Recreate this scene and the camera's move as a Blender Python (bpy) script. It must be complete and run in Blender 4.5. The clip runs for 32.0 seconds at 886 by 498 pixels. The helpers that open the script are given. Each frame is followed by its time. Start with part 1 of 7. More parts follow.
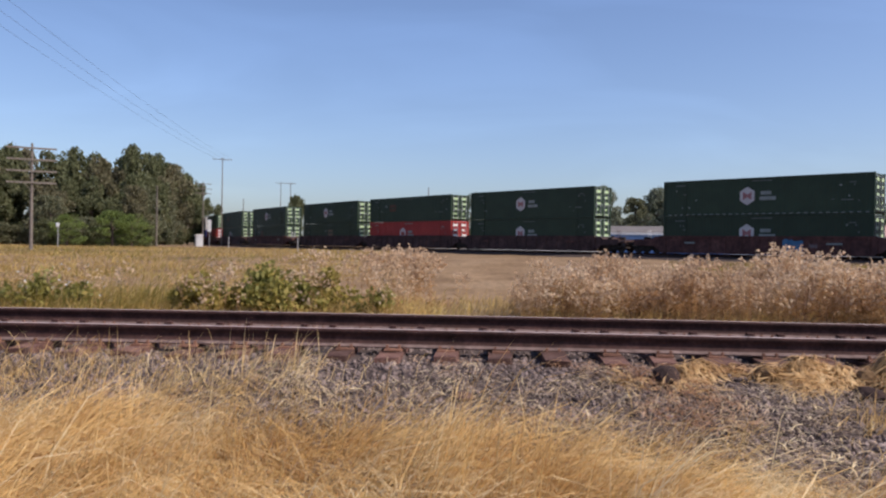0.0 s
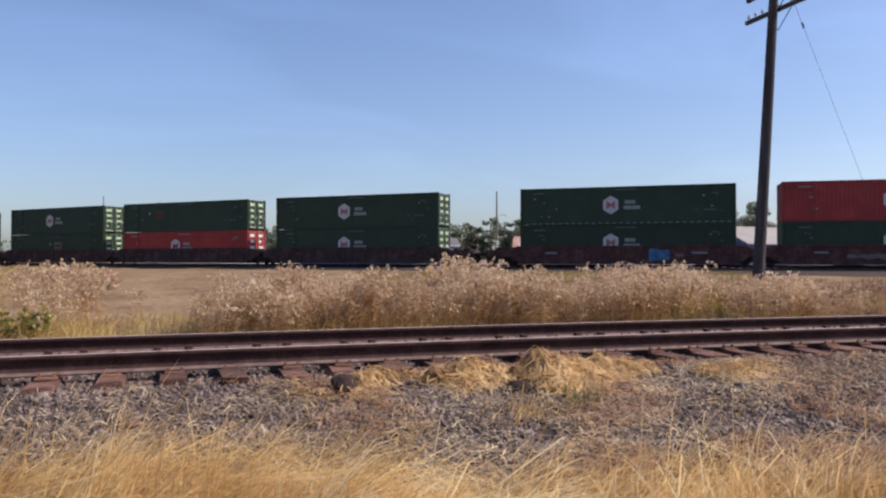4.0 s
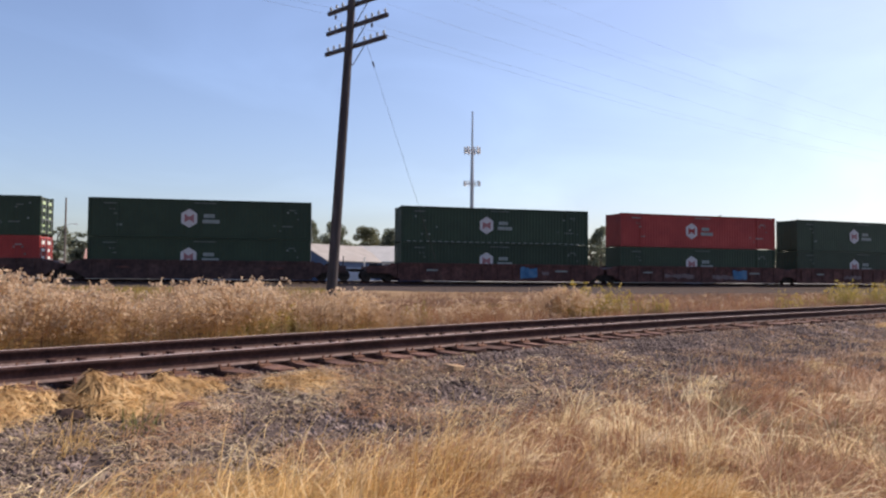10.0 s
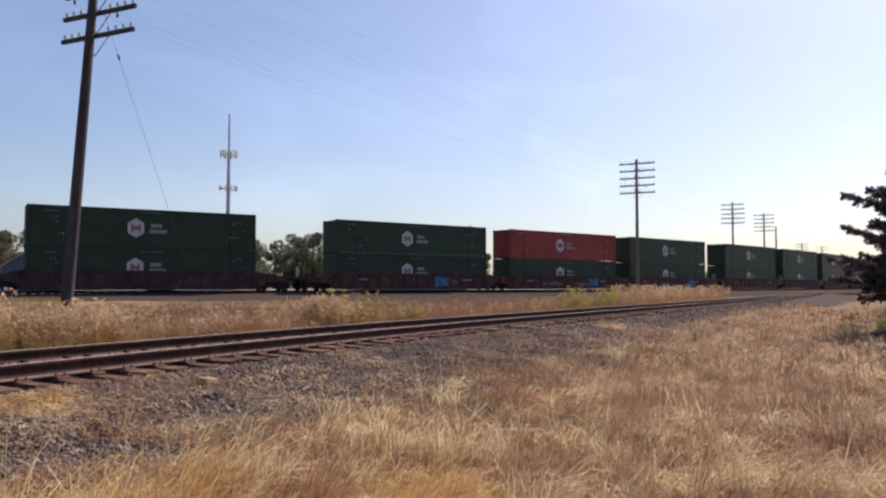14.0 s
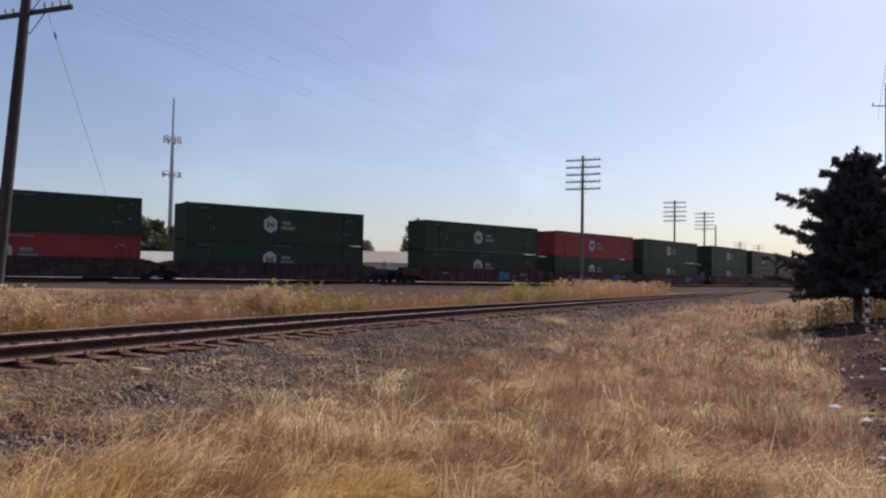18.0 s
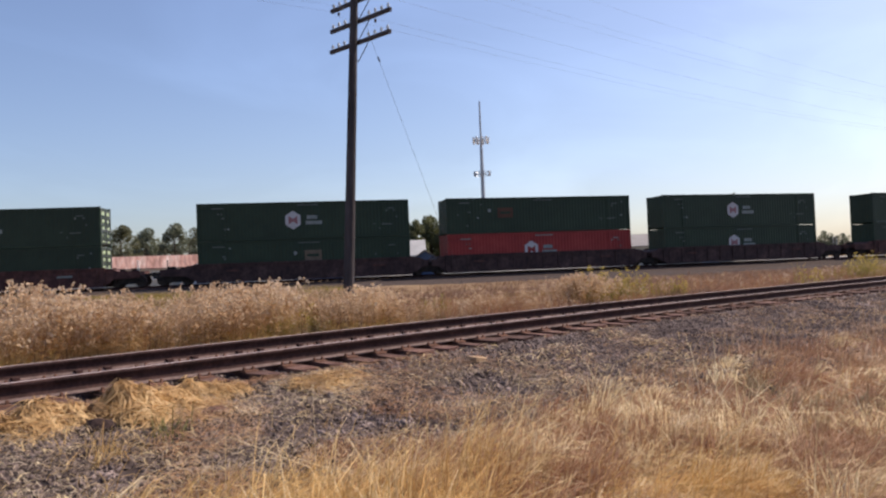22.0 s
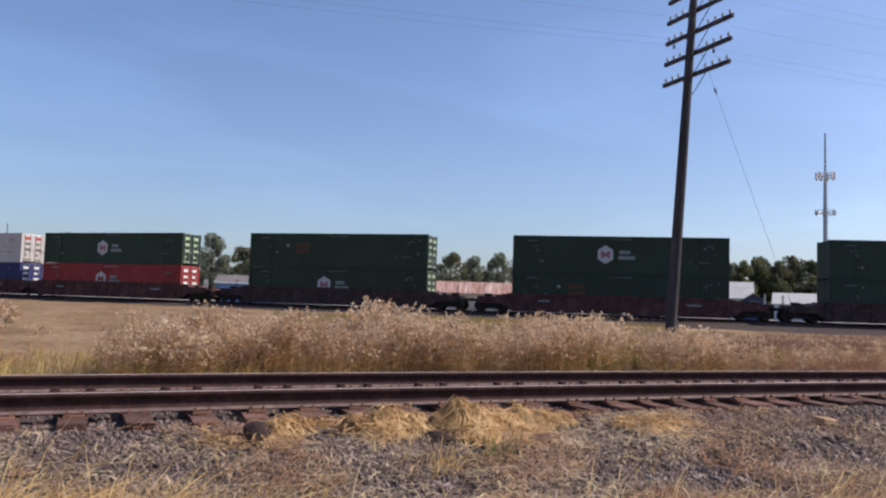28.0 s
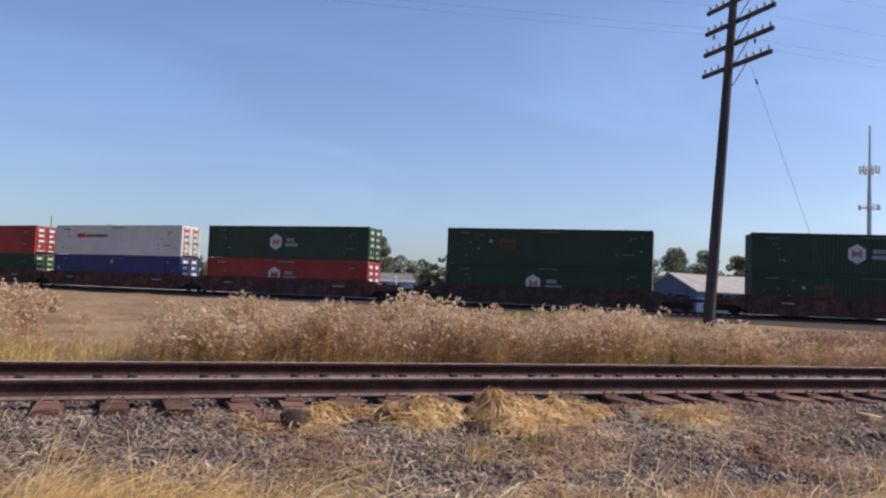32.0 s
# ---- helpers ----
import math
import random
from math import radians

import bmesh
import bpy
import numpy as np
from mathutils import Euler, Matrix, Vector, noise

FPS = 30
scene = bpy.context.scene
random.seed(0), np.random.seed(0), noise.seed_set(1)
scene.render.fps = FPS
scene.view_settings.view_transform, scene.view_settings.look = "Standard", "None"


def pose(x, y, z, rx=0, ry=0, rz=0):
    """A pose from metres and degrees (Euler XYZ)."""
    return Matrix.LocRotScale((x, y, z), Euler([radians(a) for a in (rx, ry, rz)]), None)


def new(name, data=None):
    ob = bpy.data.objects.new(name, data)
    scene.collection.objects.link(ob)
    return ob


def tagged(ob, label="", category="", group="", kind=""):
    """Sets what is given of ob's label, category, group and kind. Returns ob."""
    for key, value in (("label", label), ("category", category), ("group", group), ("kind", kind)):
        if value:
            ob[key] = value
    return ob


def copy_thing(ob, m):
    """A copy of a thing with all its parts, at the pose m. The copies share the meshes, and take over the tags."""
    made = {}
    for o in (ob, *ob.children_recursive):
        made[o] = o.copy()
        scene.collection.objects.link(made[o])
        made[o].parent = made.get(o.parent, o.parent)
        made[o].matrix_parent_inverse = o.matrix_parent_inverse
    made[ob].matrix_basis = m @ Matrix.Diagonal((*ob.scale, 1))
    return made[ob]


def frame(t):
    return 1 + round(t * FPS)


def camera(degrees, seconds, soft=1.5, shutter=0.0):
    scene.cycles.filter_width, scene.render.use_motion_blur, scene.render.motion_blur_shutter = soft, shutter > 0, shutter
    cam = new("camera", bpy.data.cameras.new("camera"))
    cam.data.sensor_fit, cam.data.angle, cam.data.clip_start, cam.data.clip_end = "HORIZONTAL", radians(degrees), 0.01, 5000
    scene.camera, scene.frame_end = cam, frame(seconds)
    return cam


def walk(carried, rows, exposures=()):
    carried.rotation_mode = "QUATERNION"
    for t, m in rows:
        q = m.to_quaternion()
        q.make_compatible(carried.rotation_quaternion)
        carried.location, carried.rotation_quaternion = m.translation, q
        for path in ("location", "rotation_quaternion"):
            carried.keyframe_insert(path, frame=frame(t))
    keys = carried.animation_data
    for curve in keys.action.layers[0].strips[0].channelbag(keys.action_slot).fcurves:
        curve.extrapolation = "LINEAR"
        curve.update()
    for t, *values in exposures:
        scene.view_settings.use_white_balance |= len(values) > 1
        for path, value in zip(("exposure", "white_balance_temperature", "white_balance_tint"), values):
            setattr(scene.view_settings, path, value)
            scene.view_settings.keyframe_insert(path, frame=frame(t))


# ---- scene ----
cam = camera(59.81, 32.0, soft=2.3)
EYE = 1.55
# seconds, eye x, y, z from the standing spot, yaw, pitch, roll
ROWS = [
    (0.0, -0.175, 0.044, -0.020, 0.10, -0.27, -0.90),
    (0.5, -0.167, 0.052, -0.024, -1.21, -0.10, -0.84),
    (1.0, -0.141, 0.062, -0.020, -3.56, 0.07, -0.03),
    (1.5, -0.108, 0.054, -0.018, -7.97, 1.52, 1.19),
    (2.0, -0.097, 0.036, -0.022, -13.60, 2.48, 1.28),
    (2.5, -0.088, 0.042, -0.034, -16.81, 2.14, 0.37),
    (3.0, -0.042, 0.044, -0.039, -19.04, 2.03, 0.44),
    (3.5, -0.010, 0.057, -0.045, -19.91, 1.43, 0.43),
    (4.0, -0.044, 0.063, -0.016, -22.52, 0.80, -0.04),
    (4.5, -0.097, 0.061, -0.017, -26.02, 1.07, -1.62),
    (6.5, -0.034, 0.014, -0.009, -33.23, 1.89, -1.97),
    (7.0, -0.029, 0.018, -0.012, -35.26, 1.82, -2.14),
    (7.5, -0.017, 0.008, -0.011, -37.24, 1.84, -1.96),
    (8.0, -0.008, -0.004, -0.006, -40.79, 1.97, -1.91),
    (8.5, 0.005, -0.014, -0.001, -44.25, 2.17, -1.52),
    (9.0, 0.026, -0.022, -0.001, -47.39, 2.26, -1.42),
    (9.5, 0.052, -0.035, -0.005, -49.94, 2.24, -0.95),
    (10.0, 0.060, -0.057, 0.006, -52.62, 2.05, -0.51),
    (10.5, 0.066, -0.074, 0.009, -54.39, 1.92, 0.52),
    (11.0, 0.047, -0.088, 0.006, -55.72, 1.77, 0.50),
    (11.5, 0.043, -0.075, 0.003, -57.02, 1.50, 1.96),
    (12.0, 0.045, -0.088, 0.003, -59.68, 1.60, -0.02),
    (12.5, 0.071, -0.094, 0.003, -61.06, 1.95, 0.24),
    (13.0, 0.016, -0.074, 0.002, -64.53, 2.05, 1.45),
    (13.5, 0.007, -0.067, -0.002, -67.39, 2.33, 0.61),
    (14.0, 0.025, -0.098, 0.013, -70.37, 2.71, -0.09),
    (14.5, 0.032, -0.126, -0.014, -75.07, 4.32, -0.55),
    (16.5, 0.094, -0.189, -0.004, -80.85, 2.66, -0.21),
    (17.0, 0.083, -0.188, 0.011, -79.15, 2.36, -0.44),
    (17.5, 0.074, -0.170, 0.012, -76.99, 2.26, -0.71),
    (18.0, 0.071, -0.151, 0.014, -74.30, 2.17, -0.99),
    (18.5, 0.048, -0.152, 0.011, -72.21, 2.11, -1.12),
    (19.0, 0.051, -0.141, 0.010, -70.65, 2.08, -1.03),
    (19.5, 0.069, -0.135, -0.003, -69.44, 1.75, -0.86),
    (20.0, 0.071, -0.124, 0.001, -66.29, 1.54, 0.13),
    (20.5, 0.062, -0.115, -0.001, -62.67, 1.00, -0.54),
    (21.0, 0.087, -0.103, -0.008, -59.10, 0.04, 0.71),
    (21.5, 0.079, -0.073, 0.004, -54.73, 0.31, 1.64),
    (22.0, 0.041, -0.016, 0.020, -51.53, 1.46, 2.31),
    (22.5, 0.035, 0.047, 0.021, -51.99, 1.79, 1.35),
    (23.0, 0.094, 0.059, 0.020, -50.65, 2.05, -0.16),
    (23.5, 0.101, 0.067, 0.009, -46.72, 2.19, 0.56),
    (24.0, 0.058, 0.089, 0.009, -44.04, 2.25, -0.04),
    (24.5, 0.025, 0.105, 0.010, -41.67, 2.52, 0.01),
    (25.0, 0.012, 0.121, 0.013, -38.39, 2.70, -0.46),
    (25.5, -0.001, 0.117, 0.017, -35.82, 2.83, -0.52),
    (27.5, -0.042, 0.123, 0.029, -29.75, 3.57, -1.72),
    (28.0, -0.043, 0.129, 0.021, -28.45, 4.09, -1.90),
    (28.5, -0.060, 0.135, 0.029, -27.23, 4.37, -1.90),
    (29.0, -0.058, 0.143, 0.013, -26.56, 4.70, -1.69),
    (29.5, -0.058, 0.145, 0.009, -26.69, 4.70, -1.78),
    (30.0, -0.075, 0.123, 0.010, -26.54, 4.73, -1.99),
    (30.5, -0.058, 0.128, 0.011, -26.38, 4.70, -1.66),
    (31.0, -0.050, 0.149, 0.002, -26.39, 4.51, -2.40),
    (31.5, -0.051, 0.157, -0.006, -26.00, 4.35, -2.54),
    (32.0, -0.047, 0.155, -0.014, -25.93, 3.55, -2.32),
]
EXPOSURES = [(0.0, 0.32, 6450, 16), (4.0, 0.38, 6520, 16), (7.0, 0.4, 6720, 16), (11.0, 0.5, 7000, 17), (13.0, 0.45, 7050, 17), (14.5, 0.16, 7100, 17), (16.5, -0.02, 7130, 17), (18.0, -0.03, 7130, 17), (20.0, -0.07, 7030, 17), (22.0, 0.37, 6940, 17), (25.0, 0.38, 6680, 16), (28.0, 0.29, 6430, 15), (32.0, 0.31, 6420, 15)]
walk(cam, [(t, pose(x, y, EYE + z, 90 + pitch, roll, yaw)) for t, x, y, z, yaw, pitch, roll in ROWS], EXPOSURES)

# ---- light: a high sun ahead to the right, clear sky with summer haze ----
SUN_AZ, SUN_EL = radians(113), radians(47)
world = bpy.data.worlds.new("sky")
scene.world = world
world.use_nodes = True
sky = world.node_tree.nodes.new("ShaderNodeTexSky")
sky.sky_type, sky.sun_disc = "NISHITA", False
sky.sun_elevation, sky.sun_rotation = SUN_EL, SUN_AZ
sky.altitude, sky.air_density, sky.dust_density, sky.ozone_density = 100, 1.0, 1.7, 1.6
back = world.node_tree.nodes["Background"]
back.inputs["Strength"].default_value = 0.11
haze = world.node_tree.nodes.new("ShaderNodeVectorMath")
haze.operation = "MULTIPLY"
haze.inputs[1].default_value = (0.92, 1.0, 1.15)
world.node_tree.links.new(sky.outputs[0], haze.inputs[0])
where = world.node_tree.nodes.new("ShaderNodeTexCoord")
stretch = world.node_tree.nodes.new("ShaderNodeMapping")
stretch.inputs["Rotation"].default_value, stretch.inputs["Scale"].default_value = (0.0, 0.35, 0.9), (1.0, 2.6, 6.0)
wisp = world.node_tree.nodes.new("ShaderNodeTexNoise")
wisp.inputs["Scale"].default_value, wisp.inputs["Detail"].default_value, wisp.inputs["Distortion"].default_value = 1.6, 7, 0.7
thin = world.node_tree.nodes.new("ShaderNodeMapRange")
for key, v in (("From Min", 0.45), ("From Max", 0.8), ("To Min", 0.97), ("To Max", 1.12)):
    thin.inputs[key].default_value = v
veil = world.node_tree.nodes.new("ShaderNodeVectorMath")
veil.operation = "SCALE"
for a, b in ((where.outputs["Generated"], stretch.inputs["Vector"]), (stretch.outputs[0], wisp.inputs["Vector"]), (wisp.outputs["Fac"], thin.inputs["Value"]), (haze.outputs[0], veil.inputs[0]), (thin.outputs["Result"], veil.inputs["Scale"]), (veil.outputs[0], back.inputs["Color"])):
    world.node_tree.links.new(a, b)
sun = new("sun", bpy.data.lights.new("sun", "SUN"))
sun.data.energy, sun.data.angle, sun.data.color = 4.3, radians(0.53), (1.0, 0.9, 0.77)
SUN_DIR = Vector((math.sin(SUN_AZ) * math.cos(SUN_EL), math.cos(SUN_AZ) * math.cos(SUN_EL), math.sin(SUN_EL)))
sun.rotation_mode = "QUATERNION"
sun.rotation_quaternion = SUN_DIR.to_track_quat("Z", "Y")
sun.location = (0, 0, 60)


# ---- materials ----
def material(name, colours, scale=4.0, rough=0.85, metal=0.0, bump=0.3, bump_scale=None, jitter=0.0, by="", fine=None, spec=0.3, stretch=None):
    """Noise between the colours; jitter varies the brightness by object or by island."""
    m = bpy.data.materials.new(name)
    m.use_nodes = True
    nt = m.node_tree
    n, l = nt.nodes, nt.links
    bsdf = n["Principled BSDF"]
    bsdf.inputs["Roughness"].default_value = rough
    bsdf.inputs["Metallic"].default_value = metal
    bsdf.inputs["Specular IOR Level"].default_value = spec
    co = n.new("ShaderNodeTexCoord")
    tex = n.new("ShaderNodeTexNoise")
    tex.inputs["Scale"].default_value, tex.inputs["Detail"].default_value, tex.inputs["Roughness"].default_value = scale, 6, 0.62
    place = co.outputs["Object"]
    if stretch:
        mp = n.new("ShaderNodeMapping")
        mp.inputs["Scale"].default_value = stretch
        l.new(place, mp.inputs["Vector"])
        place = mp.outputs["Vector"]
    l.new(place, tex.inputs["Vector"])
    ramp = n.new("ShaderNodeValToRGB")
    els = ramp.color_ramp.elements
    k = len(colours)
    while len(els) < k:
        els.new(0.5)
    for i, c in enumerate(colours):
        els[i].position = 0.3 + 0.4 * i / max(1, k - 1)
        els[i].color = (*c, 1)
    l.new(tex.outputs["Fac"], ramp.inputs["Fac"])
    out = ramp.outputs["Color"]
    if fine:
        t2 = n.new("ShaderNodeTexNoise")
        t2.inputs["Scale"].default_value, t2.inputs["Detail"].default_value = fine, 4
        l.new(place, t2.inputs["Vector"])
        r2 = n.new("ShaderNodeMapRange")
        r2.inputs["From Min"].default_value, r2.inputs["From Max"].default_value = 0.3, 0.7
        r2.inputs["To Min"].default_value, r2.inputs["To Max"].default_value = 0.65, 1.3
        l.new(t2.outputs["Fac"], r2.inputs["Value"])
        mul = n.new("ShaderNodeVectorMath")
        mul.operation = "SCALE"
        l.new(out, mul.inputs[0])
        l.new(r2.outputs["Result"], mul.inputs["Scale"])
        out = mul.outputs[0]
    if jitter:
        if by == "island":
            rnd = n.new("ShaderNodeNewGeometry").outputs["Random Per Island"]
        else:
            rnd = n.new("ShaderNodeObjectInfo").outputs["Random"]
        r3 = n.new("ShaderNodeMapRange")
        r3.inputs["To Min"].default_value, r3.inputs["To Max"].default_value = 1 - jitter, 1 + jitter
        l.new(rnd, r3.inputs["Value"])
        mul = n.new("ShaderNodeVectorMath")
        mul.operation = "SCALE"
        l.new(out, mul.inputs[0])
        l.new(r3.outputs["Result"], mul.inputs["Scale"])
        out = mul.outputs[0]
    l.new(out, bsdf.inputs["Base Color"])
    if bump:
        bt = n.new("ShaderNodeTexNoise")
        bt.inputs["Scale"].default_value, bt.inputs["Detail"].default_value = bump_scale or scale * 6, 5
        l.new(co.outputs["Object"], bt.inputs["Vector"])
        b = n.new("ShaderNodeBump")
        b.inputs["Strength"].default_value, b.inputs["Distance"].default_value = bump, 0.02
        l.new(bt.outputs["Fac"], b.inputs["Height"])
        l.new(b.outputs["Normal"], bsdf.inputs["Normal"])
    return m


def straw_material(name, colours, through_light=0.42):
    """Dry or green blades: the colour runs along a ramp by blade, patchy at a larger scale, some light passes through."""
    m = bpy.data.materials.new(name)
    m.use_nodes = True
    n, l = m.node_tree.nodes, m.node_tree.links
    bsdf = n["Principled BSDF"]
    geo = n.new("ShaderNodeNewGeometry")
    co = n.new("ShaderNodeTexCoord")
    tex = n.new("ShaderNodeTexNoise")
    tex.inputs["Scale"].default_value, tex.inputs["Detail"].default_value = 0.95, 5
    l.new(co.outputs["Object"], tex.inputs["Vector"])
    tuft = n.new("ShaderNodeTexNoise")
    tuft.inputs["Scale"].default_value, tuft.inputs["Detail"].default_value = 4.6, 2
    l.new(co.outputs["Object"], tuft.inputs["Vector"])
    total = None
    for value, lo, hi, to0, to1 in ((geo.outputs["Random Per Island"], 0, 1, 0.0, 0.3), (tex.outputs["Fac"], 0.36, 0.64, 0.0, 0.42), (tuft.outputs["Fac"], 0.3, 0.7, 0.0, 0.36)):
        scaled = n.new("ShaderNodeMapRange")
        for key, v in (("From Min", lo), ("From Max", hi), ("To Min", to0), ("To Max", to1)):
            scaled.inputs[key].default_value = v
        l.new(value, scaled.inputs["Value"])
        if total is None:
            total = scaled.outputs["Result"]
        else:
            mix = n.new("ShaderNodeMath")
            l.new(total, mix.inputs[0])
            l.new(scaled.outputs["Result"], mix.inputs[1])
            total = mix.outputs[0]
    ramp = n.new("ShaderNodeValToRGB")
    els = ramp.color_ramp.elements
    while len(els) < len(colours):
        els.new(0.5)
    for i, c in enumerate(colours):
        els[i].position = i / max(1, len(colours) - 1)
        els[i].color = (*c, 1)
    l.new(total, ramp.inputs["Fac"])
    l.new(ramp.outputs["Color"], bsdf.inputs["Base Color"])
    bsdf.inputs["Roughness"].default_value = 0.55
    bsdf.inputs["Specular IOR Level"].default_value = 0.25
    tr = n.new("ShaderNodeBsdfTranslucent")
    l.new(ramp.outputs["Color"], tr.inputs["Color"])
    mx = n.new("ShaderNodeMixShader")
    mx.inputs[0].default_value = through_light
    l.new(bsdf.outputs[0], mx.inputs[1])
    l.new(tr.outputs[0], mx.inputs[2])
    l.new(mx.outputs[0], n["Material Output"].inputs["Surface"])
    return m


M_SOIL = material("dry_soil", [(0.13, 0.082, 0.045), (0.21, 0.14, 0.08), (0.28, 0.2, 0.125)], 0.35, 0.95, 0, 0.6, 9, fine=5, spec=0.08)
M_BALLAST = material("ballast_bed", [(0.057, 0.043, 0.039), (0.1, 0.078, 0.07)], 3, 0.95, 0, 0.8, 22, fine=18, spec=0.06)
M_STONE = material("ballast_stone", [(0.088, 0.066, 0.06), (0.15, 0.116, 0.106), (0.25, 0.2, 0.182)], 2.2, 0.9, 0, 0.3, 60, jitter=0.5, by="island", spec=0.1)
M_FARBED = material("far_bed", [(0.05, 0.039, 0.036), (0.086, 0.068, 0.061)], 2, 0.95, 0, 0.7, 14, fine=8, spec=0.04)
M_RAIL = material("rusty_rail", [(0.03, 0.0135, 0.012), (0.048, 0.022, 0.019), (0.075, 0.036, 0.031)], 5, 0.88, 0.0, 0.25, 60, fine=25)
# pale foot and head: sunlit tops put into the colour, plus dust and wear
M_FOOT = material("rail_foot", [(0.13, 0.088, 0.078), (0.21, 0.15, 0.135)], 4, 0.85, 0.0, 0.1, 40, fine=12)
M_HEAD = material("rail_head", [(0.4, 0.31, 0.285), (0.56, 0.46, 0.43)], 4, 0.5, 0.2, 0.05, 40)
M_TIE = material("weathered_tie", [(0.055, 0.026, 0.021), (0.108, 0.054, 0.042), (0.18, 0.105, 0.082)], 3, 0.9, 0, 0.5, 30, jitter=0.35, fine=30)
M_PLATE = material("rusty_plate", [(0.14, 0.066, 0.042), (0.22, 0.115, 0.078)], 8, 0.85, 0.1, 0.3, 60, jitter=0.2)
M_POLE = material("creosote_pole", [(0.034, 0.029, 0.031), (0.058, 0.051, 0.054), (0.09, 0.08, 0.082)], 1.5, 0.9, 0, 0.5, 25, fine=9, stretch=(1, 1, 0.15))
M_GREYPOLE = material("grey_pole", [(0.12, 0.1, 0.085), (0.2, 0.175, 0.15)], 1.5, 0.9, 0, 0.4, 25)
M_PLANK = material("pale_plank", [(0.26, 0.17, 0.1), (0.4, 0.28, 0.17)], 6, 0.9, 0, 0.3, 40, fine=20)
M_STEEL = material("galvanised_steel", [(0.3, 0.31, 0.33), (0.42, 0.43, 0.45)], 2, 0.5, 0.7, 0.05, 13)
M_GLASSY = material("insulator_glass", [(0.45, 0.5, 0.5), (0.65, 0.7, 0.7)], 3, 0.15, 0, 0, spec=0.6)
M_WIRE = material("line_wire", [(0.12, 0.12, 0.12), (0.2, 0.2, 0.2)], 2, 0.6, 0.4, 0)
M_BARK = material("bark", [(0.06, 0.045, 0.035), (0.12, 0.09, 0.07)], 3, 0.95, 0, 0.6, 12)
M_WHITE = material("white_paint", [(0.62, 0.62, 0.6), (0.76, 0.76, 0.74)], 1.2, 0.6, 0, 0.05, 20, fine=6)
M_MARK = material("mark_white", [(0.62, 0.64, 0.62), (0.74, 0.75, 0.73)], 2, 0.6, 0, 0)
M_PALEMARK = material("mark_lime", [(0.36, 0.5, 0.26), (0.5, 0.62, 0.38)], 2, 0.6, 0, 0)
M_REDMARK = material("mark_red", [(0.4, 0.03, 0.035), (0.5, 0.05, 0.05)], 2, 0.6, 0, 0)
M_PALEBADGE = material("badge_pale", [(0.42, 0.41, 0.41), (0.52, 0.51, 0.51)], 2, 0.6, 0, 0)
M_BADGE = material("badge_red", [(0.26, 0.11, 0.115), (0.34, 0.16, 0.165)], 3, 0.7, 0, 0)
M_TAN = material("mark_tan", [(0.1, 0.075, 0.05), (0.17, 0.13, 0.09)], 2, 0.7, 0, 0)
M_ORANGE = material("mark_orange", [(0.07, 0.032, 0.02), (0.115, 0.052, 0.032)], 2, 0.7, 0, 0)
M_CODE = material("mark_faint", [(0.07, 0.085, 0.078), (0.14, 0.16, 0.15)], 2, 0.7, 0, 0)
M_GREYMARK = material("mark_grey", [(0.16, 0.19, 0.175), (0.26, 0.29, 0.275)], 2, 0.7, 0, 0)
M_NAVYMARK = material("mark_navy", [(0.02, 0.025, 0.08), (0.04, 0.045, 0.12)], 2, 0.6, 0, 0)
M_FADED = material("mark_faded_pink", [(0.1, 0.075, 0.075), (0.19, 0.15, 0.15)], 3, 0.8, 0, 0)
M_GRAFF = material("sprayed_blue", [(0.025, 0.085, 0.18), (0.05, 0.15, 0.27), (0.11, 0.2, 0.28)], 1.4, 0.7, 0, 0)


def paint(name, a, b, c):
    return material(name, [a, b, c], 0.55, 0.55, 0, 0.06, 12, jitter=0.12, spec=0.35)


M_GREEN = paint("green_paint", (0.0115, 0.0275, 0.0135), (0.0155, 0.0345, 0.017), (0.0205, 0.0425, 0.022))
M_RED = paint("red_paint", (0.2, 0.018, 0.016), (0.27, 0.026, 0.022), (0.33, 0.04, 0.033))
M_BLUE = paint("blue_paint", (0.022, 0.027, 0.1), (0.03, 0.037, 0.13), (0.04, 0.05, 0.16))
M_CWHITE = paint("container_white", (0.48, 0.45, 0.43), (0.54, 0.51, 0.485), (0.6, 0.57, 0.54))
M_CARBROWN = material("car_brown", [(0.048, 0.02, 0.018), (0.083, 0.034, 0.029), (0.125, 0.055, 0.046)], 0.8, 0.75, 0, 0.15, 12, fine=4)
M_CARDARK = material("car_dark", [(0.03, 0.018, 0.017), (0.056, 0.03, 0.028), (0.09, 0.05, 0.045)], 0.8, 0.75, 0, 0.15, 12, fine=4)
M_TRUCK = material("truck_iron", [(0.02, 0.016, 0.014), (0.05, 0.04, 0.035)], 3, 0.8, 0.3, 0.2, 13)
M_WHEEL = material("wheel_steel", [(0.03, 0.022, 0.019), (0.07, 0.055, 0.048)], 3, 0.6, 0.4, 0.1, 13)

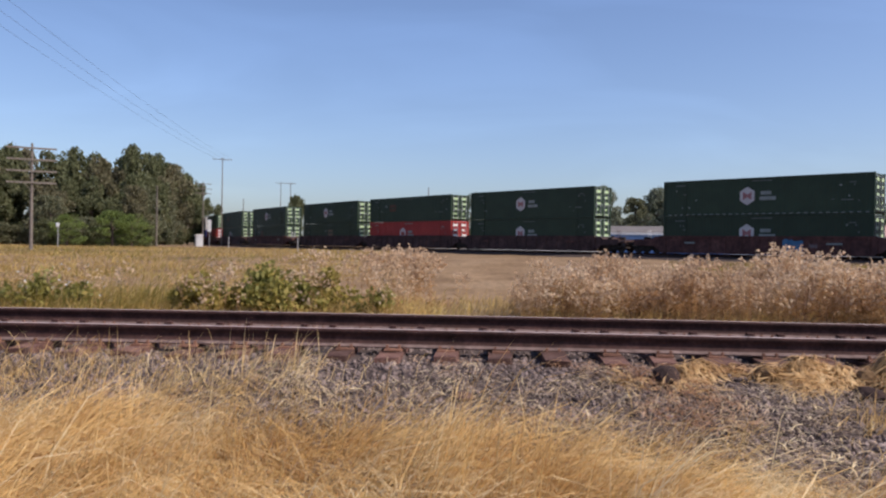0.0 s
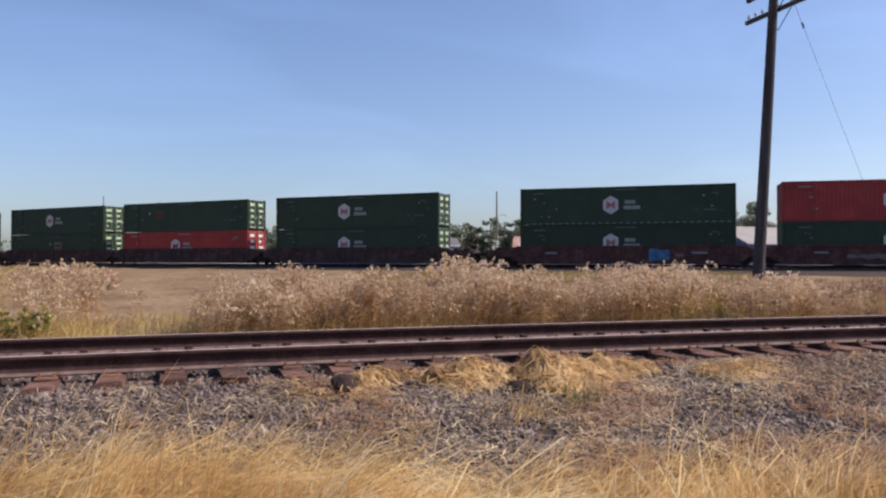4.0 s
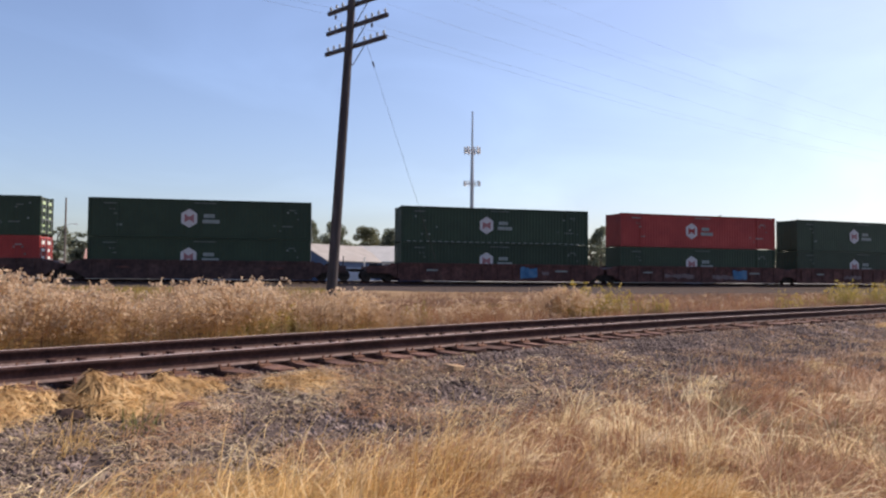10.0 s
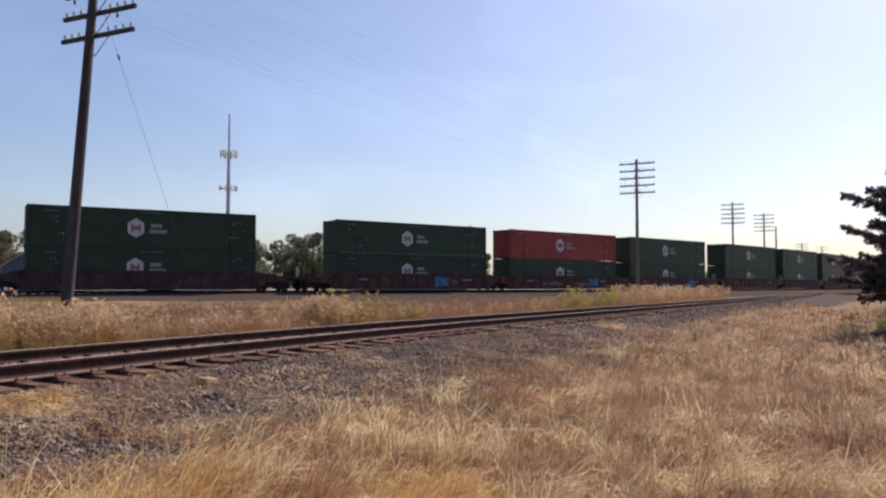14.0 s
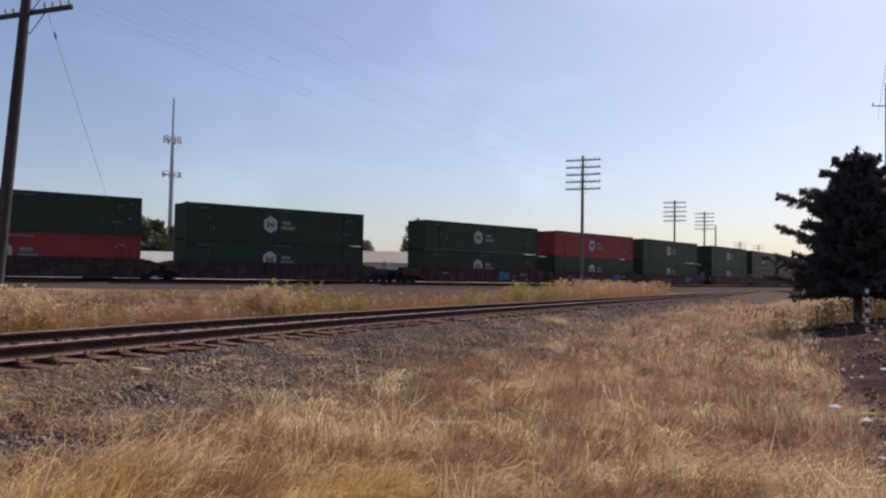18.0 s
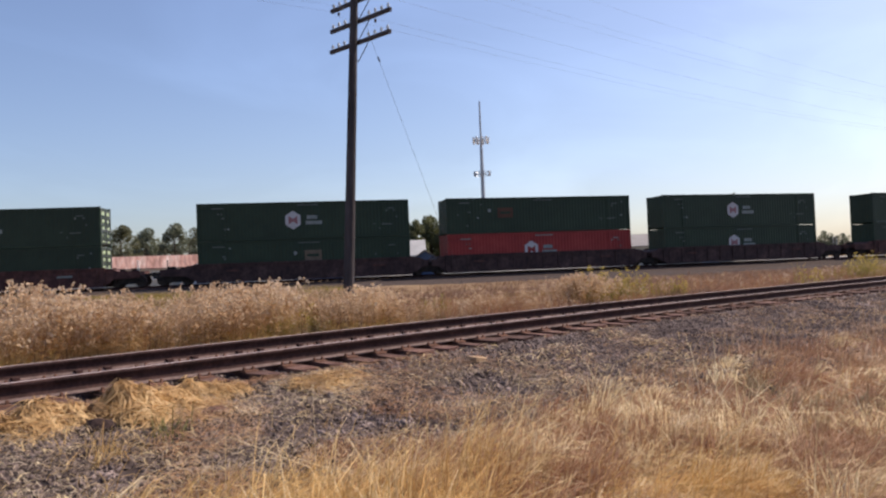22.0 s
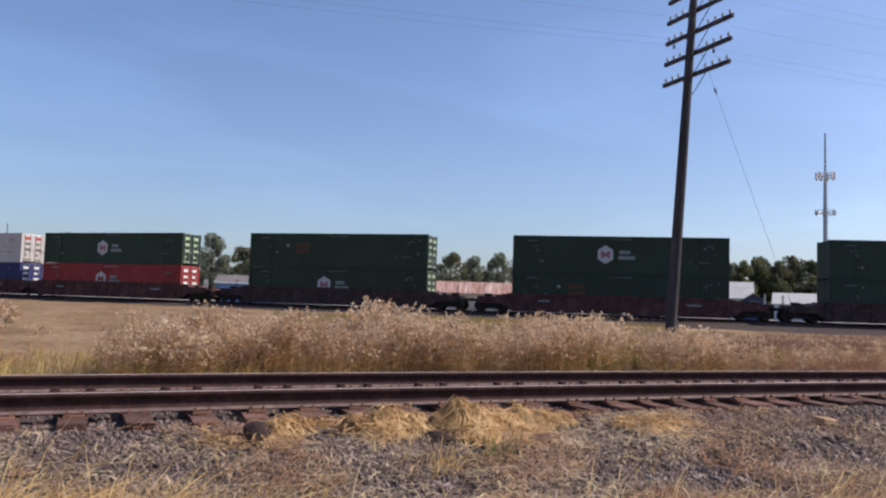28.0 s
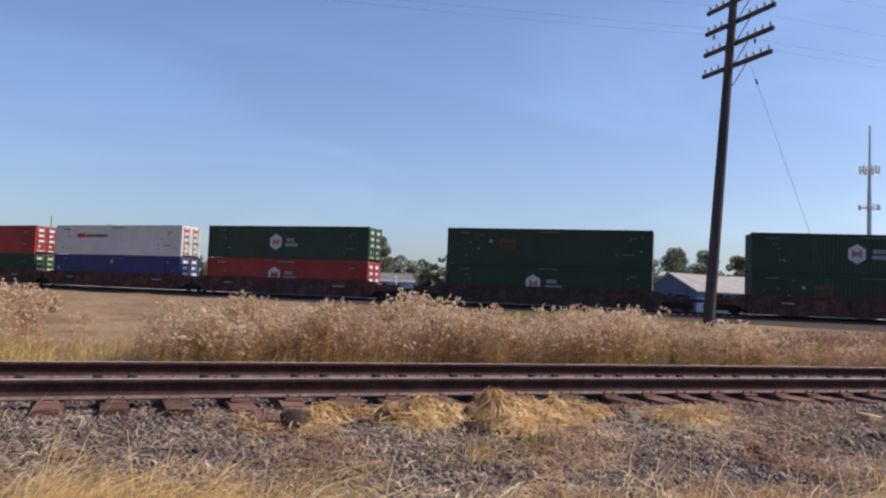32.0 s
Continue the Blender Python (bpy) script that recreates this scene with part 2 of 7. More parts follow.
STRAW = [(0.4, 0.225, 0.08), (0.56, 0.345, 0.125), (0.68, 0.455, 0.185), (0.79, 0.59, 0.29), (0.87, 0.73, 0.45)]
M_GRASS = straw_material("dry_grass", STRAW)
M_RUSTGRASS = straw_material("russet_grass", [(0.19, 0.096, 0.056), (0.31, 0.178, 0.105), (0.42, 0.272, 0.168), (0.55, 0.41, 0.275)])
M_GOLDUNDER = straw_material("fine_golden_grass", [(0.36, 0.185, 0.065), (0.52, 0.3, 0.115), (0.65, 0.42, 0.175), (0.73, 0.53, 0.25)])
M_TAWNY = straw_material("tawny_grass", [(0.18, 0.076, 0.04), (0.32, 0.16, 0.085), (0.46, 0.27, 0.15), (0.62, 0.43, 0.27), (0.8, 0.66, 0.47)])
M_UNDER = straw_material("fine_brown_grass", [(0.19, 0.077, 0.042), (0.32, 0.15, 0.08), (0.42, 0.23, 0.125), (0.36, 0.24, 0.11)])
M_PALEGRASS = straw_material("bleached_grass", [(0.5, 0.34, 0.16), (0.68, 0.51, 0.27), (0.81, 0.67, 0.41), (0.89, 0.79, 0.56)])
M_PILE = straw_material("cut_straw", [(0.2, 0.11, 0.05), (0.42, 0.265, 0.12), (0.62, 0.42, 0.205), (0.8, 0.62, 0.36)], through_light=0.3)
# dark brown of the heap core: shade between straws put into the colour
M_DARKSTRAW = material("dark_straw", [(0.07, 0.038, 0.018), (0.16, 0.095, 0.045), (0.26, 0.165, 0.08)], 9, 0.95, 0, 0.9, 40, fine=35)
M_STEM = straw_material("weed_stem", [(0.27, 0.145, 0.06), (0.43, 0.25, 0.11), (0.56, 0.355, 0.17), (0.4, 0.295, 0.115)], through_light=0.45)
M_FLUFF = straw_material("seed_fluff", [(0.38, 0.24, 0.14), (0.56, 0.405, 0.265), (0.78, 0.63, 0.455)], through_light=0.45)
M_LEAF = straw_material("bramble_leaf", [(0.07, 0.08, 0.022), (0.15, 0.155, 0.04), (0.28, 0.25, 0.065), (0.44, 0.31, 0.095)])
M_YELLOWWEED = straw_material("yellow_weed", [(0.13, 0.115, 0.028), (0.23, 0.195, 0.045), (0.33, 0.26, 0.07), (0.32, 0.19, 0.07)])
M_BRIGHTLEAF = straw_material("bright_leaf", [(0.085, 0.125, 0.035), (0.13, 0.18, 0.05), (0.185, 0.235, 0.065), (0.25, 0.28, 0.085)])
M_DUSK = straw_material("dusky_grass", [(0.12, 0.062, 0.042), (0.2, 0.11, 0.07), (0.28, 0.17, 0.11), (0.36, 0.25, 0.16)])
M_OLIVE = straw_material("olive_grass", [(0.17, 0.115, 0.058), (0.27, 0.193, 0.1), (0.37, 0.275, 0.15), (0.47, 0.365, 0.22)])
M_DARKSTEM = straw_material("dark_stem", [(0.1, 0.055, 0.032), (0.17, 0.095, 0.052), (0.25, 0.145, 0.075)])
M_CHAFF = straw_material("bleached_chaff", [(0.17, 0.118, 0.085), (0.3, 0.225, 0.165), (0.42, 0.335, 0.25), (0.58, 0.48, 0.365)])
M_TANSY = straw_material("yellow_flower", [(0.36, 0.27, 0.05), (0.5, 0.38, 0.08), (0.58, 0.46, 0.14)])
M_FIELD = straw_material("field_grass", [(0.32, 0.2, 0.066), (0.48, 0.325, 0.112), (0.6, 0.43, 0.165), (0.5, 0.42, 0.13)])
M_SHOOT = straw_material("green_shoot", [(0.12, 0.14, 0.05), (0.2, 0.21, 0.07), (0.32, 0.3, 0.12)])
M_CROWN = straw_material("tree_leaf", [(0.062, 0.074, 0.034), (0.1, 0.112, 0.052), (0.14, 0.15, 0.072), (0.19, 0.185, 0.1)], through_light=0.42)
# distance haze put into the leaf colour, paler and greyer
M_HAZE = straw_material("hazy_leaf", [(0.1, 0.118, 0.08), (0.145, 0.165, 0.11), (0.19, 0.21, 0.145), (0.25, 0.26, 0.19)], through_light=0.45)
M_CROWNB = straw_material("tree_leaf_olive", [(0.09, 0.098, 0.058), (0.13, 0.14, 0.08), (0.175, 0.18, 0.105), (0.24, 0.22, 0.13)], through_light=0.42)
M_CROWNBROWN = straw_material("tree_leaf_brown", [(0.085, 0.082, 0.045), (0.13, 0.122, 0.066), (0.175, 0.16, 0.09), (0.24, 0.2, 0.115)], through_light=0.42)
M_NEEDLE = straw_material("needles", [(0.105, 0.088, 0.09), (0.135, 0.115, 0.117), (0.17, 0.148, 0.148)], through_light=0.42)
M_ROCK = material("dark_rock", [(0.03, 0.02, 0.018), (0.06, 0.04, 0.036)], 6, 0.95, 0, 0.5, 30, spec=0.1)
M_DIRT = material("bare_dirt", [(0.044, 0.028, 0.028), (0.07, 0.046, 0.046), (0.105, 0.072, 0.068)], 0.9, 1.0, 0, 0.5, 12, fine=6, spec=0.0)
M_ASPHALT = material("pale_road", [(0.3, 0.29, 0.28), (0.4, 0.39, 0.375)], 0.6, 0.9, 0, 0.2, 20, fine=7)
M_LITTER = material("litter_white", [(0.6, 0.6, 0.6), (0.75, 0.75, 0.74)], 9, 0.7, 0, 0.3, 30)
M_ROOFWHITE = material("pale_metal_roof", [(0.34, 0.34, 0.335), (0.44, 0.44, 0.43)], 0.5, 0.6, 0.0, 0.05, 6)
M_ROOFBEIGE = material("beige_metal_roof", [(0.22, 0.2, 0.185), (0.3, 0.28, 0.26)], 0.5, 0.6, 0, 0.05, 6)
M_ROOFPINK = material("faded_roof", [(0.2, 0.095, 0.07), (0.34, 0.2, 0.165), (0.46, 0.37, 0.33)], 1.1, 0.8, 0, 0.1, 6, fine=3, stretch=(1, 0.1, 0.1))
M_ROOFGREY = material("grey_roof", [(0.11, 0.1, 0.095), (0.17, 0.155, 0.145)], 0.6, 0.8, 0, 0.1, 6)
M_WALLBLUE = material("blue_siding", [(0.034, 0.06, 0.115), (0.055, 0.085, 0.155)], 0.5, 0.7, 0, 0.05, 6)
M_SHEDBLUE = material("bright_blue_siding", [(0.09, 0.17, 0.34), (0.13, 0.22, 0.42)], 0.5, 0.7, 0, 0.05, 6)
M_WALLPALE = material("pale_siding", [(0.42, 0.43, 0.44), (0.55, 0.56, 0.56)], 0.5, 0.7, 0, 0.05, 6)
M_WALLTAN = material("tan_siding", [(0.4, 0.34, 0.26), (0.5, 0.44, 0.35)], 0.5, 0.7, 0, 0.05, 6)
M_PANE = material("dark_pane", [(0.02, 0.025, 0.03), (0.04, 0.05, 0.06)], 1, 0.1, 0, 0, spec=0.6)
M_CARPAINT = material("dark_car_paint", [(0.02, 0.02, 0.024), (0.03, 0.03, 0.036)], 1, 0.25, 0, 0, spec=0.6)
M_RUBBER = material("rubber", [(0.015, 0.015, 0.015), (0.03, 0.03, 0.03)], 4, 0.9, 0, 0)


# ---- building helpers ----
def bm_box(bm, x0, x1, y0, y1, z0, z1, taper=0.0):
    v = [bm.verts.new((x, y, z)) for z, k in ((z0, 0), (z1, taper)) for x, y in ((x0 + k, y0 + k), (x1 - k, y0 + k), (x1 - k, y1 - k), (x0 + k, y1 - k))]
    for f in ((3, 2, 1, 0), (4, 5, 6, 7), (0, 1, 5, 4), (1, 2, 6, 5), (2, 3, 7, 6), (3, 0, 4, 7)):
        bm.faces.new([v[i] for i in f])
    return v


def bm_tube(bm, a, b, r0, r1, n=8, caps=True):
    a, b = Vector(a), Vector(b)
    q = (b - a).to_track_quat("Z", "Y")
    rings = []
    for p, r in ((a, r0), (b, r1)):
        rings.append([bm.verts.new(p + q @ Vector((r * math.cos(2 * math.pi * i / n), r * math.sin(2 * math.pi * i / n), 0))) for i in range(n)])
    for i in range(n):
        bm.faces.new((rings[0][i], rings[0][(i + 1) % n], rings[1][(i + 1) % n], rings[1][i]))
    if caps:
        bm.faces.new(rings[0][::-1])
        bm.faces.new(rings[1])


def bm_prism(bm, outline, y0, y1):
    """An outline in x, z drawn out along y."""
    a = [bm.verts.new((x, y0, z)) for x, z in outline]
    b = [bm.verts.new((x, y1, z)) for x, z in outline]
    n = len(outline)
    for i in range(n):
        bm.faces.new((a[i], a[(i + 1) % n], b[(i + 1) % n], b[i]))
    bm.faces.new(a[::-1])
    bm.faces.new(b)
    bmesh.ops.recalc_face_normals(bm, faces=bm.faces[:])


def mesh_of(bm, name, mat, bevel=0.0):
    if bevel:
        bmesh.ops.bevel(bm, geom=bm.edges[:], offset=bevel, segments=1, affect="EDGES", clamp_overlap=True)
    me = bpy.data.meshes.new(name)
    bm.to_mesh(me)
    bm.free()
    me.materials.append(mat)
    return me


def part(name, bm, mat, parent, label="", bevel=0.0):
    ob = new(name, bm if isinstance(bm, bpy.types.Mesh) else mesh_of(bm, name, mat, bevel))
    ob.parent = parent
    return tagged(ob, label) if label else ob


def thing(name, m, label, category, group="", kind=""):
    ob = new(name)
    ob.matrix_basis = m
    return tagged(ob, label, category, group, kind)


def mesh_np(name, verts, loops, sizes, mat, smooth=False):
    """A mesh straight from arrays: loops holds the faces' corners one after another, sizes their counts."""
    me = bpy.data.meshes.new(name)
    verts, loops, sizes = np.asarray(verts, np.float32), np.asarray(loops, np.int32), np.asarray(sizes, np.int32)
    me.vertices.add(len(verts))
    me.vertices.foreach_set("co", verts.ravel())
    me.loops.add(len(loops))
    me.loops.foreach_set("vertex_index", loops)
    me.polygons.add(len(sizes))
    me.polygons.foreach_set("loop_start", np.concatenate([[0], np.cumsum(sizes)[:-1]]).astype(np.int32))
    me.polygons.foreach_set("loop_total", sizes)
    if smooth:
        me.polygons.foreach_set("use_smooth", np.ones(len(sizes), bool))
    me.update(calc_edges=True)
    me.validate()
    for mm in (mat if isinstance(mat, (list, tuple)) else [mat]):
        me.materials.append(mm)
    return me


def blades(rng, base, height, width, lean, lean_dir, droop=0.5):
    """Bent grass blades of two quads and a tip. Returns verts, loops, sizes."""
    n = len(base)
    side = lean_dir + math.pi / 2 + rng.normal(0, 0.7, n)
    sv = np.stack([np.cos(side), np.sin(side), rng.normal(0, 0.25, n)], 1) * (width * 0.5)[:, None]
    dv = np.stack([np.cos(lean_dir), np.sin(lean_dir), np.zeros(n)], 1)
    up = np.array([0, 0, 1.0])
    pts = []
    for f, w in ((0, 1), (0.38, 0.9), (0.74, 0.65), (1, 0)):
        ang = lean * (0.35 + 0.65 * f) + droop * lean * f * f
        out = np.sin(np.clip(ang, 0, 1.65)) * f * height
        hi = np.cos(np.clip(ang, 0, 1.65)) * f * height
        p = base + dv * out[:, None] + up * np.maximum(hi, 0.012)[:, None]
        pts.append((p - sv * w, p + sv * w) if w else (p,))
    V = np.stack([pts[0][0], pts[0][1], pts[1][0], pts[1][1], pts[2][0], pts[2][1], pts[3][0]], 1).reshape(-1, 3)
    L = np.array([0, 1, 3, 2, 2, 3, 5, 4, 4, 5, 6])
    loops = (np.arange(n)[:, None] * 7 + L).ravel()
    return V, loops, np.tile([4, 4, 3], n)


def join_np(parts):
    V, L, S, o = [], [], [], 0
    for v, l, s in parts:
        V.append(v), L.append(np.asarray(l) + o), S.append(s)
        o += len(v)
    return np.concatenate(V), np.concatenate(L), np.concatenate(S)


def smooth(t):
    t = np.clip(t, 0, 1)
    return t * t * (3 - 2 * t)


# ---- plan: the two tracks ----
RAIL_TOP = 0.68
RAIL_HIGH = 0.18
CANT = 0.014
FAR_RAIL = 1.15


def near_y(x):
    """Centre line of the rusty track: straight, then a gentle bend to the right."""
    x = np.asarray(x, float)
    a = np.clip(x + 6, 0, 28)
    b = np.clip(x - 22, 0, 40)
    c = np.clip(x - 62, 0, 40)
    d = np.clip(x - 102, 0, None)
    return 8.63 - 0.00375 * a * a - 0.21 * b - (0.21 * c - 0.00075 * c * c) - 0.15 * d


def near_heading(x):
    return math.atan((float(near_y(x + 0.05)) - float(near_y(x - 0.05))) / 0.1)


# main line: positions by arc length, a long bend; s = 0 lies abreast of the tall pole
_s = np.arange(-420.0, 640.0, 1.0)
_q = np.clip(_s, -260, 190) / 100
_h = -0.6975 + 0.28506 * _q - 0.004255 * _q * _q
_x = np.concatenate([[0], np.cumsum((np.cos(_h[1:]) + np.cos(_h[:-1])) / 2)])
_y = np.concatenate([[0], np.cumsum((np.sin(_h[1:]) + np.sin(_h[:-1])) / 2)])
_i = 420
_x, _y = _x - _x[_i] + 42.889 - 1.3 * np.sin(_h), _y - _y[_i] + 42.785 + 1.3 * np.cos(_h)


def main_at(s):
    return float(np.interp(s, _s, _x)), float(np.interp(s, _s, _y)), float(np.interp(s, _s, _h))


def main_distance(x, y):
    """Distance to the main line's centre."""
    k = np.arange(0, len(_s), 3)
    best = np.full(x.shape, 1e9)
    for i in k:
        best = np.minimum(best, (x - _x[i]) ** 2 + (y - _y[i]) ** 2)
    return np.sqrt(best)


def ground_z(x, y):
    """Height of the bare ground, without the ballast beds."""
    x, y = np.asarray(x, float), np.asarray(y, float)
    off = y - near_y(x)
    z = 0.10 * smooth((off + 9) / 6) * (off < 0) + 0.10 * (off >= 0)
    z = z + 0.22 * smooth((off - 1.2) / 2.0)
    z = z + 0.38 * smooth((off - 6) / 26)
    z = z + smooth((-off - 7) / 8) * smooth((x - 6) / 18) * 1.0
    return z


# ---- ground: one sheet to the horizon ----
def axis(knots):
    out = []
    for (a, step), (b, _) in zip(knots, knots[1:]):
        out.extend(np.arange(a, b, step))
    out.append(knots[-1][0])
    return np.array(out)


gx = axis([(-2500, 400), (-500, 80), (-100, 12), (-28, 1.2), (-10, 0.3), (22, 0.8), (60, 4), (140, 30), (500, 400), (2600, 1)])
gy = axis([(-2500, 400), (-500, 80), (-100, 12), (-28, 1.2), (-12, 0.4), (1, 0.25), (16, 0.6), (40, 3), (130, 30), (500, 400), (2600, 1)])
GX, GY = np.meshgrid(gx, gy)
off = GY - near_y(GX)
GZ = ground_z(GX, GY)
rough = np.array([noise.noise((x * 0.9, y * 0.9, 0)) * 0.05 + noise.noise((x * 0.17, y * 0.17, 3)) * 0.08 for x, y in zip(GX.ravel(), GY.ravel())]).reshape(GX.shape)
GZ = GZ + rough * (np.abs(GX) < 120) * (np.abs(GY) < 130) * (np.abs(off) > 3.4)
GZ = GZ - 0.25 * (np.abs(off) < 2.2) * (np.abs(GX) < 140)
nx, ny = len(gx), len(gy)
idx = np.arange(nx * ny).reshape(ny, nx)
quads = np.stack([idx[:-1, :-1], idx[:-1, 1:], idx[1:, 1:], idx[1:, :-1]], -1).reshape(-1, 4)
ground = new("ground", mesh_np("ground", np.stack([GX, GY, GZ], -1).reshape(-1, 3), quads.ravel(), np.full(len(quads), 4), M_SOIL, True))
tagged(ground, "dry sandy ground with sparse stubble between the tracks", "ground", kind="structure")


def strip(name, xs, centre, profile, mat, wob=0.0):
    """A bed drawn along a line: profile of (offset, height)."""
    V = []
    for k, x in enumerate(xs):
        cx, cy, h = centre(x)
        nxv, nyv = -math.sin(h), math.cos(h)
        for o, z in profile:
            w = wob * noise.noise((x * 1.3, o * 1.7, 7)) if 0 < abs(o) else 0
            V.append((cx + nxv * (o + w * 1.5), cy + nyv * (o + w * 1.5), z + w * 0.4))
    p = len(profile)
    i = np.arange((len(xs) - 1) * p).reshape(-1, p)[:, :-1].ravel()
    q = np.stack([i + p, i + p + 1, i + 1, i], 1)
    return mesh_np(name, V, q.ravel(), np.full(len(q), 4), mat, True)


near_c = lambda x: (x, float(near_y(x)), near_heading(x))
xs_near = np.concatenate([np.arange(-150, -14, 3.0), np.arange(-14, 40, 0.35), np.arange(40, 300, 4.0)])
bed_profile = [(-6.2, -0.1), (-5.3, 0.085), (-4.3, 0.14), (-3.3, 0.2), (-2.7, 0.27), (-2.1, 0.335), (-1.65, 0.41), (-1.3, 0.415), (-0.9, 0.42), (0.9, 0.42), (1.3, 0.42), (1.7, 0.4), (2.5, 0.3), (3.2, 0.1)]
bed = new("ballast_bed", strip("ballast_bed", xs_near, near_c, bed_profile, M_BALLAST, 0.025))
tagged(bed, "grey crushed stone ballast shoulder below the rusty track", "ballast", kind="structure")
far_profile = [(-5.2, 0.35), (-4.2, 0.62), (-2.9, 0.76), (-1.8, 0.92), (0, 0.92), (1.8, 0.92), (2.9, 0.76), (4.6, 0.45)]
far_bed = new("main_line_bed", strip("main_line_bed", np.arange(-400, 620, 5.0), main_at, far_profile, M_FARBED, 0.1))
tagged(far_bed, "dark brown gravel bed under the main line", "ballast", kind="structure")

# pale street along the buildings beyond the main line
street = new("street", strip("street", np.arange(-160, 150, 4.0), main_at, [(44, 0.66), (46, 0.75), (64, 0.77), (83, 0.75), (85, 0.66)], M_ASPHALT, 0.0))
tagged(street, "pale concrete street along the buildings beyond the main line", "street", kind="structure")

# dark cinders beside the main line
ss = np.arange(-40, 130, 1.0)
vv = []
for q in ss:
    cx, cy, h = main_at(q)
    for k, o in enumerate(np.linspace(float(np.interp(q, [-22, -8, 30, 60], [-7.6, -17.0, -17.0, -11.5])), -3.4, 8)):
        o = o + (noise.noise((q * 0.3, k, 3)) * 0.8 if k < 2 else 0)
        px, py = cx - math.sin(h) * o, cy + math.cos(h) * o
        vv.append((px, py, float(ground_z(px, py)) + (0.07 if k else -0.05) + 0.02 * noise.noise((q, k * 3, 1))))
ii = np.arange(len(vv)).reshape(len(ss), 8)
vq = np.stack([ii[:-1, :-1], ii[1:, :-1], ii[1:, 1:], ii[:-1, 1:]], -1).reshape(-1, 4)
verge = new("cinder_verge", mesh_np("cinder_verge", np.array(vv), vq.ravel(), np.full(len(vq), 4), M_FARBED, True))
tagged(verge, "dark grey-brown cinder gravel beside the main line", "gravel", kind="structure")

# ---- the rusty track ----
track = thing("railway_track", Matrix(), "rusty unused railway track with weathered ties on grey ballast", "railway track", kind="structure")
RAIL_SECTION = [(-0.07, 0), (0.07, 0), (0.07, 0.011), (0.014, 0.032), (0.009, 0.126), (0.034, 0.136), (0.037, 0.171), (0.028, 0.18), (-0.028, 0.18), (-0.037, 0.171), (-0.034, 0.136), (-0.009, 0.126), (-0.014, 0.032), (-0.07, 0.011)]


def rail_mesh(name, xs, centre, offset, base, top_mat, web_mat):
    V, n = [], len(RAIL_SECTION)
    for x in xs:
        cx, cy, h = centre(x)
        for o, z in RAIL_SECTION:
            V.append((cx - math.sin(h) * (o + offset), cy + math.cos(h) * (o + offset), base + z))
    i = np.arange(len(xs) - 1)[:, None] * n + np.arange(n)
    j = np.arange(len(xs) - 1)[:, None] * n + (np.arange(n) + 1) % n
    q = np.stack([i, i + n, j + n, j], -1).reshape(-1, 4)
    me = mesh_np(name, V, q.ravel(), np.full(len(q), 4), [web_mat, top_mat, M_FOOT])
    # faces turned up take the paler, sunlit-looking colours
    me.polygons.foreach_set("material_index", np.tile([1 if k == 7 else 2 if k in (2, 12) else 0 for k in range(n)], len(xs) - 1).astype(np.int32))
    return me


xs_rail = np.concatenate([np.arange(-150, -20, 5.0), np.arange(-20, 60, 1.0), np.arange(60, 300, 5.0)])
for o, nm in ((-0.753, "near"), (0.753, "far")):
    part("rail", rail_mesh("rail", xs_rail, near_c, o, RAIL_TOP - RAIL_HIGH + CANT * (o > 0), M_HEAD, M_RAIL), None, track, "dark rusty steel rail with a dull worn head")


def tie_mesh(seed):
    r = random.Random(seed)
    bm = bmesh.new()
    bm_box(bm, -0.115, 0.115, -1.3, 1.3, -0.16, 0)
    bmesh.ops.subdivide_edges(bm, edges=[e for e in bm.edges if abs(e.verts[0].co.y - e.verts[1].co.y) > 1], cuts=7)
    for v in bm.verts:
        v.co += Vector((r.gauss(0, 0.007), r.gauss(0, 0.012), r.gauss(0, 0.006)))
    return mesh_of(bm, "tie", M_TIE)


tie_meshes = [tie_mesh(i) for i in range(7)]
bm = bmesh.new()
bm_box(bm, -0.09, 0.09, -0.17, 0.17, 0, 0.018, 0.004)
for sx in (-0.06, 0.06):
    for sy in (-0.1, 0.1):
        bm_box(bm, sx - 0.014, sx + 0.014, sy - 0.016, sy + 0.016, 0.015, 0.056, 0.003)
plate_mesh = mesh_of(bm, "tie_plate", M_PLATE)
bm = bmesh.new()
bm_box(bm, -0.045, 0.045, -0.1, -0.012, -0.03, 0.05, 0.008)
bm_box(bm, -0.03, 0.03, 0.03, 0.085, -0.03, 0.03, 0.006)
anchor_mesh = mesh_of(bm, "rail_anchor", M_RAIL)
rt = random.Random(4)
far_ties = []
x = -60.0
TIE_TOP = RAIL_TOP - RAIL_HIGH - 0.016
tie_spots = []
while x < 130:
    tie_spots.append(x)
    x += 0.52 + rt.uniform(-0.05, 0.05)
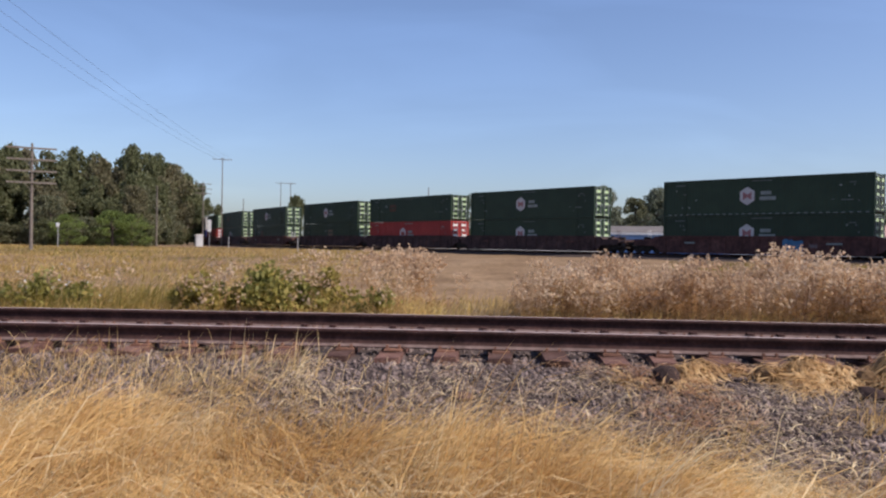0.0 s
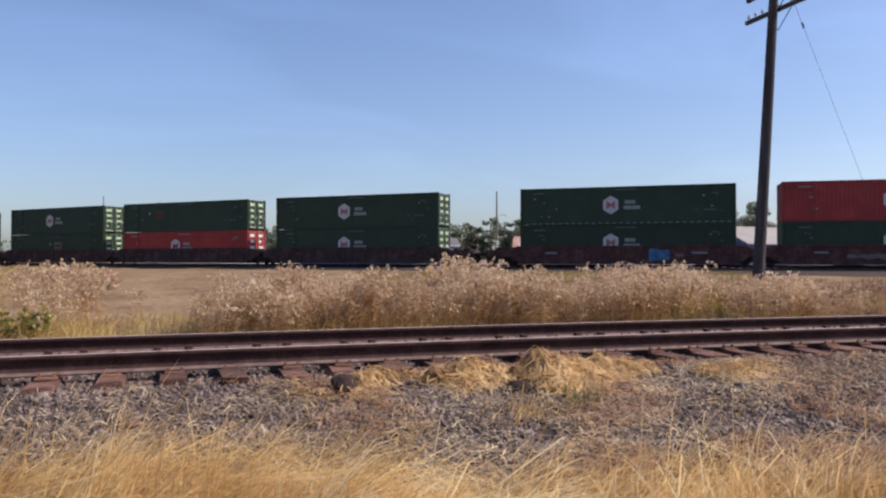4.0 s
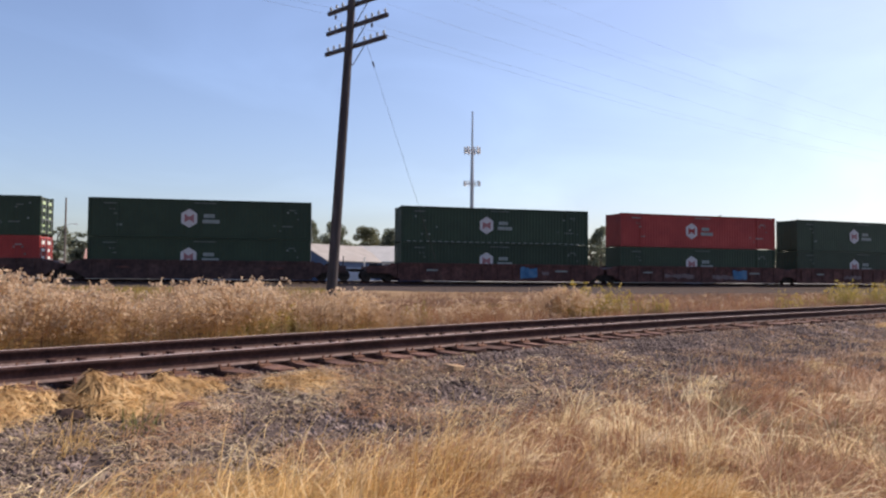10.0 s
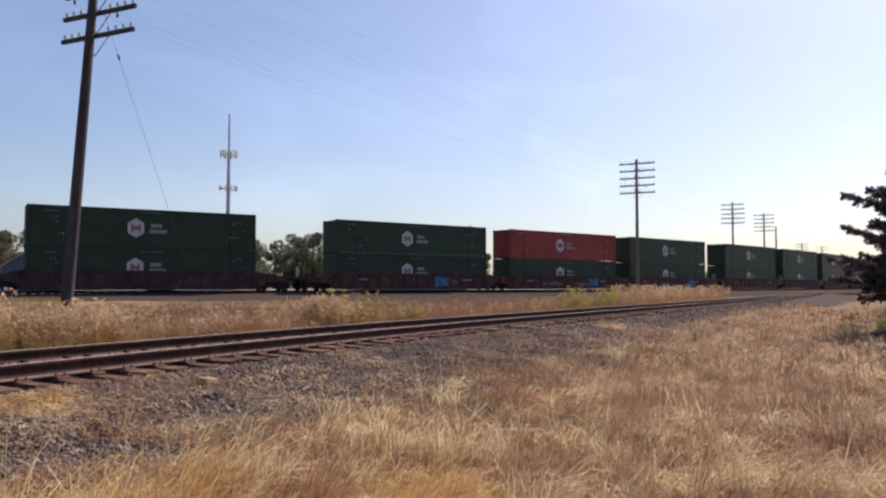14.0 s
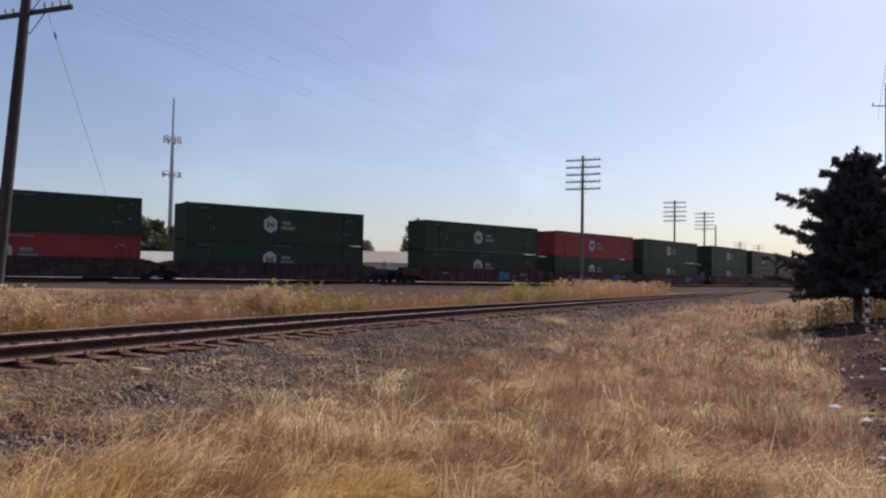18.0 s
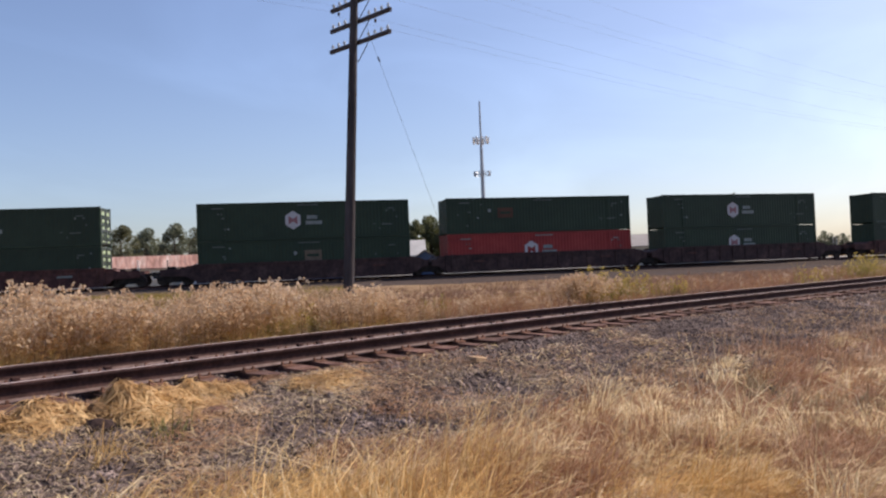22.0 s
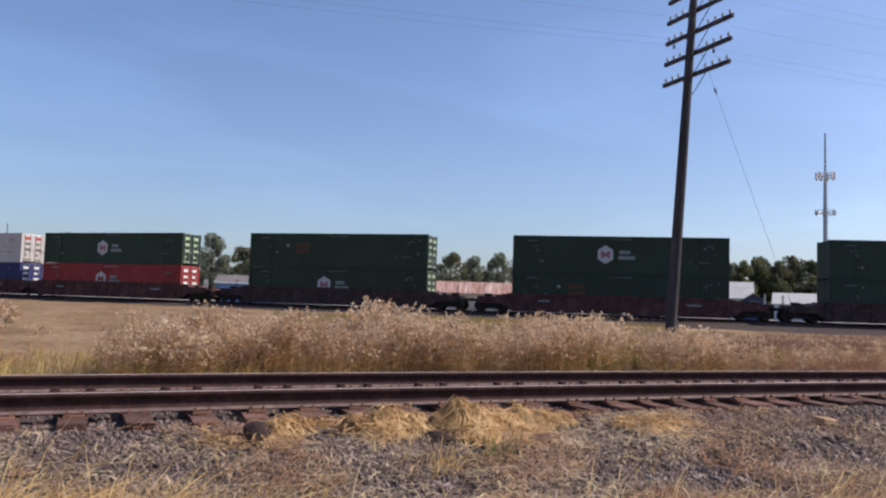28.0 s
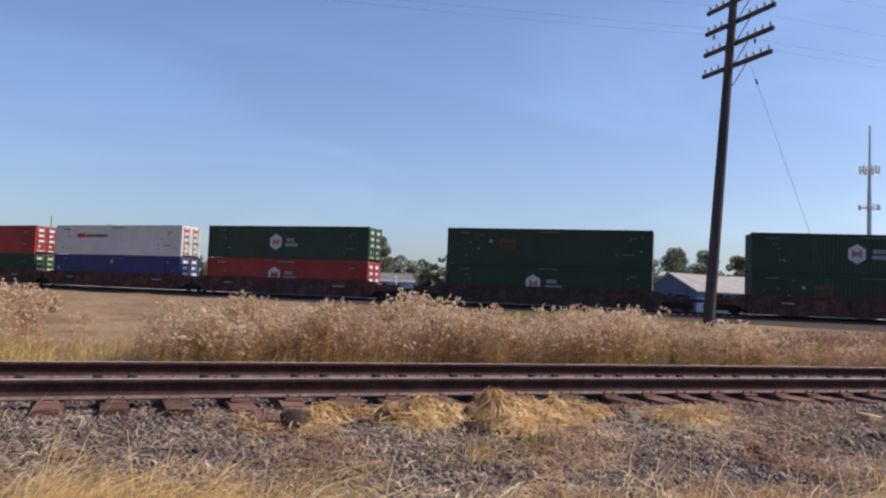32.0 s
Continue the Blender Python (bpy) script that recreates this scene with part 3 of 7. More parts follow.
for k, x in enumerate(tie_spots):
    h = near_heading(x) + rt.gauss(0, 0.02)
    push = rt.gauss(0, 0.06)
    m = pose(x - math.sin(h) * push, float(near_y(x)) + math.cos(h) * push, TIE_TOP + CANT / 2 + rt.gauss(0, 0.005), math.degrees(CANT / 1.5) + rt.gauss(0, 0.25), rt.gauss(0, 0.8), math.degrees(h))
    if -12 < x < 58:
        t = new("tie", tie_meshes[rt.randrange(7)])
        t.parent = track
        t.matrix_basis = m
        for o in (-0.753, 0.753):
            pl = new("tie_plate", plate_mesh)
            pl.parent = track
            if o > 0 and k % 2 and -10 < x < 46:
                for da in (-0.17, 0.17):
                    an = new("rail_anchor", anchor_mesh)
                    an.parent = track
                    an.matrix_basis = pose(x + da - math.sin(near_heading(x)) * o, float(near_y(x + da)) + math.cos(near_heading(x)) * o, RAIL_TOP - RAIL_HIGH + CANT, 0, 0, math.degrees(near_heading(x)))
            pl.matrix_basis = pose(x - math.sin(near_heading(x)) * o, float(near_y(x)) + math.cos(near_heading(x)) * o, TIE_TOP - 0.002 + CANT * (o > 0), 0, 0, math.degrees(h))
    else:
        far_ties.append(m)
bm = bmesh.new()
for m in far_ties:
    vs = bm_box(bm, -0.115, 0.115, -1.3, 1.3, -0.16, 0)
    for v in vs:
        v.co = m @ v.co
tagged(part("ties_beyond", bm, M_TIE, track, "row of weathered ties running on into the distance"), kind="stuff")
# ---- the main line's track ----
main_track = thing("main_track", Matrix(), "main line railway track with worn brown rails on dark gravel", "railway track", kind="structure")
for o in (-0.753, 0.753):
    part("rail", rail_mesh("rail", np.arange(-400, 620, 4.0), main_at, o, FAR_RAIL - RAIL_HIGH, M_HEAD, M_RAIL), None, main_track)
bm = bmesh.new()
for s in np.arange(-120, 160, 0.6):
    cx, cy, h = main_at(s)
    m = pose(cx, cy, FAR_RAIL - RAIL_HIGH - 0.005, 0, 0, math.degrees(h))
    for v in bm_box(bm, -0.11, 0.11, -1.3, 1.3, -0.12, 0):
        v.co = m @ v.co
tagged(part("main_ties", bm, M_TIE, main_track, "dark timber ties under the main line"), kind="stuff")

# ---- utility poles ----
def cross_pole(name, x, y, z0, top, arms, arm_len, arm_dir, radius, mat, label, spacing=0.68, lean=(0, 0), pins=10, group="line of telegraph poles", arm_shift=0.0, arm_tilt=0.0):
    p = thing(name, pose(x, y, z0, lean[0], lean[1], 0), label, "utility pole", group)
    H = top - z0
    bm = bmesh.new()
    bm_tube(bm, (0, 0, -0.6), (0, 0, H * 0.5), radius, radius * 0.85, 14)
    bm_tube(bm, (0, 0, H * 0.5), (0, 0, H), radius * 0.85, radius * 0.62, 14)
    bmesh.ops.remove_doubles(bm, verts=bm.verts[:], dist=0.002)
    part("shaft", bm, mat, p)
    d = Vector((math.cos(arm_dir), math.sin(arm_dir), 0))
    nrm = Vector((-d.y, d.x, 0))
    for k in range(arms):
        z = H - 0.35 - k * spacing
        bm = bmesh.new()
        bm_box(bm, -arm_len / 2, arm_len / 2, -0.05, 0.05, -0.06, 0.06)
        arm = part("crossarm", bm, mat, p, bevel=0.008)
        arm.matrix_basis = Matrix.Translation(nrm * radius * -0.95 + d * arm_shift + Vector((0, 0, z))) @ pose(0, 0, 0, 0, arm_tilt, math.degrees(arm_dir))
        bm = bmesh.new()
        for sgn in (-1, 1):
            bm_tube(bm, (sgn * 0.5 - arm_shift, -0.06, -0.03), (-arm_shift, -0.03, -0.6), 0.014, 0.014, 5)
        br = part("brace", bm, mat, p)
        br.matrix_basis = arm.matrix_basis
        for q in range(pins):
            u = (q - (pins - 1) / 2) / (pins - 1) * (arm_len - 0.24)
            if abs(u) < 0.18:
                continue
            bm = bmesh.new()
            bm_tube(bm, (u, 0, 0.06), (u, 0, 0.12), 0.018, 0.018, 6)
            bm_tube(bm, (u, 0, 0.12), (u, 0, 0.18), 0.05, 0.045, 7)
            bm_tube(bm, (u, 0, 0.18), (u, 0, 0.23), 0.038, 0.02, 7)
            ins = part("insulator", bm, M_GLASSY, arm)
        if arms == 5 and k in (2, 3):
            u = 1.06 if k == 2 else -0.73
            bm = bmesh.new()
            bm_tube(bm, (u, 0, -0.06), (u, 0, -0.14), 0.012, 0.012, 5)
            bm_tube(bm, (u, 0, -0.14), (u, 0, -0.24), 0.04, 0.03, 7)
            part("hanging_insulator", bm, M_POLE, arm, "small dark hanging insulator")
    return p


def wire_run(name, pairs, sag, label, radius=0.01, group="overhead wires"):
    for a, b in pairs:
        a, b = Vector(a), Vector(b)
        bm = bmesh.new()
        n = 14
        pts = [a.lerp(b, i / n) - Vector((0, 0, sag * 4 * (i / n) * (1 - i / n))) for i in range(n + 1)]
        q = (b - a).to_track_quat("Z", "Y")
        rings = [[bm.verts.new(p + q @ Vector((radius * math.cos(k * 2.094), radius * math.sin(k * 2.094), 0))) for k in range(3)] for p in pts]
        for r0, r1 in zip(rings, rings[1:]):
            for k in range(3):
                bm.faces.new((r0[k], r0[(k + 1) % 3], r1[(k + 1) % 3], r1[k]))
        w = new(name, mesh_of(bm, name, M_WIRE))
        tagged(w, label, "wire", group)


POLES = [
    # x, y, top, arms, arm direction, ground, arm spacing, arm length
    (67.5, 6.35, 12.4, 5, 1.42, 0.45, 0.63, 3.05),
    (112.0, -2.1, 13.0, 5, 1.42, 0.5, 0.63, 3.05),
    (133.8, -7.2, 13.3, 5, 1.42, 0.5, 0.63, 3.05),
    (219.0, -20.7, 12.7, 3, 1.42, 0.5, 0.7, 3.05),
    (238.4, -27.6, 12.8, 2, 1.42, 0.5, 0.8, 3.05),
]
FIELD_POLES = [
    (-29.0, 53.7, 8.2, 4, 0.5, 0.8, 0.8, 3.1),
    (-29.0, 27.0, 19.4, 1, 0.1, 0.5, 0.9, 3.6),
    (-45.1, 143.1, 12.6, 3, 0.6, 1.0, 0.9, 3.0),
    (-41.9, 144.1, 17.3, 1, 0.3, 1.0, 0.9, 3.4),
    (-41.9, 195.6, 17.0, 1, 0.3, 1.0, 0.9, 2.6),
    (-39.5, 196.1, 17.0, 1, 0.3, 1.0, 0.9, 2.6),
    (-38.7, 103.0, 8.9, 0, 0.3, 0.9, 0.9, 2.6),
    (-45.7, 174.0, 11.4, 0, 0.3, 1.0, 0.9, 2.6),
    (-3.4, 150.0, 12.8, 0, 0.3, 1.0, 0.9, 2.6),
    (133.0, -8.9, 11.0, 0, 0.3, 0.5, 0.9, 2.6),
]
cross_pole("telegraph_pole", 17.13, 17.42, 0.45, 11.98, 5, 2.87, 1.5, 0.175, M_POLE, "dark creosoted telegraph pole leaning slightly, crossarms with glass insulators", 0.683, (2.2, 2.3), arm_shift=-0.1, arm_tilt=2.9)
for x, y, top, arms, ad, gz, sp, al in POLES + FIELD_POLES:
    cross_pole("telegraph_pole" if arms else "wooden_pole", x, y, gz, top, arms, al, ad, 0.16 if x > 0 else 0.12, M_GREYPOLE, "weathered grey utility pole with crossarms beside the main line" if arms else "bare weathered grey wooden pole by the railway", sp, pins=8 if 0 < x < 130 and arms > 2 else 4 if x > 0 else 0)

# bare pole with a lamp on a short arm
lp = cross_pole("lamp_pole", 53.5, 107.4, 0.8, 12.15, 0, 1, 0, 0.17, M_GREYPOLE, "slim grey pole with a small lamp on a short arm")
bm = bmesh.new()
bm_tube(bm, (0, 0, 7.3), (0.55, -0.28, 7.75), 0.04, 0.035, 6)
bm_tube(bm, (0.55, -0.28, 7.75), (1.05, -0.52, 7.7), 0.035, 0.03, 6)
part("lamp_arm", bm, M_STEEL, lp)
bm = bmesh.new()
bm_box(bm, 0.95, 1.4, -0.72, -0.5, 7.6, 7.74)
part("lamp_head", bm, M_STEEL, lp, bevel=0.02)

# guy wire with its strain insulator
guy_b = Vector((19.4, 14.3, 0.45))
guy_a = guy_b + (Vector((17.37, 15.94, 8.07)) - guy_b) * 1.16
guy = thing("guy_wire", Matrix.Translation(guy_b), "thin steel guy wire anchored beside the leaning pole", "guy wire")
bm = bmesh.new()
bm_tube(bm, (0, 0, -0.1), guy_a - guy_b, 0.0045, 0.0045, 5)
part("strand", bm, M_POLE, guy)
bm = bmesh.new()
gp = (guy_a - guy_b)
bm_tube(bm, gp * 0.853, gp * 0.87, 0.028, 0.028, 8)
part("strain_insulator", bm, M_POLE, guy)
runs = []
LINE = [(-29.0, 27.0, 11.9), (17.7, 16.9, 11.9), (67.5, 6.35, 12.05), (112.0, -2.1, 12.65), (133.8, -7.2, 12.95)]
for (x0, y0, z0), (x1, y1, z1) in zip(LINE, LINE[1:]):
    for u in (-1.2, 0.6, 1.2):
        for k in (0, 3):
            runs.append(((x0, y0 + u, z0 - 0.7 * k + 0.2), (x1, y1 + u, z1 - 0.66 * k + 0.2)))
wire_run("telegraph_wire", runs, 0.55, "thin telegraph wire strung between the poles", 0.003)
wire_run("power_wire", [((-41.9 + d, 144, 17.2), (-29 + d * 1.2, 27, 18.9)) for d in (-1.4, 0.0, 1.4)], 1.0, "thin power wire crossing the sky", 0.012)


# ---- cell tower ----
tx, ty = 180 * math.sin(radians(54.75)), 180 * math.cos(radians(54.75))
tower = thing("cell_tower", pose(tx, ty, 0.8), "tall grey steel mast with two rings of antenna panels", "cell tower")
bm = bmesh.new()
bm_tube(bm, (0, 0, -1), (0, 0, 24), 0.55, 0.42, 12)
bm_tube(bm, (0, 0, 24), (0, 0, 31), 0.42, 0.3, 12)
part("mast", bm, M_STEEL, tower)
bm = bmesh.new()
bm_tube(bm, (0, 0, 31), (0, 0, 39.6), 0.24, 0.18, 8)
part("whip", bm, M_STEEL, tower)
for zc, rad, n, ph in ((30.4, 1.75, 9, 1.5), (22.6, 1.9, 6, 1.0)):
    for k in range(n):
        a, b = 2 * math.pi * k / n, 2 * math.pi * (k + 1) / n
        for dz in (-0.4, 0.4):
            bm = bmesh.new()
            bm_tube(bm, (rad * math.cos(a), rad * math.sin(a), zc + dz), (rad * math.cos(b), rad * math.sin(b), zc + dz), 0.07, 0.07, 5)
            part("platform_rail", bm, M_STEEL, tower)
    for k in range(3):
        a = 2 * math.pi * k / 3
        bm = bmesh.new()
        bm_tube(bm, (0, 0, zc), (rad * math.cos(a), rad * math.sin(a), zc), 0.09, 0.09, 5)
        part("support_arm", bm, M_STEEL, tower)
    for k in range(n):
        a = 2 * math.pi * (k + 0.5) / n
        bm = bmesh.new()
        bm_box(bm, -0.13, 0.13, -0.22, 0.22, -ph / 2, ph / 2)
        an = part("antenna_panel", bm, M_WHITE if n == 9 else M_STEEL, tower, bevel=0.02)
        an.matrix_basis = pose(rad * 1.04 * math.cos(a), rad * 1.04 * math.sin(a), zc, 0, 0, math.degrees(a))

# ---- containers ----
CL, CW, CH = 16.15, 2.59, 2.896


def container_body_mesh(mat):
    V, L, S = [], [], []
    n = 58
    pitch = (CL - 0.3) / n
    prof = []
    for k in range(n):
        x = -CL / 2 + 0.15 + k * pitch
        prof += [(x, 0.0), (x + pitch * 0.36, 0.0), (x + pitch * 0.5, 0.02), (x + pitch * 0.86, 0.02)]
    prof.append((CL / 2 - 0.15, 0.0))
    parts = []
    for sgn in (-1, 1):
        v = []
        for x, d in prof:
            for z in (0.15, CH - 0.12):
                v.append((x, sgn * (CW / 2 - 0.045 + d * 0.9), z))
        i = np.arange(len(prof) - 1) * 2
        q = np.stack([i, i + 2, i + 3, i + 1], 1) if sgn < 0 else np.stack([i + 1, i + 3, i + 2, i], 1)
        parts.append((np.array(v), q.ravel(), np.full(len(q), 4)))
    b = bmesh.new()
    bm_box(b, -CL / 2 + 0.05, CL / 2 - 0.08, -CW / 2 + 0.09, CW / 2 - 0.09, 0.1, CH - 0.04)
    b.verts.index_update()
    parts.append((np.array([v.co[:] for v in b.verts]), [v.index for f in b.faces for v in f.verts], np.array([len(f.verts) for f in b.faces])))
    b.free()
    return mesh_np("container_side", *join_np(parts), mat)


def frame_mesh(mat, which):
    bm = bmesh.new()
    if which == "top_rail":
        bm_box(bm, -CL / 2 + 0.16, CL / 2 - 0.16, -0.035, 0.035, CH - 0.14, CH - 0.005)
    elif which == "bottom_rail":
        bm_box(bm, -CL / 2 + 0.16, CL / 2 - 0.16, -0.035, 0.035, 0.02, 0.17)
    elif which == "post":
        bm_box(bm, -0.085, 0.085, -0.06, 0.06, 0.0, CH)
    elif which == "casting":
        bm_box(bm, -0.1, 0.1, -0.09, 0.09, -0.06, 0.06)
    elif which == "end":
        ys = []
        for k in range(7):
            y = -1.05 + k * 0.35
            ys += [(-0.03, y - 0.1), (-0.075, y - 0.07), (-0.075, y + 0.07), (-0.03, y + 0.1)]
        line = [(-0.03, -CW / 2 + 0.1)] + ys + [(-0.03, CW / 2 - 0.1), (0.04, CW / 2 - 0.1), (0.04, -CW / 2 + 0.1)]
        lo = [bm.verts.new((x, y, 0.1)) for x, y in line]
        hi = [bm.verts.new((x, y, CH - 0.06)) for x, y in line]
        bm.faces.new(lo), bm.faces.new(hi[::-1])
        for i in range(len(line)):
            bm.faces.new((lo[i], hi[i], hi[(i + 1) % len(line)], lo[(i + 1) % len(line)]))
        bmesh.ops.recalc_face_normals(bm, faces=bm.faces[:])
    elif which == "door":
        bm_box(bm, -0.03, 0.03, -0.6, 0.6, 0.16, CH - 0.14)
        for z in (0.5, 1.05, 1.6, 2.15):
            bm_box(bm, 0.0, 0.045, -0.54, 0.54, z - 0.05, z + 0.05)
    elif which == "rod":
        bm_tube(bm, (0.07, 0, 0.1), (0.07, 0, CH - 0.08), 0.022, 0.022, 6)
        for z in (0.35, 1.1, 1.9, 2.6):
            bm_box(bm, 0.03, 0.1, -0.06, 0.06, z - 0.035, z + 0.035)
        bm_box(bm, 0.06, 0.1, -0.02, 0.36, 1.2, 1.25)
    return mesh_of(bm, "container_" + which, mat)


def plain_mark(pts, y=-CW / 2 - 0.004):
    """A flat painted shape on the side that faces the field: outline in x, z."""
    bm = bmesh.new()
    bm.faces.new([bm.verts.new((x, y, z)) for x, z in pts])
    return bm


def rect(x0, x1, z0, z1):
    return [(x0, z0), (x1, z0), (x1, z1), (x0, z1)]


def hexagon(cx, cz, r, k=1.0):
    return [(cx + r * 0.92 * k * math.sin(math.pi / 3 * i), cz + r * k * math.cos(math.pi / 3 * i)) for i in range(6)]


_body = {}


def container(name, mat, key, label, logo=True, placard=None, dashes=False, wordmark=False, ends=None):
    """One 53 ft container with its door end to the front of the train."""
    c = thing(name, Matrix(), label, "shipping container", "stacked containers on the train")
    if key not in _body:
        _body[key] = (container_body_mesh(mat), {k: frame_mesh(M_STEEL if k == "rod" else mat, k) for k in ("top_rail", "bottom_rail", "post", "casting", "end", "door", "rod")})
    body, fm = _body[key]
    part("body", body, None, c)
    for sgn in (-1, 1):
        for k in ("top_rail", "bottom_rail"):
            o = part(k, fm[k], None, c)
            o.location = (0, sgn * (CW / 2 - 0.04), 0)
        for ex in (-1, 1):
            o = part("corner_post", fm["post"], None, c)
            o.location = (ex * (CL / 2 - 0.085), sgn * (CW / 2 - 0.062), 0)
            for z in (0.06, CH - 0.06):
                o = part("corner_casting", fm["casting"], None, c)
                o.location = (ex * (CL / 2 - 0.098), sgn * (CW / 2 - 0.088), z)
            o = part("stacking_post", fm["post"], None, c)
            o.location = (ex * 6.1, sgn * (CW / 2 - 0.055), 0)
    o = part("front_wall", fm["end"], None, c)
    o.location = (-CL / 2 + 0.06, 0, 0)
    mk = ends or M_PALEMARK
    rl = random.Random(len(name) + (3 if placard else 0))
    for sgn in (-1, 1):
        d = part("door", fm["door"], None, c)
        d.location = (CL / 2 - 0.05, sgn * 0.6, 0)
        for ry in (-0.33, 0.28):
            r = part("lock_rod", fm["rod"], None, d)
            r.location = (0, ry, 0)
        for z0, z1, y0, y1 in ((2.3, 2.55, -0.46, 0.4), (1.76, 1.98, -0.4, 0.36), (1.2, 1.42, -0.3, 0.4), (0.68, 0.85, -0.44, 0.2), (0.26, 0.36, -0.46, 0.46)):
            bm = bmesh.new()
            cut = rl.uniform(0.0, 0.3)
            bm_box(bm, 0.046, 0.052, y0 + cut * 0.5, y1 - cut, z0, z1)
            part("plain_label", bm, (mk if z0 > 2.2 else M_TAN) if mk is M_REDMARK else mk, d)
    lx, lz = -0.95, 1.48
    if logo:
        part("badge", plain_mark(hexagon(lx, lz, 0.72), -CW / 2 - 0.006), M_PALEBADGE, c, "pale hexagonal badge")
        part("badge_centre", plain_mark([(lx + a, lz + b) for a, b in ((-0.34, -0.34), (0, -0.1), (0.34, -0.34), (0.34, 0.34), (0, 0.1), (-0.34, 0.34))], -CW / 2 - 0.011), M_BADGE if key == "green" else mat, c)
        for x0, x1, z0, z1 in ((lx + 1.05, lx + 1.85, lz + 0.06, lz + 0.34), (lx + 0.95, lx + 2.2, lz - 0.36, lz - 0.08)):
            part("plain_lettering", plain_mark(rect(x0, x1, z0, z1), -CW / 2 - 0.006), M_GREYMARK, c)
    if placard is not None:
        part("placard", plain_mark(rect(placard - 0.65, placard + 0.65, 1.25, 2.05), -CW / 2 - 0.006), M_ORANGE if placard < 0 else M_TAN, c, "faded orange placard" if placard < 0 else "faded tan placard")
        part("placard_bar", plain_mark(rect(placard - 0.45, placard + 0.45, 1.55, 1.75), -CW / 2 - 0.01), M_GREEN, c)
        part("round_mark", plain_mark([(placard - 1.35 + 0.15 * math.cos(a * 0.7854), 1.85 + 0.15 * math.sin(a * 0.7854)) for a in range(8)], -CW / 2 - 0.006), M_GREYMARK, c)
    if dashes:
        bm = bmesh.new()
        bm_box(bm, 0, 0.26, -CW / 2 - 0.016, -CW / 2 - 0.005, 0.05, 0.12)
        dash = mesh_of(bm, "dash", M_GREYMARK)
        for k in range(30):
            part("dash", dash, None, c).location = (-7.6 + k * 0.52, 0, 0)
    if wordmark:
        part("plain_wordmark", plain_mark([(-5.25, 1.68), (-4.15, 1.68), (-4.0, 2.08), (-5.1, 2.08)], -CW / 2 - 0.006), M_REDMARK, c)
        part("plain_wordmark", plain_mark([(-4.0, 1.72), (-1.25, 1.72), (-1.1, 2.0), (-3.85, 2.0)], -CW / 2 - 0.006), M_CODE, c)
    if key == "blue":
        part("round_emblem", plain_mark([(-5.5 + 0.55 * math.cos(a * 0.3927), 1.5 + 0.55 * math.sin(a * 0.3927)) for a in range(16)], -CW / 2 - 0.006), M_NAVYMARK, c, "faded round emblem")
        part("plain_wordmark", plain_mark(rect(-1.2, 2.3, 0.75, 1.3), -CW / 2 - 0.006), M_NAVYMARK, c, "faded pale wordmark bar")
        part("square_mark", plain_mark(rect(-0.6, -0.2, 2.1, 2.5), -CW / 2 - 0.006), M_GREYMARK, c)
        for z in (0.9, 1.4):
            part("square_mark", plain_mark(rect(-7.6, -7.25, z, z + 0.3), -CW / 2 - 0.006), M_GREYMARK, c)
    # small square decals and code bars near the corners
    rd = random.Random(len(label) * 7 + (placard is None) * 3)
    for side in (-1, 1):
        for k in range(4):
            x0, z = side * rd.uniform(5.2, 7.5), rd.choice((0.6, 0.85, 1.2, 1.5, 2.0, 2.3))
            part("decal", plain_mark(rect(x0, x0 + rd.uniform(0.09, 0.16), z, z + 0.12), -CW / 2 - 0.006), rd.choice((M_CODE, M_CODE, M_GREYMARK)), c)
    # code bars
    for x0, w, z in ((-7.0, 0.9, 2.45), (-6.3, 0.25, 1.7), (-0.6, 1.6, 2.6), (5.9, 0.8, 0.95), (5.2, 0.22, 1.0), (6.4, 0.5, 2.2)):
        part("code_bar", plain_mark(rect(x0, x0 + w, z, z + 0.08), -CW / 2 - 0.006), M_CODE if key != "red" else M_GREYMARK, c)
    return c


# ---- well cars ----
def well_side_mesh(mat, name="well_side"):
    bm = bmesh.new()
    bm_box(bm, -8.35, 8.35, -0.05, 0.05, 0.22, 1.36)
    bm_box(bm, -8.35, 8.35, -0.12, 0.08, 1.34, 1.48)
    bm_box(bm, -8.2, 8.2, -0.14, 0.1, 0.05, 0.24)
    for k in range(13):
        x = -7.8 + k * 1.3
        bm_box(bm, x - 0.06, x + 0.06, -0.12, 0.05, 0.22, 1.35)
    return mesh_of(bm, name, mat)


def end_mesh(mat, half):
    """The deck over a truck: from the well's end to half the gap."""
    bm = bmesh.new()
    stop = 8.075 + half
    bm_prism(bm, [(8.2, 0.22), (8.5, 0.3), (8.75, 0.82), (stop, 0.85), (stop, 1.14), (9.1, 1.14), (8.75, 1.36), (8.2, 1.36)], -1.3, 1.3)
    for y in (-1.38, 1.3):
        bm_prism(bm, [(8.3, 0.24), (8.6, 0.3), (8.9, 0.6), (stop - 0.06, 0.66), (stop - 0.06, 1.18), (9.2, 1.18), (8.8, 1.4), (8.3, 1.4)], y, y + 0.08)
    if half > 2:
        bm_box(bm, 9.0, 8.075 + half - 0.1, -0.35, 0.35, 0.7, 0.95)
    return mesh_of(bm, "end_deck", mat)


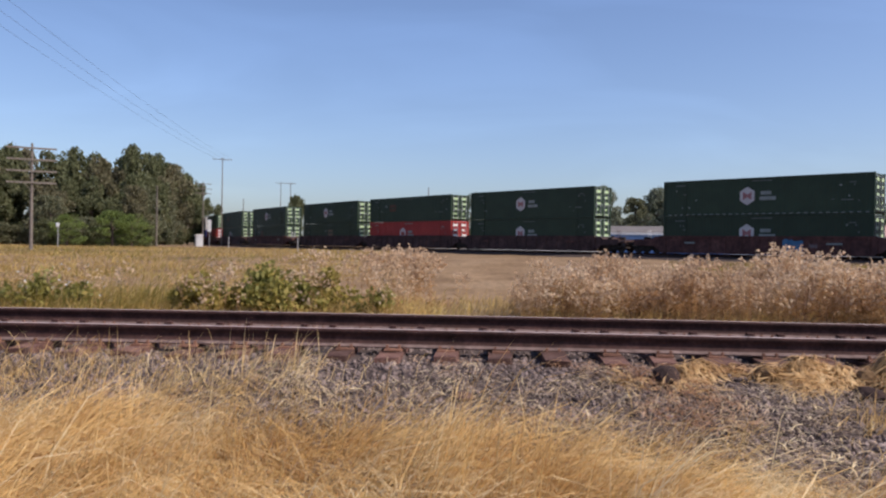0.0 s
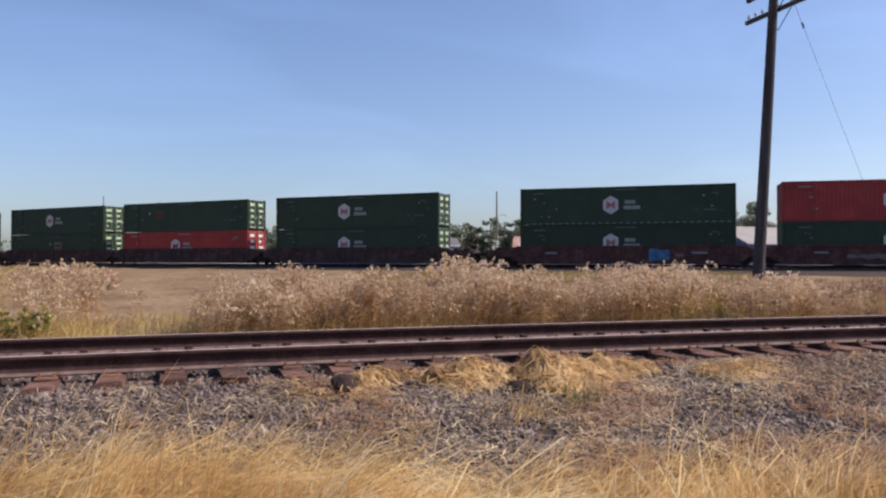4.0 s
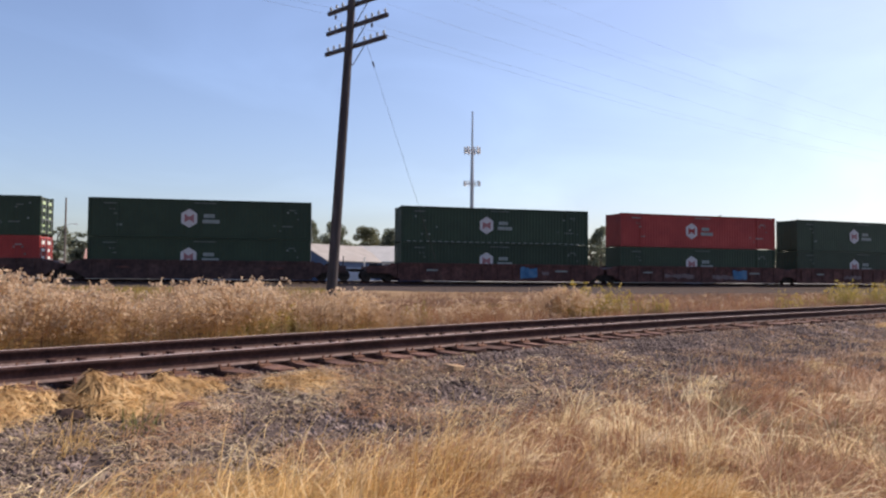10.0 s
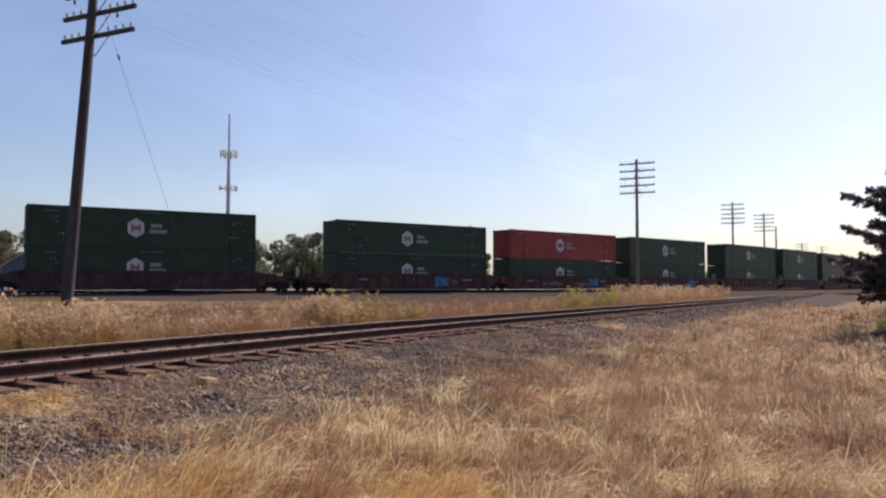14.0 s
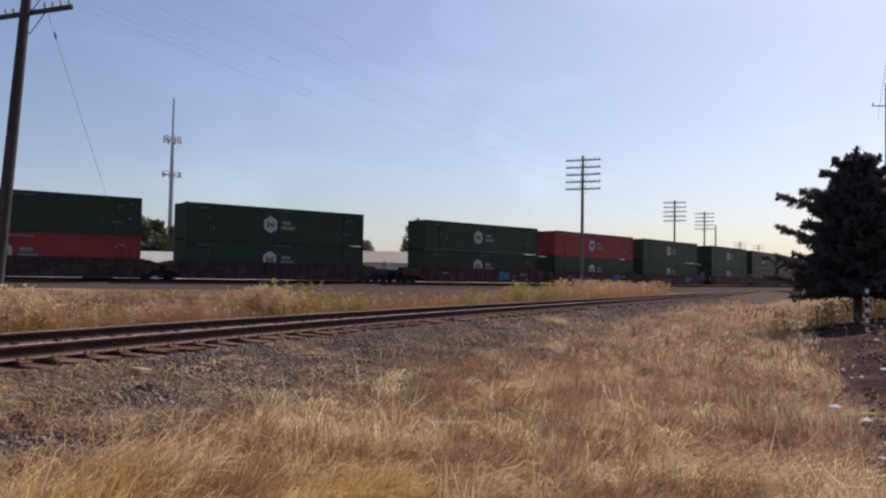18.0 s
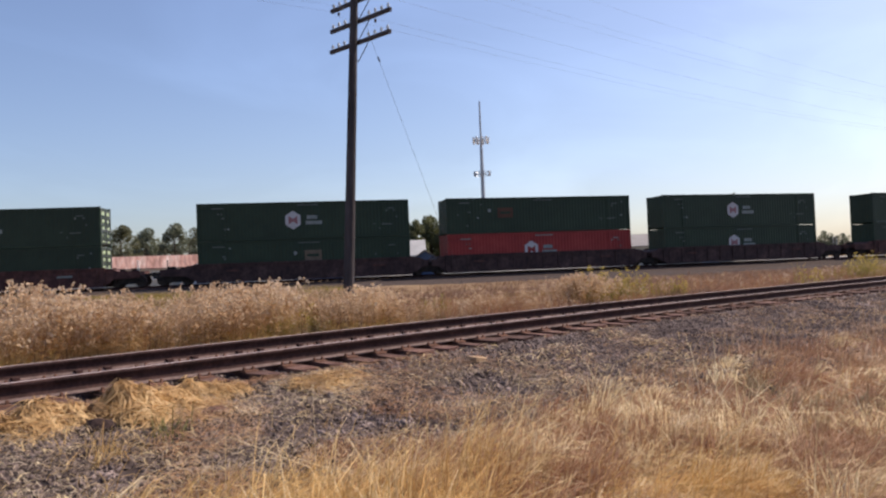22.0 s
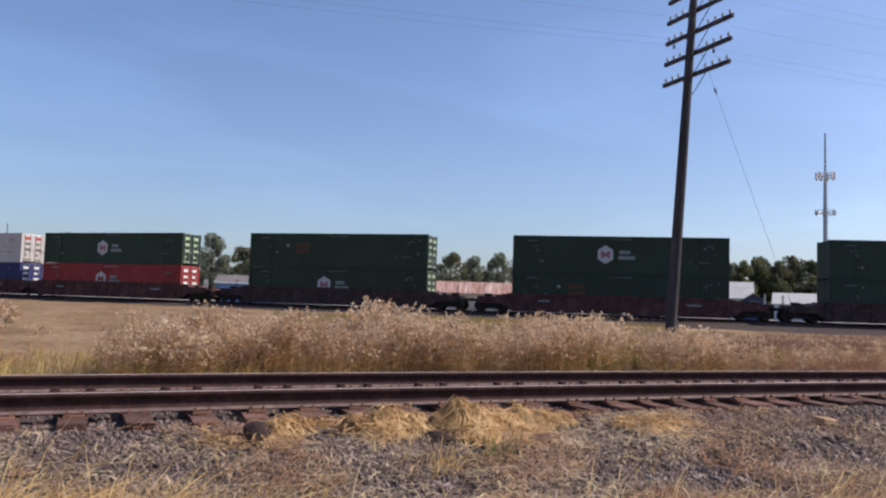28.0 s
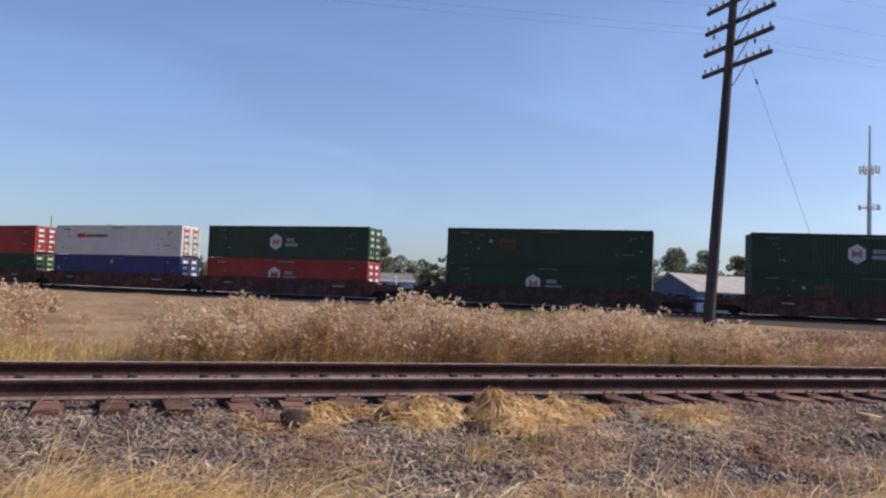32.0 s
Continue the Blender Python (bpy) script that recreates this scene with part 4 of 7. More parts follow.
def truck_meshes():
    out = {}
    bm = bmesh.new()
    bm_prism(bm, [(-1.15, 0.36), (-1.15, 0.56), (-0.75, 0.62), (-0.35, 0.72), (0.35, 0.72), (0.75, 0.62), (1.15, 0.56), (1.15, 0.36), (0.72, 0.34), (0.4, 0.2), (-0.4, 0.2), (-0.72, 0.34)], -0.07, 0.07)
    for x in (-0.88, 0.88):
        bm_tube(bm, (x, -0.14, 0.46), (x, 0.1, 0.46), 0.13, 0.13, 8)
    out["side_frame"] = mesh_of(bm, "side_frame", M_TRUCK)
    bm = bmesh.new()
    bm_box(bm, -0.2, 0.2, -1.0, 1.0, 0.42, 0.75)
    out["bolster"] = mesh_of(bm, "bolster", M_TRUCK)
    bm = bmesh.new()
    bm_tube(bm, (0, -0.85, 0), (0, 0.85, 0), 0.08, 0.08, 8)
    for sgn in (-1, 1):
        bm_tube(bm, (0, sgn * 0.69, 0), (0, sgn * 0.82, 0), 0.42, 0.405, 20)
        bm_tube(bm, (0, sgn * 0.66, 0), (0, sgn * 0.69, 0), 0.45, 0.45, 20)
        bm_tube(bm, (0, sgn * 0.82, 0), (0, sgn * 0.87, 0), 0.16, 0.13, 10)
        for k in range(5):
            a = 2 * math.pi * k / 5
            bm_tube(bm, (0.27 * math.cos(a), sgn * 0.815, 0.27 * math.sin(a)), (0.27 * math.cos(a), sgn * 0.835, 0.27 * math.sin(a)), 0.05, 0.05, 6)
    out["wheelset"] = mesh_of(bm, "wheelset", M_WHEEL)
    return out


TRUCK = truck_meshes()
_wm = {}
WHEELS = []


def well_car(key, mat, left, right, label, spray=None, rolling=False):
    c = thing("well_car", Matrix(), label, "rail car", "well cars of the train")
    if key not in _wm:
        _wm[key] = (well_side_mesh(mat), {1.5: end_mesh(mat, 1.45), 3.5: end_mesh(mat, 2.75)})
    side, ends = _wm[key]
    for sgn in (-1, 1):
        o = part("well_side", side, None, c)
        o.matrix_basis = pose(0, sgn * 1.42, 0, 0, 0, 0 if sgn < 0 else 180)
    if "beam" not in _wm:
        bm = bmesh.new()
        bm_box(bm, -0.15, 0.15, -1.38, 1.38, 0.07, 0.22)
        _wm["beam"] = mesh_of(bm, "floor_beam", M_CARDARK)
    for k in range(9):
        part("floor_beam", _wm["beam"], None, c).location = (-7.6 + k * 1.9, 0, 0)
    for sgn, half in ((-1, left), (1, right)):
        o = part("end_deck", ends[half], None, c)
        o.matrix_basis = pose(0, 0, 0, 0, 0, 0 if sgn > 0 else 180)
        has_truck = half > 2 or sgn > 0
        if has_truck:
            tr = new("truck")
            tr.parent = c
            tr.location = (sgn * (8.075 + (1.55 if half < 2 else 1.75)), 0, 0)
            for y in (-1.02, 1.02):
                o = part("side_frame", TRUCK["side_frame"], None, tr)
                o.location = (0, y, 0)
            part("bolster", TRUCK["bolster"], None, tr)
            for x in (-0.88, 0.88):
                o = part("wheelset", TRUCK["wheelset"], None, tr)
                o.location = (x, 0, 0.42)
                if rolling:
                    WHEELS.append((o, x))
        if half > 2:
            bm = bmesh.new()
            bm_box(bm, 10.6, 11.5, -0.1, 0.1, 0.75, 0.95)
            bm_box(bm, 11.3, 11.62, -0.16, 0.16, 0.72, 0.98)
            o = part("coupler", bm, M_TRUCK, c)
            o.matrix_basis = pose(0, 0, 0, 0, 0, 0 if sgn > 0 else 180)
            bm = bmesh.new()
            for y in (-1.2, -0.8):
                bm_tube(bm, (10.6, y, 1.1), (10.6, y, 1.95), 0.025, 0.025, 5)
            for z in (1.4, 1.7, 1.93):
                bm_tube(bm, (10.6, -1.2, z), (10.6, -0.8, z), 0.02, 0.02, 5)
            o = part("grab_rail", bm, M_MARK if key == "brown" else mat, c, "white painted grab rail" if key == "brown" else "")
            o.matrix_basis = pose(0, 0, 0, 0, 0, 0 if sgn > 0 else 180)
            bm = bmesh.new()
            bm_box(bm, 9.2, 9.6, -0.7, -0.4, 1.14, 1.34, 0.03)
            o = part("brake_valve", bm, M_TRUCK, c)
            o.matrix_basis = pose(0, 0, 0, 0, 0, 0 if sgn > 0 else 180)
            bm = bmesh.new()
            bm_tube(bm, (9.8, 0.3, 1.27), (10.4, 0.3, 1.27), 0.14, 0.14, 10)
            o = part("air_tank", bm, M_TRUCK, c)
            o.matrix_basis = pose(0, 0, 0, 0, 0, 0 if sgn > 0 else 180)
    for x0, x1, z0, z1, m in spray or ():
        rs = random.Random(int(x0 * 10) + 50)
        n = 9
        pts = [(x0 + (x1 - x0) * i / n, z1 - rs.uniform(0, 0.22)) for i in range(n + 1)] + [(x1 - (x1 - x0) * i / n, z0 + rs.uniform(0, 0.2)) for i in range(n + 1)]
        part("sprayed_patch", plain_mark(pts, -1.42 - 0.146), m, c, "sprayed graffiti patch")
    for x0, w in ((-6.0, 0.9), (5.0, 1.1)):
        part("plain_lettering", plain_mark(rect(x0, x0 + w, 0.85, 0.98), -1.42 - 0.125), M_GREYMARK if key == "brown" else M_CARBROWN, c)
    return c


# name, offset, car colour, left and right gap, stack
ahead = [(59.5, 1.5, 3.5), (78.7, 1.5, 1.5), (97.9, 3.5, 1.5), (121.1, 1.5, 3.5), (140.3, 1.5, 1.5), (159.5, 3.5, 1.5), (182.7, 1.5, 3.5), (201.9, 1.5, 1.5), (221.1, 3.5, 1.5), (244.3, 3.5, 3.5), (267.5, 3.5, 3.5), (290.7, 3.5, 3.5)]
TRAIN = [
    ("X8", -234.5, "dark", 3.5, 3.5, "gg"), ("X7", -211.5, "brown", 3.5, 3.5, "rg"), ("X6", -192.5, "brown", 3.5, 3.5, "gg"),
    ("X5", -169.4, "brown", 3.5, 1.5, "rg"), ("X4", -150.2, "brown", 1.5, 1.5, "wb"), ("X3", -131.0, "brown", 1.5, 3.5, "gr"),
    ("X2", -107.9, "dark", 3.5, 3.5, "pG"), ("X1", -84.8, "brown", 3.5, 3.5, "Gp"), ("G", -61.8, "dark", 3.5, 1.5, "Gp2"),
    ("C", -42.6, "dark", 1.5, 1.5, "pr"), ("B", -23.2, "dark", 1.5, 3.5, "gg"), ("A", 0.0, "brown", 3.5, 1.5, "dd"),
    ("R", 19.25, "brown", 1.5, 1.5, "rg"), ("S", 38.0, "brown", 1.5, 3.5, "gg"),
] + [("F", o, "dark" if i % 3 else "brown", l, r, "rg" if i == 6 else "gg") for i, (o, l, r) in enumerate(ahead)]


def make_container(kind):
    if kind == "g":
        return container("container", M_GREEN, "green", "dark green 53 foot container with a pale hexagon badge")
    if kind == "d":
        return container("container", M_GREEN, "green", "dark green container with a row of white dashes along its foot", dashes=True)
    if kind == "p":
        return container("container", M_GREEN, "green", "dark green container with a faded orange placard", logo=False, placard=-3.1)
    if kind == "q":
        return container("container", M_GREEN, "green", "dark green container with a placard amidships", logo=False, placard=0.5)
    if kind == "r":
        return container("container", M_RED, "red", "bright red 53 foot container with a pale hexagon badge", ends=M_MARK)
    if kind == "w":
        return container("container", M_CWHITE, "white", "white container with a red and navy wordmark bar", logo=False, wordmark=True, ends=M_REDMARK)
    return container("container", M_BLUE, "blue", "dark blue container under a white one", logo=False, ends=M_MARK)


FIRST = {}
STACK = {"gg": "gg", "rg": "rg", "wb": "wb", "gr": "gr", "pG": "pg", "Gp": "gp", "Gp2": "gq", "pr": "pr", "dd": "dg"}
MOVERS = []
CONTAINER_BASE = 0.23
for nm, offset, colour, lg, rg, stack in TRAIN:
    rolling = nm in ("A", "B", "C", "G", "X1", "X2", "R")
    spray = None
    if nm == "A":
        spray = [(1.9, 3.4, 0.25, 1.3, M_GRAFF), (3.8, 4.4, 0.55, 1.0, M_FADED)]
    if nm == "R":
        spray = [(-3.9, -0.9, 0.35, 0.9, M_FADED), (1.0, 3.6, 0.3, 0.85, M_FADED), (3.2, 4.7, 0.3, 1.3, M_GRAFF)]
    if nm == "S":
        spray = [(3.6, 5.2, 0.3, 1.25, M_GRAFF), (-2.6, -0.4, 0.35, 0.9, M_FADED)]
    car = well_car(colour, M_CARBROWN if colour == "brown" else M_CARDARK, lg, rg, "rust-brown double-stack well car loaded with two containers" if colour == "brown" else "dark grimy double-stack well car loaded with two containers", spray, rolling)
    MOVERS.append((car, offset + CL / 2, FAR_RAIL))
    for level, kind in ((1, STACK[stack][0]), (0, STACK[stack][1])):
        if kind in FIRST:
            c = copy_thing(FIRST[kind], Matrix())
        else:
            c = FIRST[kind] = make_container(kind)
        MOVERS.append((c, offset + CL / 2, FAR_RAIL + CONTAINER_BASE + level * (CH + 0.012)))


# ---- buildings beyond the main line ----
def bearing(az, d):
    return d * math.sin(radians(-az)), d * math.cos(radians(-az))


def house(name, az0, az1, d, eave, ridge, depth, wall, roof, label, gable_front=False, windows=4, door=True, skew=0):
    """A shed or house whose long side faces the field; heights from its ground."""
    x0, y0 = bearing(az0, d)
    x1, y1 = bearing(az1, d)
    w = math.hypot(x1 - x0, y1 - y0)
    h = thing(name, pose((x0 + x1) / 2, (y0 + y1) / 2, 0.7, 0, 0, math.degrees(math.atan2(y1 - y0, x1 - x0)) + skew), label, "building")
    bm = bmesh.new()
    if gable_front:
        bm_prism(bm, [(-w / 2, -0.5), (w / 2, -0.5), (w / 2, eave), (0, ridge - 0.1), (-w / 2, eave)], 0, depth)
    else:
        bm_box(bm, -w / 2, w / 2, 0, depth, -0.5, eave)
        for sx in (-w / 2, w / 2 - 0.2):
            a = [bm.verts.new((sx, y, z)) for y, z in ((0, eave), (depth, eave), (depth / 2, ridge - 0.1))]
            b = [bm.verts.new((sx + 0.2, y, z)) for y, z in ((0, eave), (depth, eave), (depth / 2, ridge - 0.1))]
            bm.faces.new(a), bm.faces.new(b[::-1])
    part("wall", bm, wall, h)
    for sgn in (-1, 1):
        bm = bmesh.new()
        if gable_front:
            e = [(0, ridge), (sgn * (w / 2 + 0.4), eave - 0.2)]
            v = [(e[0][0], -0.4, e[0][1]), (e[1][0], -0.4, e[1][1]), (e[1][0], depth + 0.4, e[1][1]), (e[0][0], depth + 0.4, e[0][1])]
        else:
            y = depth / 2 + sgn * (depth / 2 + 0.5)
            v = [(-w / 2 - 0.4, depth / 2, ridge), (-w / 2 - 0.4, y, eave - 0.1), (w / 2 + 0.4, y, eave - 0.1), (w / 2 + 0.4, depth / 2, ridge)]
        lo = [bm.verts.new(p) for p in v]
        hi = [bm.verts.new((p[0], p[1], p[2] + 0.15)) for p in v]
        bm.faces.new(lo[::-1]), bm.faces.new(hi)
        for i in range(4):
            bm.faces.new((lo[i], lo[(i + 1) % 4], hi[(i + 1) % 4], hi[i]))
        bmesh.ops.recalc_face_normals(bm, faces=bm.faces[:])
        part("roof_slope", bm, roof, h)
    for k in range(windows):
        x = -w / 2 + w * (k + 0.5) / windows
        bm = bmesh.new()
        bm_box(bm, x - 0.75, x + 0.75, -0.06, 0.02, 1.0, 2.2)
        win = part("window", bm, M_WHITE, h)
        bm = bmesh.new()
        bm_box(bm, x - 0.65, x + 0.65, -0.075, -0.05, 1.1, 2.1)
        part("pane", bm, M_PANE, win)
    if door:
        bm = bmesh.new()
        bm_box(bm, w * 0.22, w * 0.22 + 2.6, -0.07, 0.02, 0, 2.7)
        part("door", bm, M_WALLPALE if wall is not M_WALLPALE else M_WALLBLUE, h)
    return h


long_shed = house("long_shed", -12.0, -23.6, 138, 3.5, 4.7, 12, M_SHEDBLUE, M_ROOFGREY, "long low blue building with a grey metal roof and white fascia", windows=4)
bm = bmesh.new()
w = math.dist(bearing(-12.0, 138), bearing(-23.6, 138))
bm_box(bm, -w / 2 - 0.4, w / 2 + 0.4, -0.75, -0.6, 3.2, 3.5)
part("fascia", bm, M_WHITE, long_shed, "white fascia board")
house("house", -27.8, -34.6, 126, 2.7, 4.6, 9, M_WALLTAN, M_ROOFPINK, "low house with a streaked rusty pink roof", windows=3)
wing = house("house", -33.4, -38.0, 121, 2.6, 4.75, 11, M_WALLPALE, M_ROOFPINK, "low gabled house with white bargeboards and a rusty roof", True, 2, False)
w = math.dist(bearing(-33.4, 121), bearing(-38.0, 121))
for sgn in (-1, 1):
    bm = bmesh.new()
    bm_prism(bm, [(0, 4.72), (0, 4.4), (sgn * (w / 2 + 0.42), 2.1), (sgn * (w / 2 + 0.42), 2.42)][::sgn], -0.52, -0.43)
    part("bargeboard", bm, M_WHITE, wing, "white bargeboard")
house("small_house", -38.2, -39.6, 128, 2.5, 4.3, 7, M_WALLPALE, M_ROOFWHITE, "small white gabled house", True, 1, False)
house("blue_shed", -39.9, -44.6, 124, 3.3, 5.85, 15, M_WALLBLUE, M_ROOFBEIGE, "blue gabled shed with a beige metal roof", True, 0, False, skew=-42)
house("white_shed", -46.3, -50.2, 132, 3.3, 6.0, 10, M_WALLPALE, M_ROOFWHITE, "pale shed with a bright metal roof", windows=2)
house("blue_hut", -49.3, -51.2, 112, 2.3, 3.6, 8, M_WALLBLUE, M_ROOFGREY, "small blue shed beside the line", True, 1, False)
house("white_shed", -51.6, -55.0, 130, 2.6, 4.3, 10, M_WALLPALE, M_ROOFWHITE, "long white shed with a bright metal roof", windows=3)
house("warehouse", -64.8, -72.2, 138, 3.4, 5.6, 16, M_WALLTAN, M_ROOFBEIGE, "tan warehouse with a beige metal roof", windows=5)


# ---- trees ----
def leaf_cloud(rng, centres, radii, n, size):
    k = rng.integers(0, len(centres), n)
    d = rng.normal(0, 1, (n, 3))
    d /= np.linalg.norm(d, axis=1)[:, None]
    p = centres[k] + d * (radii[k] * rng.uniform(0.45, 1.08, n) ** 0.6)[:, None] * np.array([1, 1, 0.8])
    a = rng.normal(0, 1, (n, 3))
    a /= np.linalg.norm(a, axis=1)[:, None]
    b = np.cross(a, rng.normal(0, 1, (n, 3)))
    b /= np.linalg.norm(b, axis=1)[:, None]
    s = (size * rng.uniform(0.6, 1.4, n))[:, None]
    V = np.stack([p - a * s, p - b * s * 0.55, p + a * s, p + b * s * 0.55], 1).reshape(-1, 3)
    return V, np.arange(4 * n), np.full(n, 4)


def tree_meshes(seed, h, w, n, size, mat, low=0.12, k=40, tall=1.0):
    """Limbs from a tapered trunk, each ending in clumps of leaves; tall stretches the clumps upwards."""
    rng = np.random.default_rng(seed)
    zc = low + (0.95 - low) * rng.uniform(0, 1, k) ** 0.85
    f = (zc - low) / (0.97 - low)
    wide = np.clip(np.sin(np.clip(0.12 + 0.88 * f, 0, 1) * math.pi), 0.05, 1) ** 0.55
    a = rng.uniform(0, 2 * math.pi, k)
    r = np.sqrt(rng.uniform(0.03, 1, k)) * w * 0.42 * wide
    centres = np.stack([r * np.cos(a), r * np.sin(a), zc * h], 1)
    radii = w * rng.uniform(0.075, 0.17, k)
    V, L, S = leaf_cloud(rng, centres * np.array([1, 1, 1 / tall]), radii, n, size)
    crown = mesh_np("crown", V * np.array([1, 1, tall]), L, S, mat)
    bm = bmesh.new()
    bm_tube(bm, (0, 0, -0.5), (w * 0.01, 0, h * 0.4), w * 0.034, w * 0.024, 8)
    bm_tube(bm, (w * 0.01, 0, h * 0.4), (w * 0.03, 0, h * 0.9), w * 0.024, w * 0.004, 7)
    for c in centres[:22]:
        bm_tube(bm, (w * 0.01, 0, max(0.1 * h, c[2] - 0.14 * h)), c, w * 0.011, w * 0.003, 5, False)
    return crown, mesh_of(bm, "trunk", M_BARK)


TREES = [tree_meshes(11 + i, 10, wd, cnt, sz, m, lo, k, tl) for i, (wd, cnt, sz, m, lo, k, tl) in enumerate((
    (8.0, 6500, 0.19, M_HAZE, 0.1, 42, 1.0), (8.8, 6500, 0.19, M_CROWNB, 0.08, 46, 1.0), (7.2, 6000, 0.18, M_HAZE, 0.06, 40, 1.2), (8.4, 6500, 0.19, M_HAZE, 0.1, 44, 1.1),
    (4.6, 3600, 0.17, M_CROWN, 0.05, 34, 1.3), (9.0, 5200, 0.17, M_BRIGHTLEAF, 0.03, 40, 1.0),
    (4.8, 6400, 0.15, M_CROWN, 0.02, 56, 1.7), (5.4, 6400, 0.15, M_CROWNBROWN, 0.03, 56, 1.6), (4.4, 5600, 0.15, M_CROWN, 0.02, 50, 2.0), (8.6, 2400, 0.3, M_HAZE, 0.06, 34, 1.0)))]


def tree(k, x, y, z, height, label, spin=0.0, wide=1.0, group="trees beyond the line"):
    t = thing("tree", Matrix(), label, "tree", group)
    s = height / 10
    t.matrix_basis = Matrix.LocRotScale((x, y, z), Euler((0, 0, spin)), (s * wide, s * wide, s))
    crown, trunk = TREES[k]
    part("crown", crown, None, t)
    part("trunk", trunk, None, t)
    return t


rt = random.Random(8)
# tall wood at the left of the main line
edge = [(34, 6.4), (31.5, 6.3), (29.6, 6.1), (27.2, 5.7), (25.8, 6.0), (24.2, 5.6), (22.9, 5.8), (21.8, 6.4), (20.6, 5.9), (19.5, 5.4), (18.5, 4.8), (17.5, 4.0), (16.6, 2.6)]
for i, (az, el) in enumerate(edge):
    d = (128 if az > 21 else 190) + rt.uniform(-6, 10)
    x, y = bearing(az + rt.uniform(-0.3, 0.3), d)
    tree((6, 7, 8, 6)[i % 4], x, y, 0.8, d * math.tan(radians(el)) + 0.75, "tall dark green broadleaf tree in a dense wood", rt.uniform(0, 6), 1.0, "wood at the bend")
    if az < 18.6:
        continue
    x, y = bearing(az - rt.uniform(0.7, 1.2), d + 5)
    tree((8, 6, 7)[i % 3], x, y, 0.8, (d + 5) * math.tan(radians(el * rt.uniform(0.84, 0.97))) + 0.75, "tall slender tree in a dense wood", rt.uniform(0, 6), 1.0, "wood at the bend")
    x, y = bearing(az + rt.uniform(0.3, 0.7), d - 8)
    tree((7, 8, 6)[i % 3], x, y, 0.8, (d - 8) * math.tan(radians(el * rt.uniform(0.68, 0.9))) + 0.75, "slender olive tree in a dense wood", rt.uniform(0, 6), 1.1, "wood at the bend")
    x, y = bearing(az + rt.uniform(-0.9, 0.9), d - 16)
    tree((1, 7, 8)[i % 3], x, y, 0.8, (d - 16) * math.tan(radians(el * rt.uniform(0.5, 0.72))) + 0.75, "olive green tree at the wood's edge", rt.uniform(0, 6), 1.05, "wood at the bend")
    for da in (0.4, -0.5):
        x, y = bearing(az + da, d - 20)
        tree((1, 6)[i % 2], x, y, 0.6, rt.uniform(2.6, 4.2), "dark scrub along the foot of the wood", rt.uniform(0, 6), 1.5, "wood at the bend")
    if i in (3, 6, 7):
        x, y = bearing((26.2, 23.4, 22.2)[(3, 6, 7).index(i)], 100)
        tree(5, x, y, 0.8, rt.uniform(3.6, 4.2), "low bright shrub before the wood", rt.uniform(0, 6), 1.5, "wood at the bend")
NEAR_ROW = [(11.0, 3.5, 8, 1.0), (-2.05, 4.0, 1, 0.5), (-11.6, 4.5, 0, 0.8), (-13.8, 3.7, 1, 0.8), (-15.4, 4.3, 3, 0.8), (-17.3, 4.4, 0, 0.75), (-19.2, 4.5, 1, 0.8), (-21.0, 4.2, 3, 0.95), (-28.9, 3.9, 1, 0.8), (-30.6, 3.6, 0, 0.8), (-32.4, 3.9, 2, 0.8), (-34.3, 3.8, 1, 0.9), (-36.2, 3.9, 3, 0.8), (-38.2, 3.9, 0, 0.9), (-40.6, 3.6, 1, 0.9)]
FAR_ROW = [(-42.6, 4.1, 3, 0.9), (-44.6, 4.0, 0, 0.9), (-47.0, 3.7, 1, 0.9), (-48.8, 3.5, 3, 0.9), (-49.6, 3.6, 6, 1.2), (-50.8, 4.0, 8, 1.3), (-51.8, 3.6, 6, 1.2), (-52.8, 4.1, 7, 1.0), (-53.8, 3.8, 8, 1.2), (-55.2, 3.4, 1, 0.8), (-56.6, 3.3, 3, 0.9), (-59.6, 3.7, 0, 0.9), (-60.8, 3.9, 1, 0.9), (-64.2, 3.7, 2, 0.7), (-68.6, 2.7, 3, 0.8), (-72.3, 4.4, 8, 1.2), (-72.9, 4.1, 6, 1.1), (-76.0, 2.2, 0, 1.0), (-88.5, 1.6, 1, 1.2)]
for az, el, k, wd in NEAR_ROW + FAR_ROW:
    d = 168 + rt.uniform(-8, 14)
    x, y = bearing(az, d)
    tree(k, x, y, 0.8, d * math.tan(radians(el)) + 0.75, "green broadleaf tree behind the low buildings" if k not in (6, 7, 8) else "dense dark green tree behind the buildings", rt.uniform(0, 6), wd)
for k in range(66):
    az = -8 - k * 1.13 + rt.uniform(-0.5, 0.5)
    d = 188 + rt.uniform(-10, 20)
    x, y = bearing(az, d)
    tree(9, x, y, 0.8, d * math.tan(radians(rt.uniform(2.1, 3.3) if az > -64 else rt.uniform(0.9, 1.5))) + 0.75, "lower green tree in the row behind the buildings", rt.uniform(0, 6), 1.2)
# scrub along the road at the right
for az, el, d in ((-105.4, 3.2, 62), (-106.6, 3.6, 60), (-107.9, 3.3, 66), (-109.8, 3.9, 64), (-112, 4.3, 60), (-115, 4.0, 58), (-119, 4.2, 60), (-101.5, 2.0, 90), (-99.6, 1.7, 100)):
    x, y = bearing(az, d)
    tree((5, 1, 5, 9)[rt.randrange(4)], x, y, 1.0, d * math.tan(radians(el)) + 0.55, "rounded green scrub tree beside the road", rt.uniform(0, 6), 1.25, "scrub by the road")
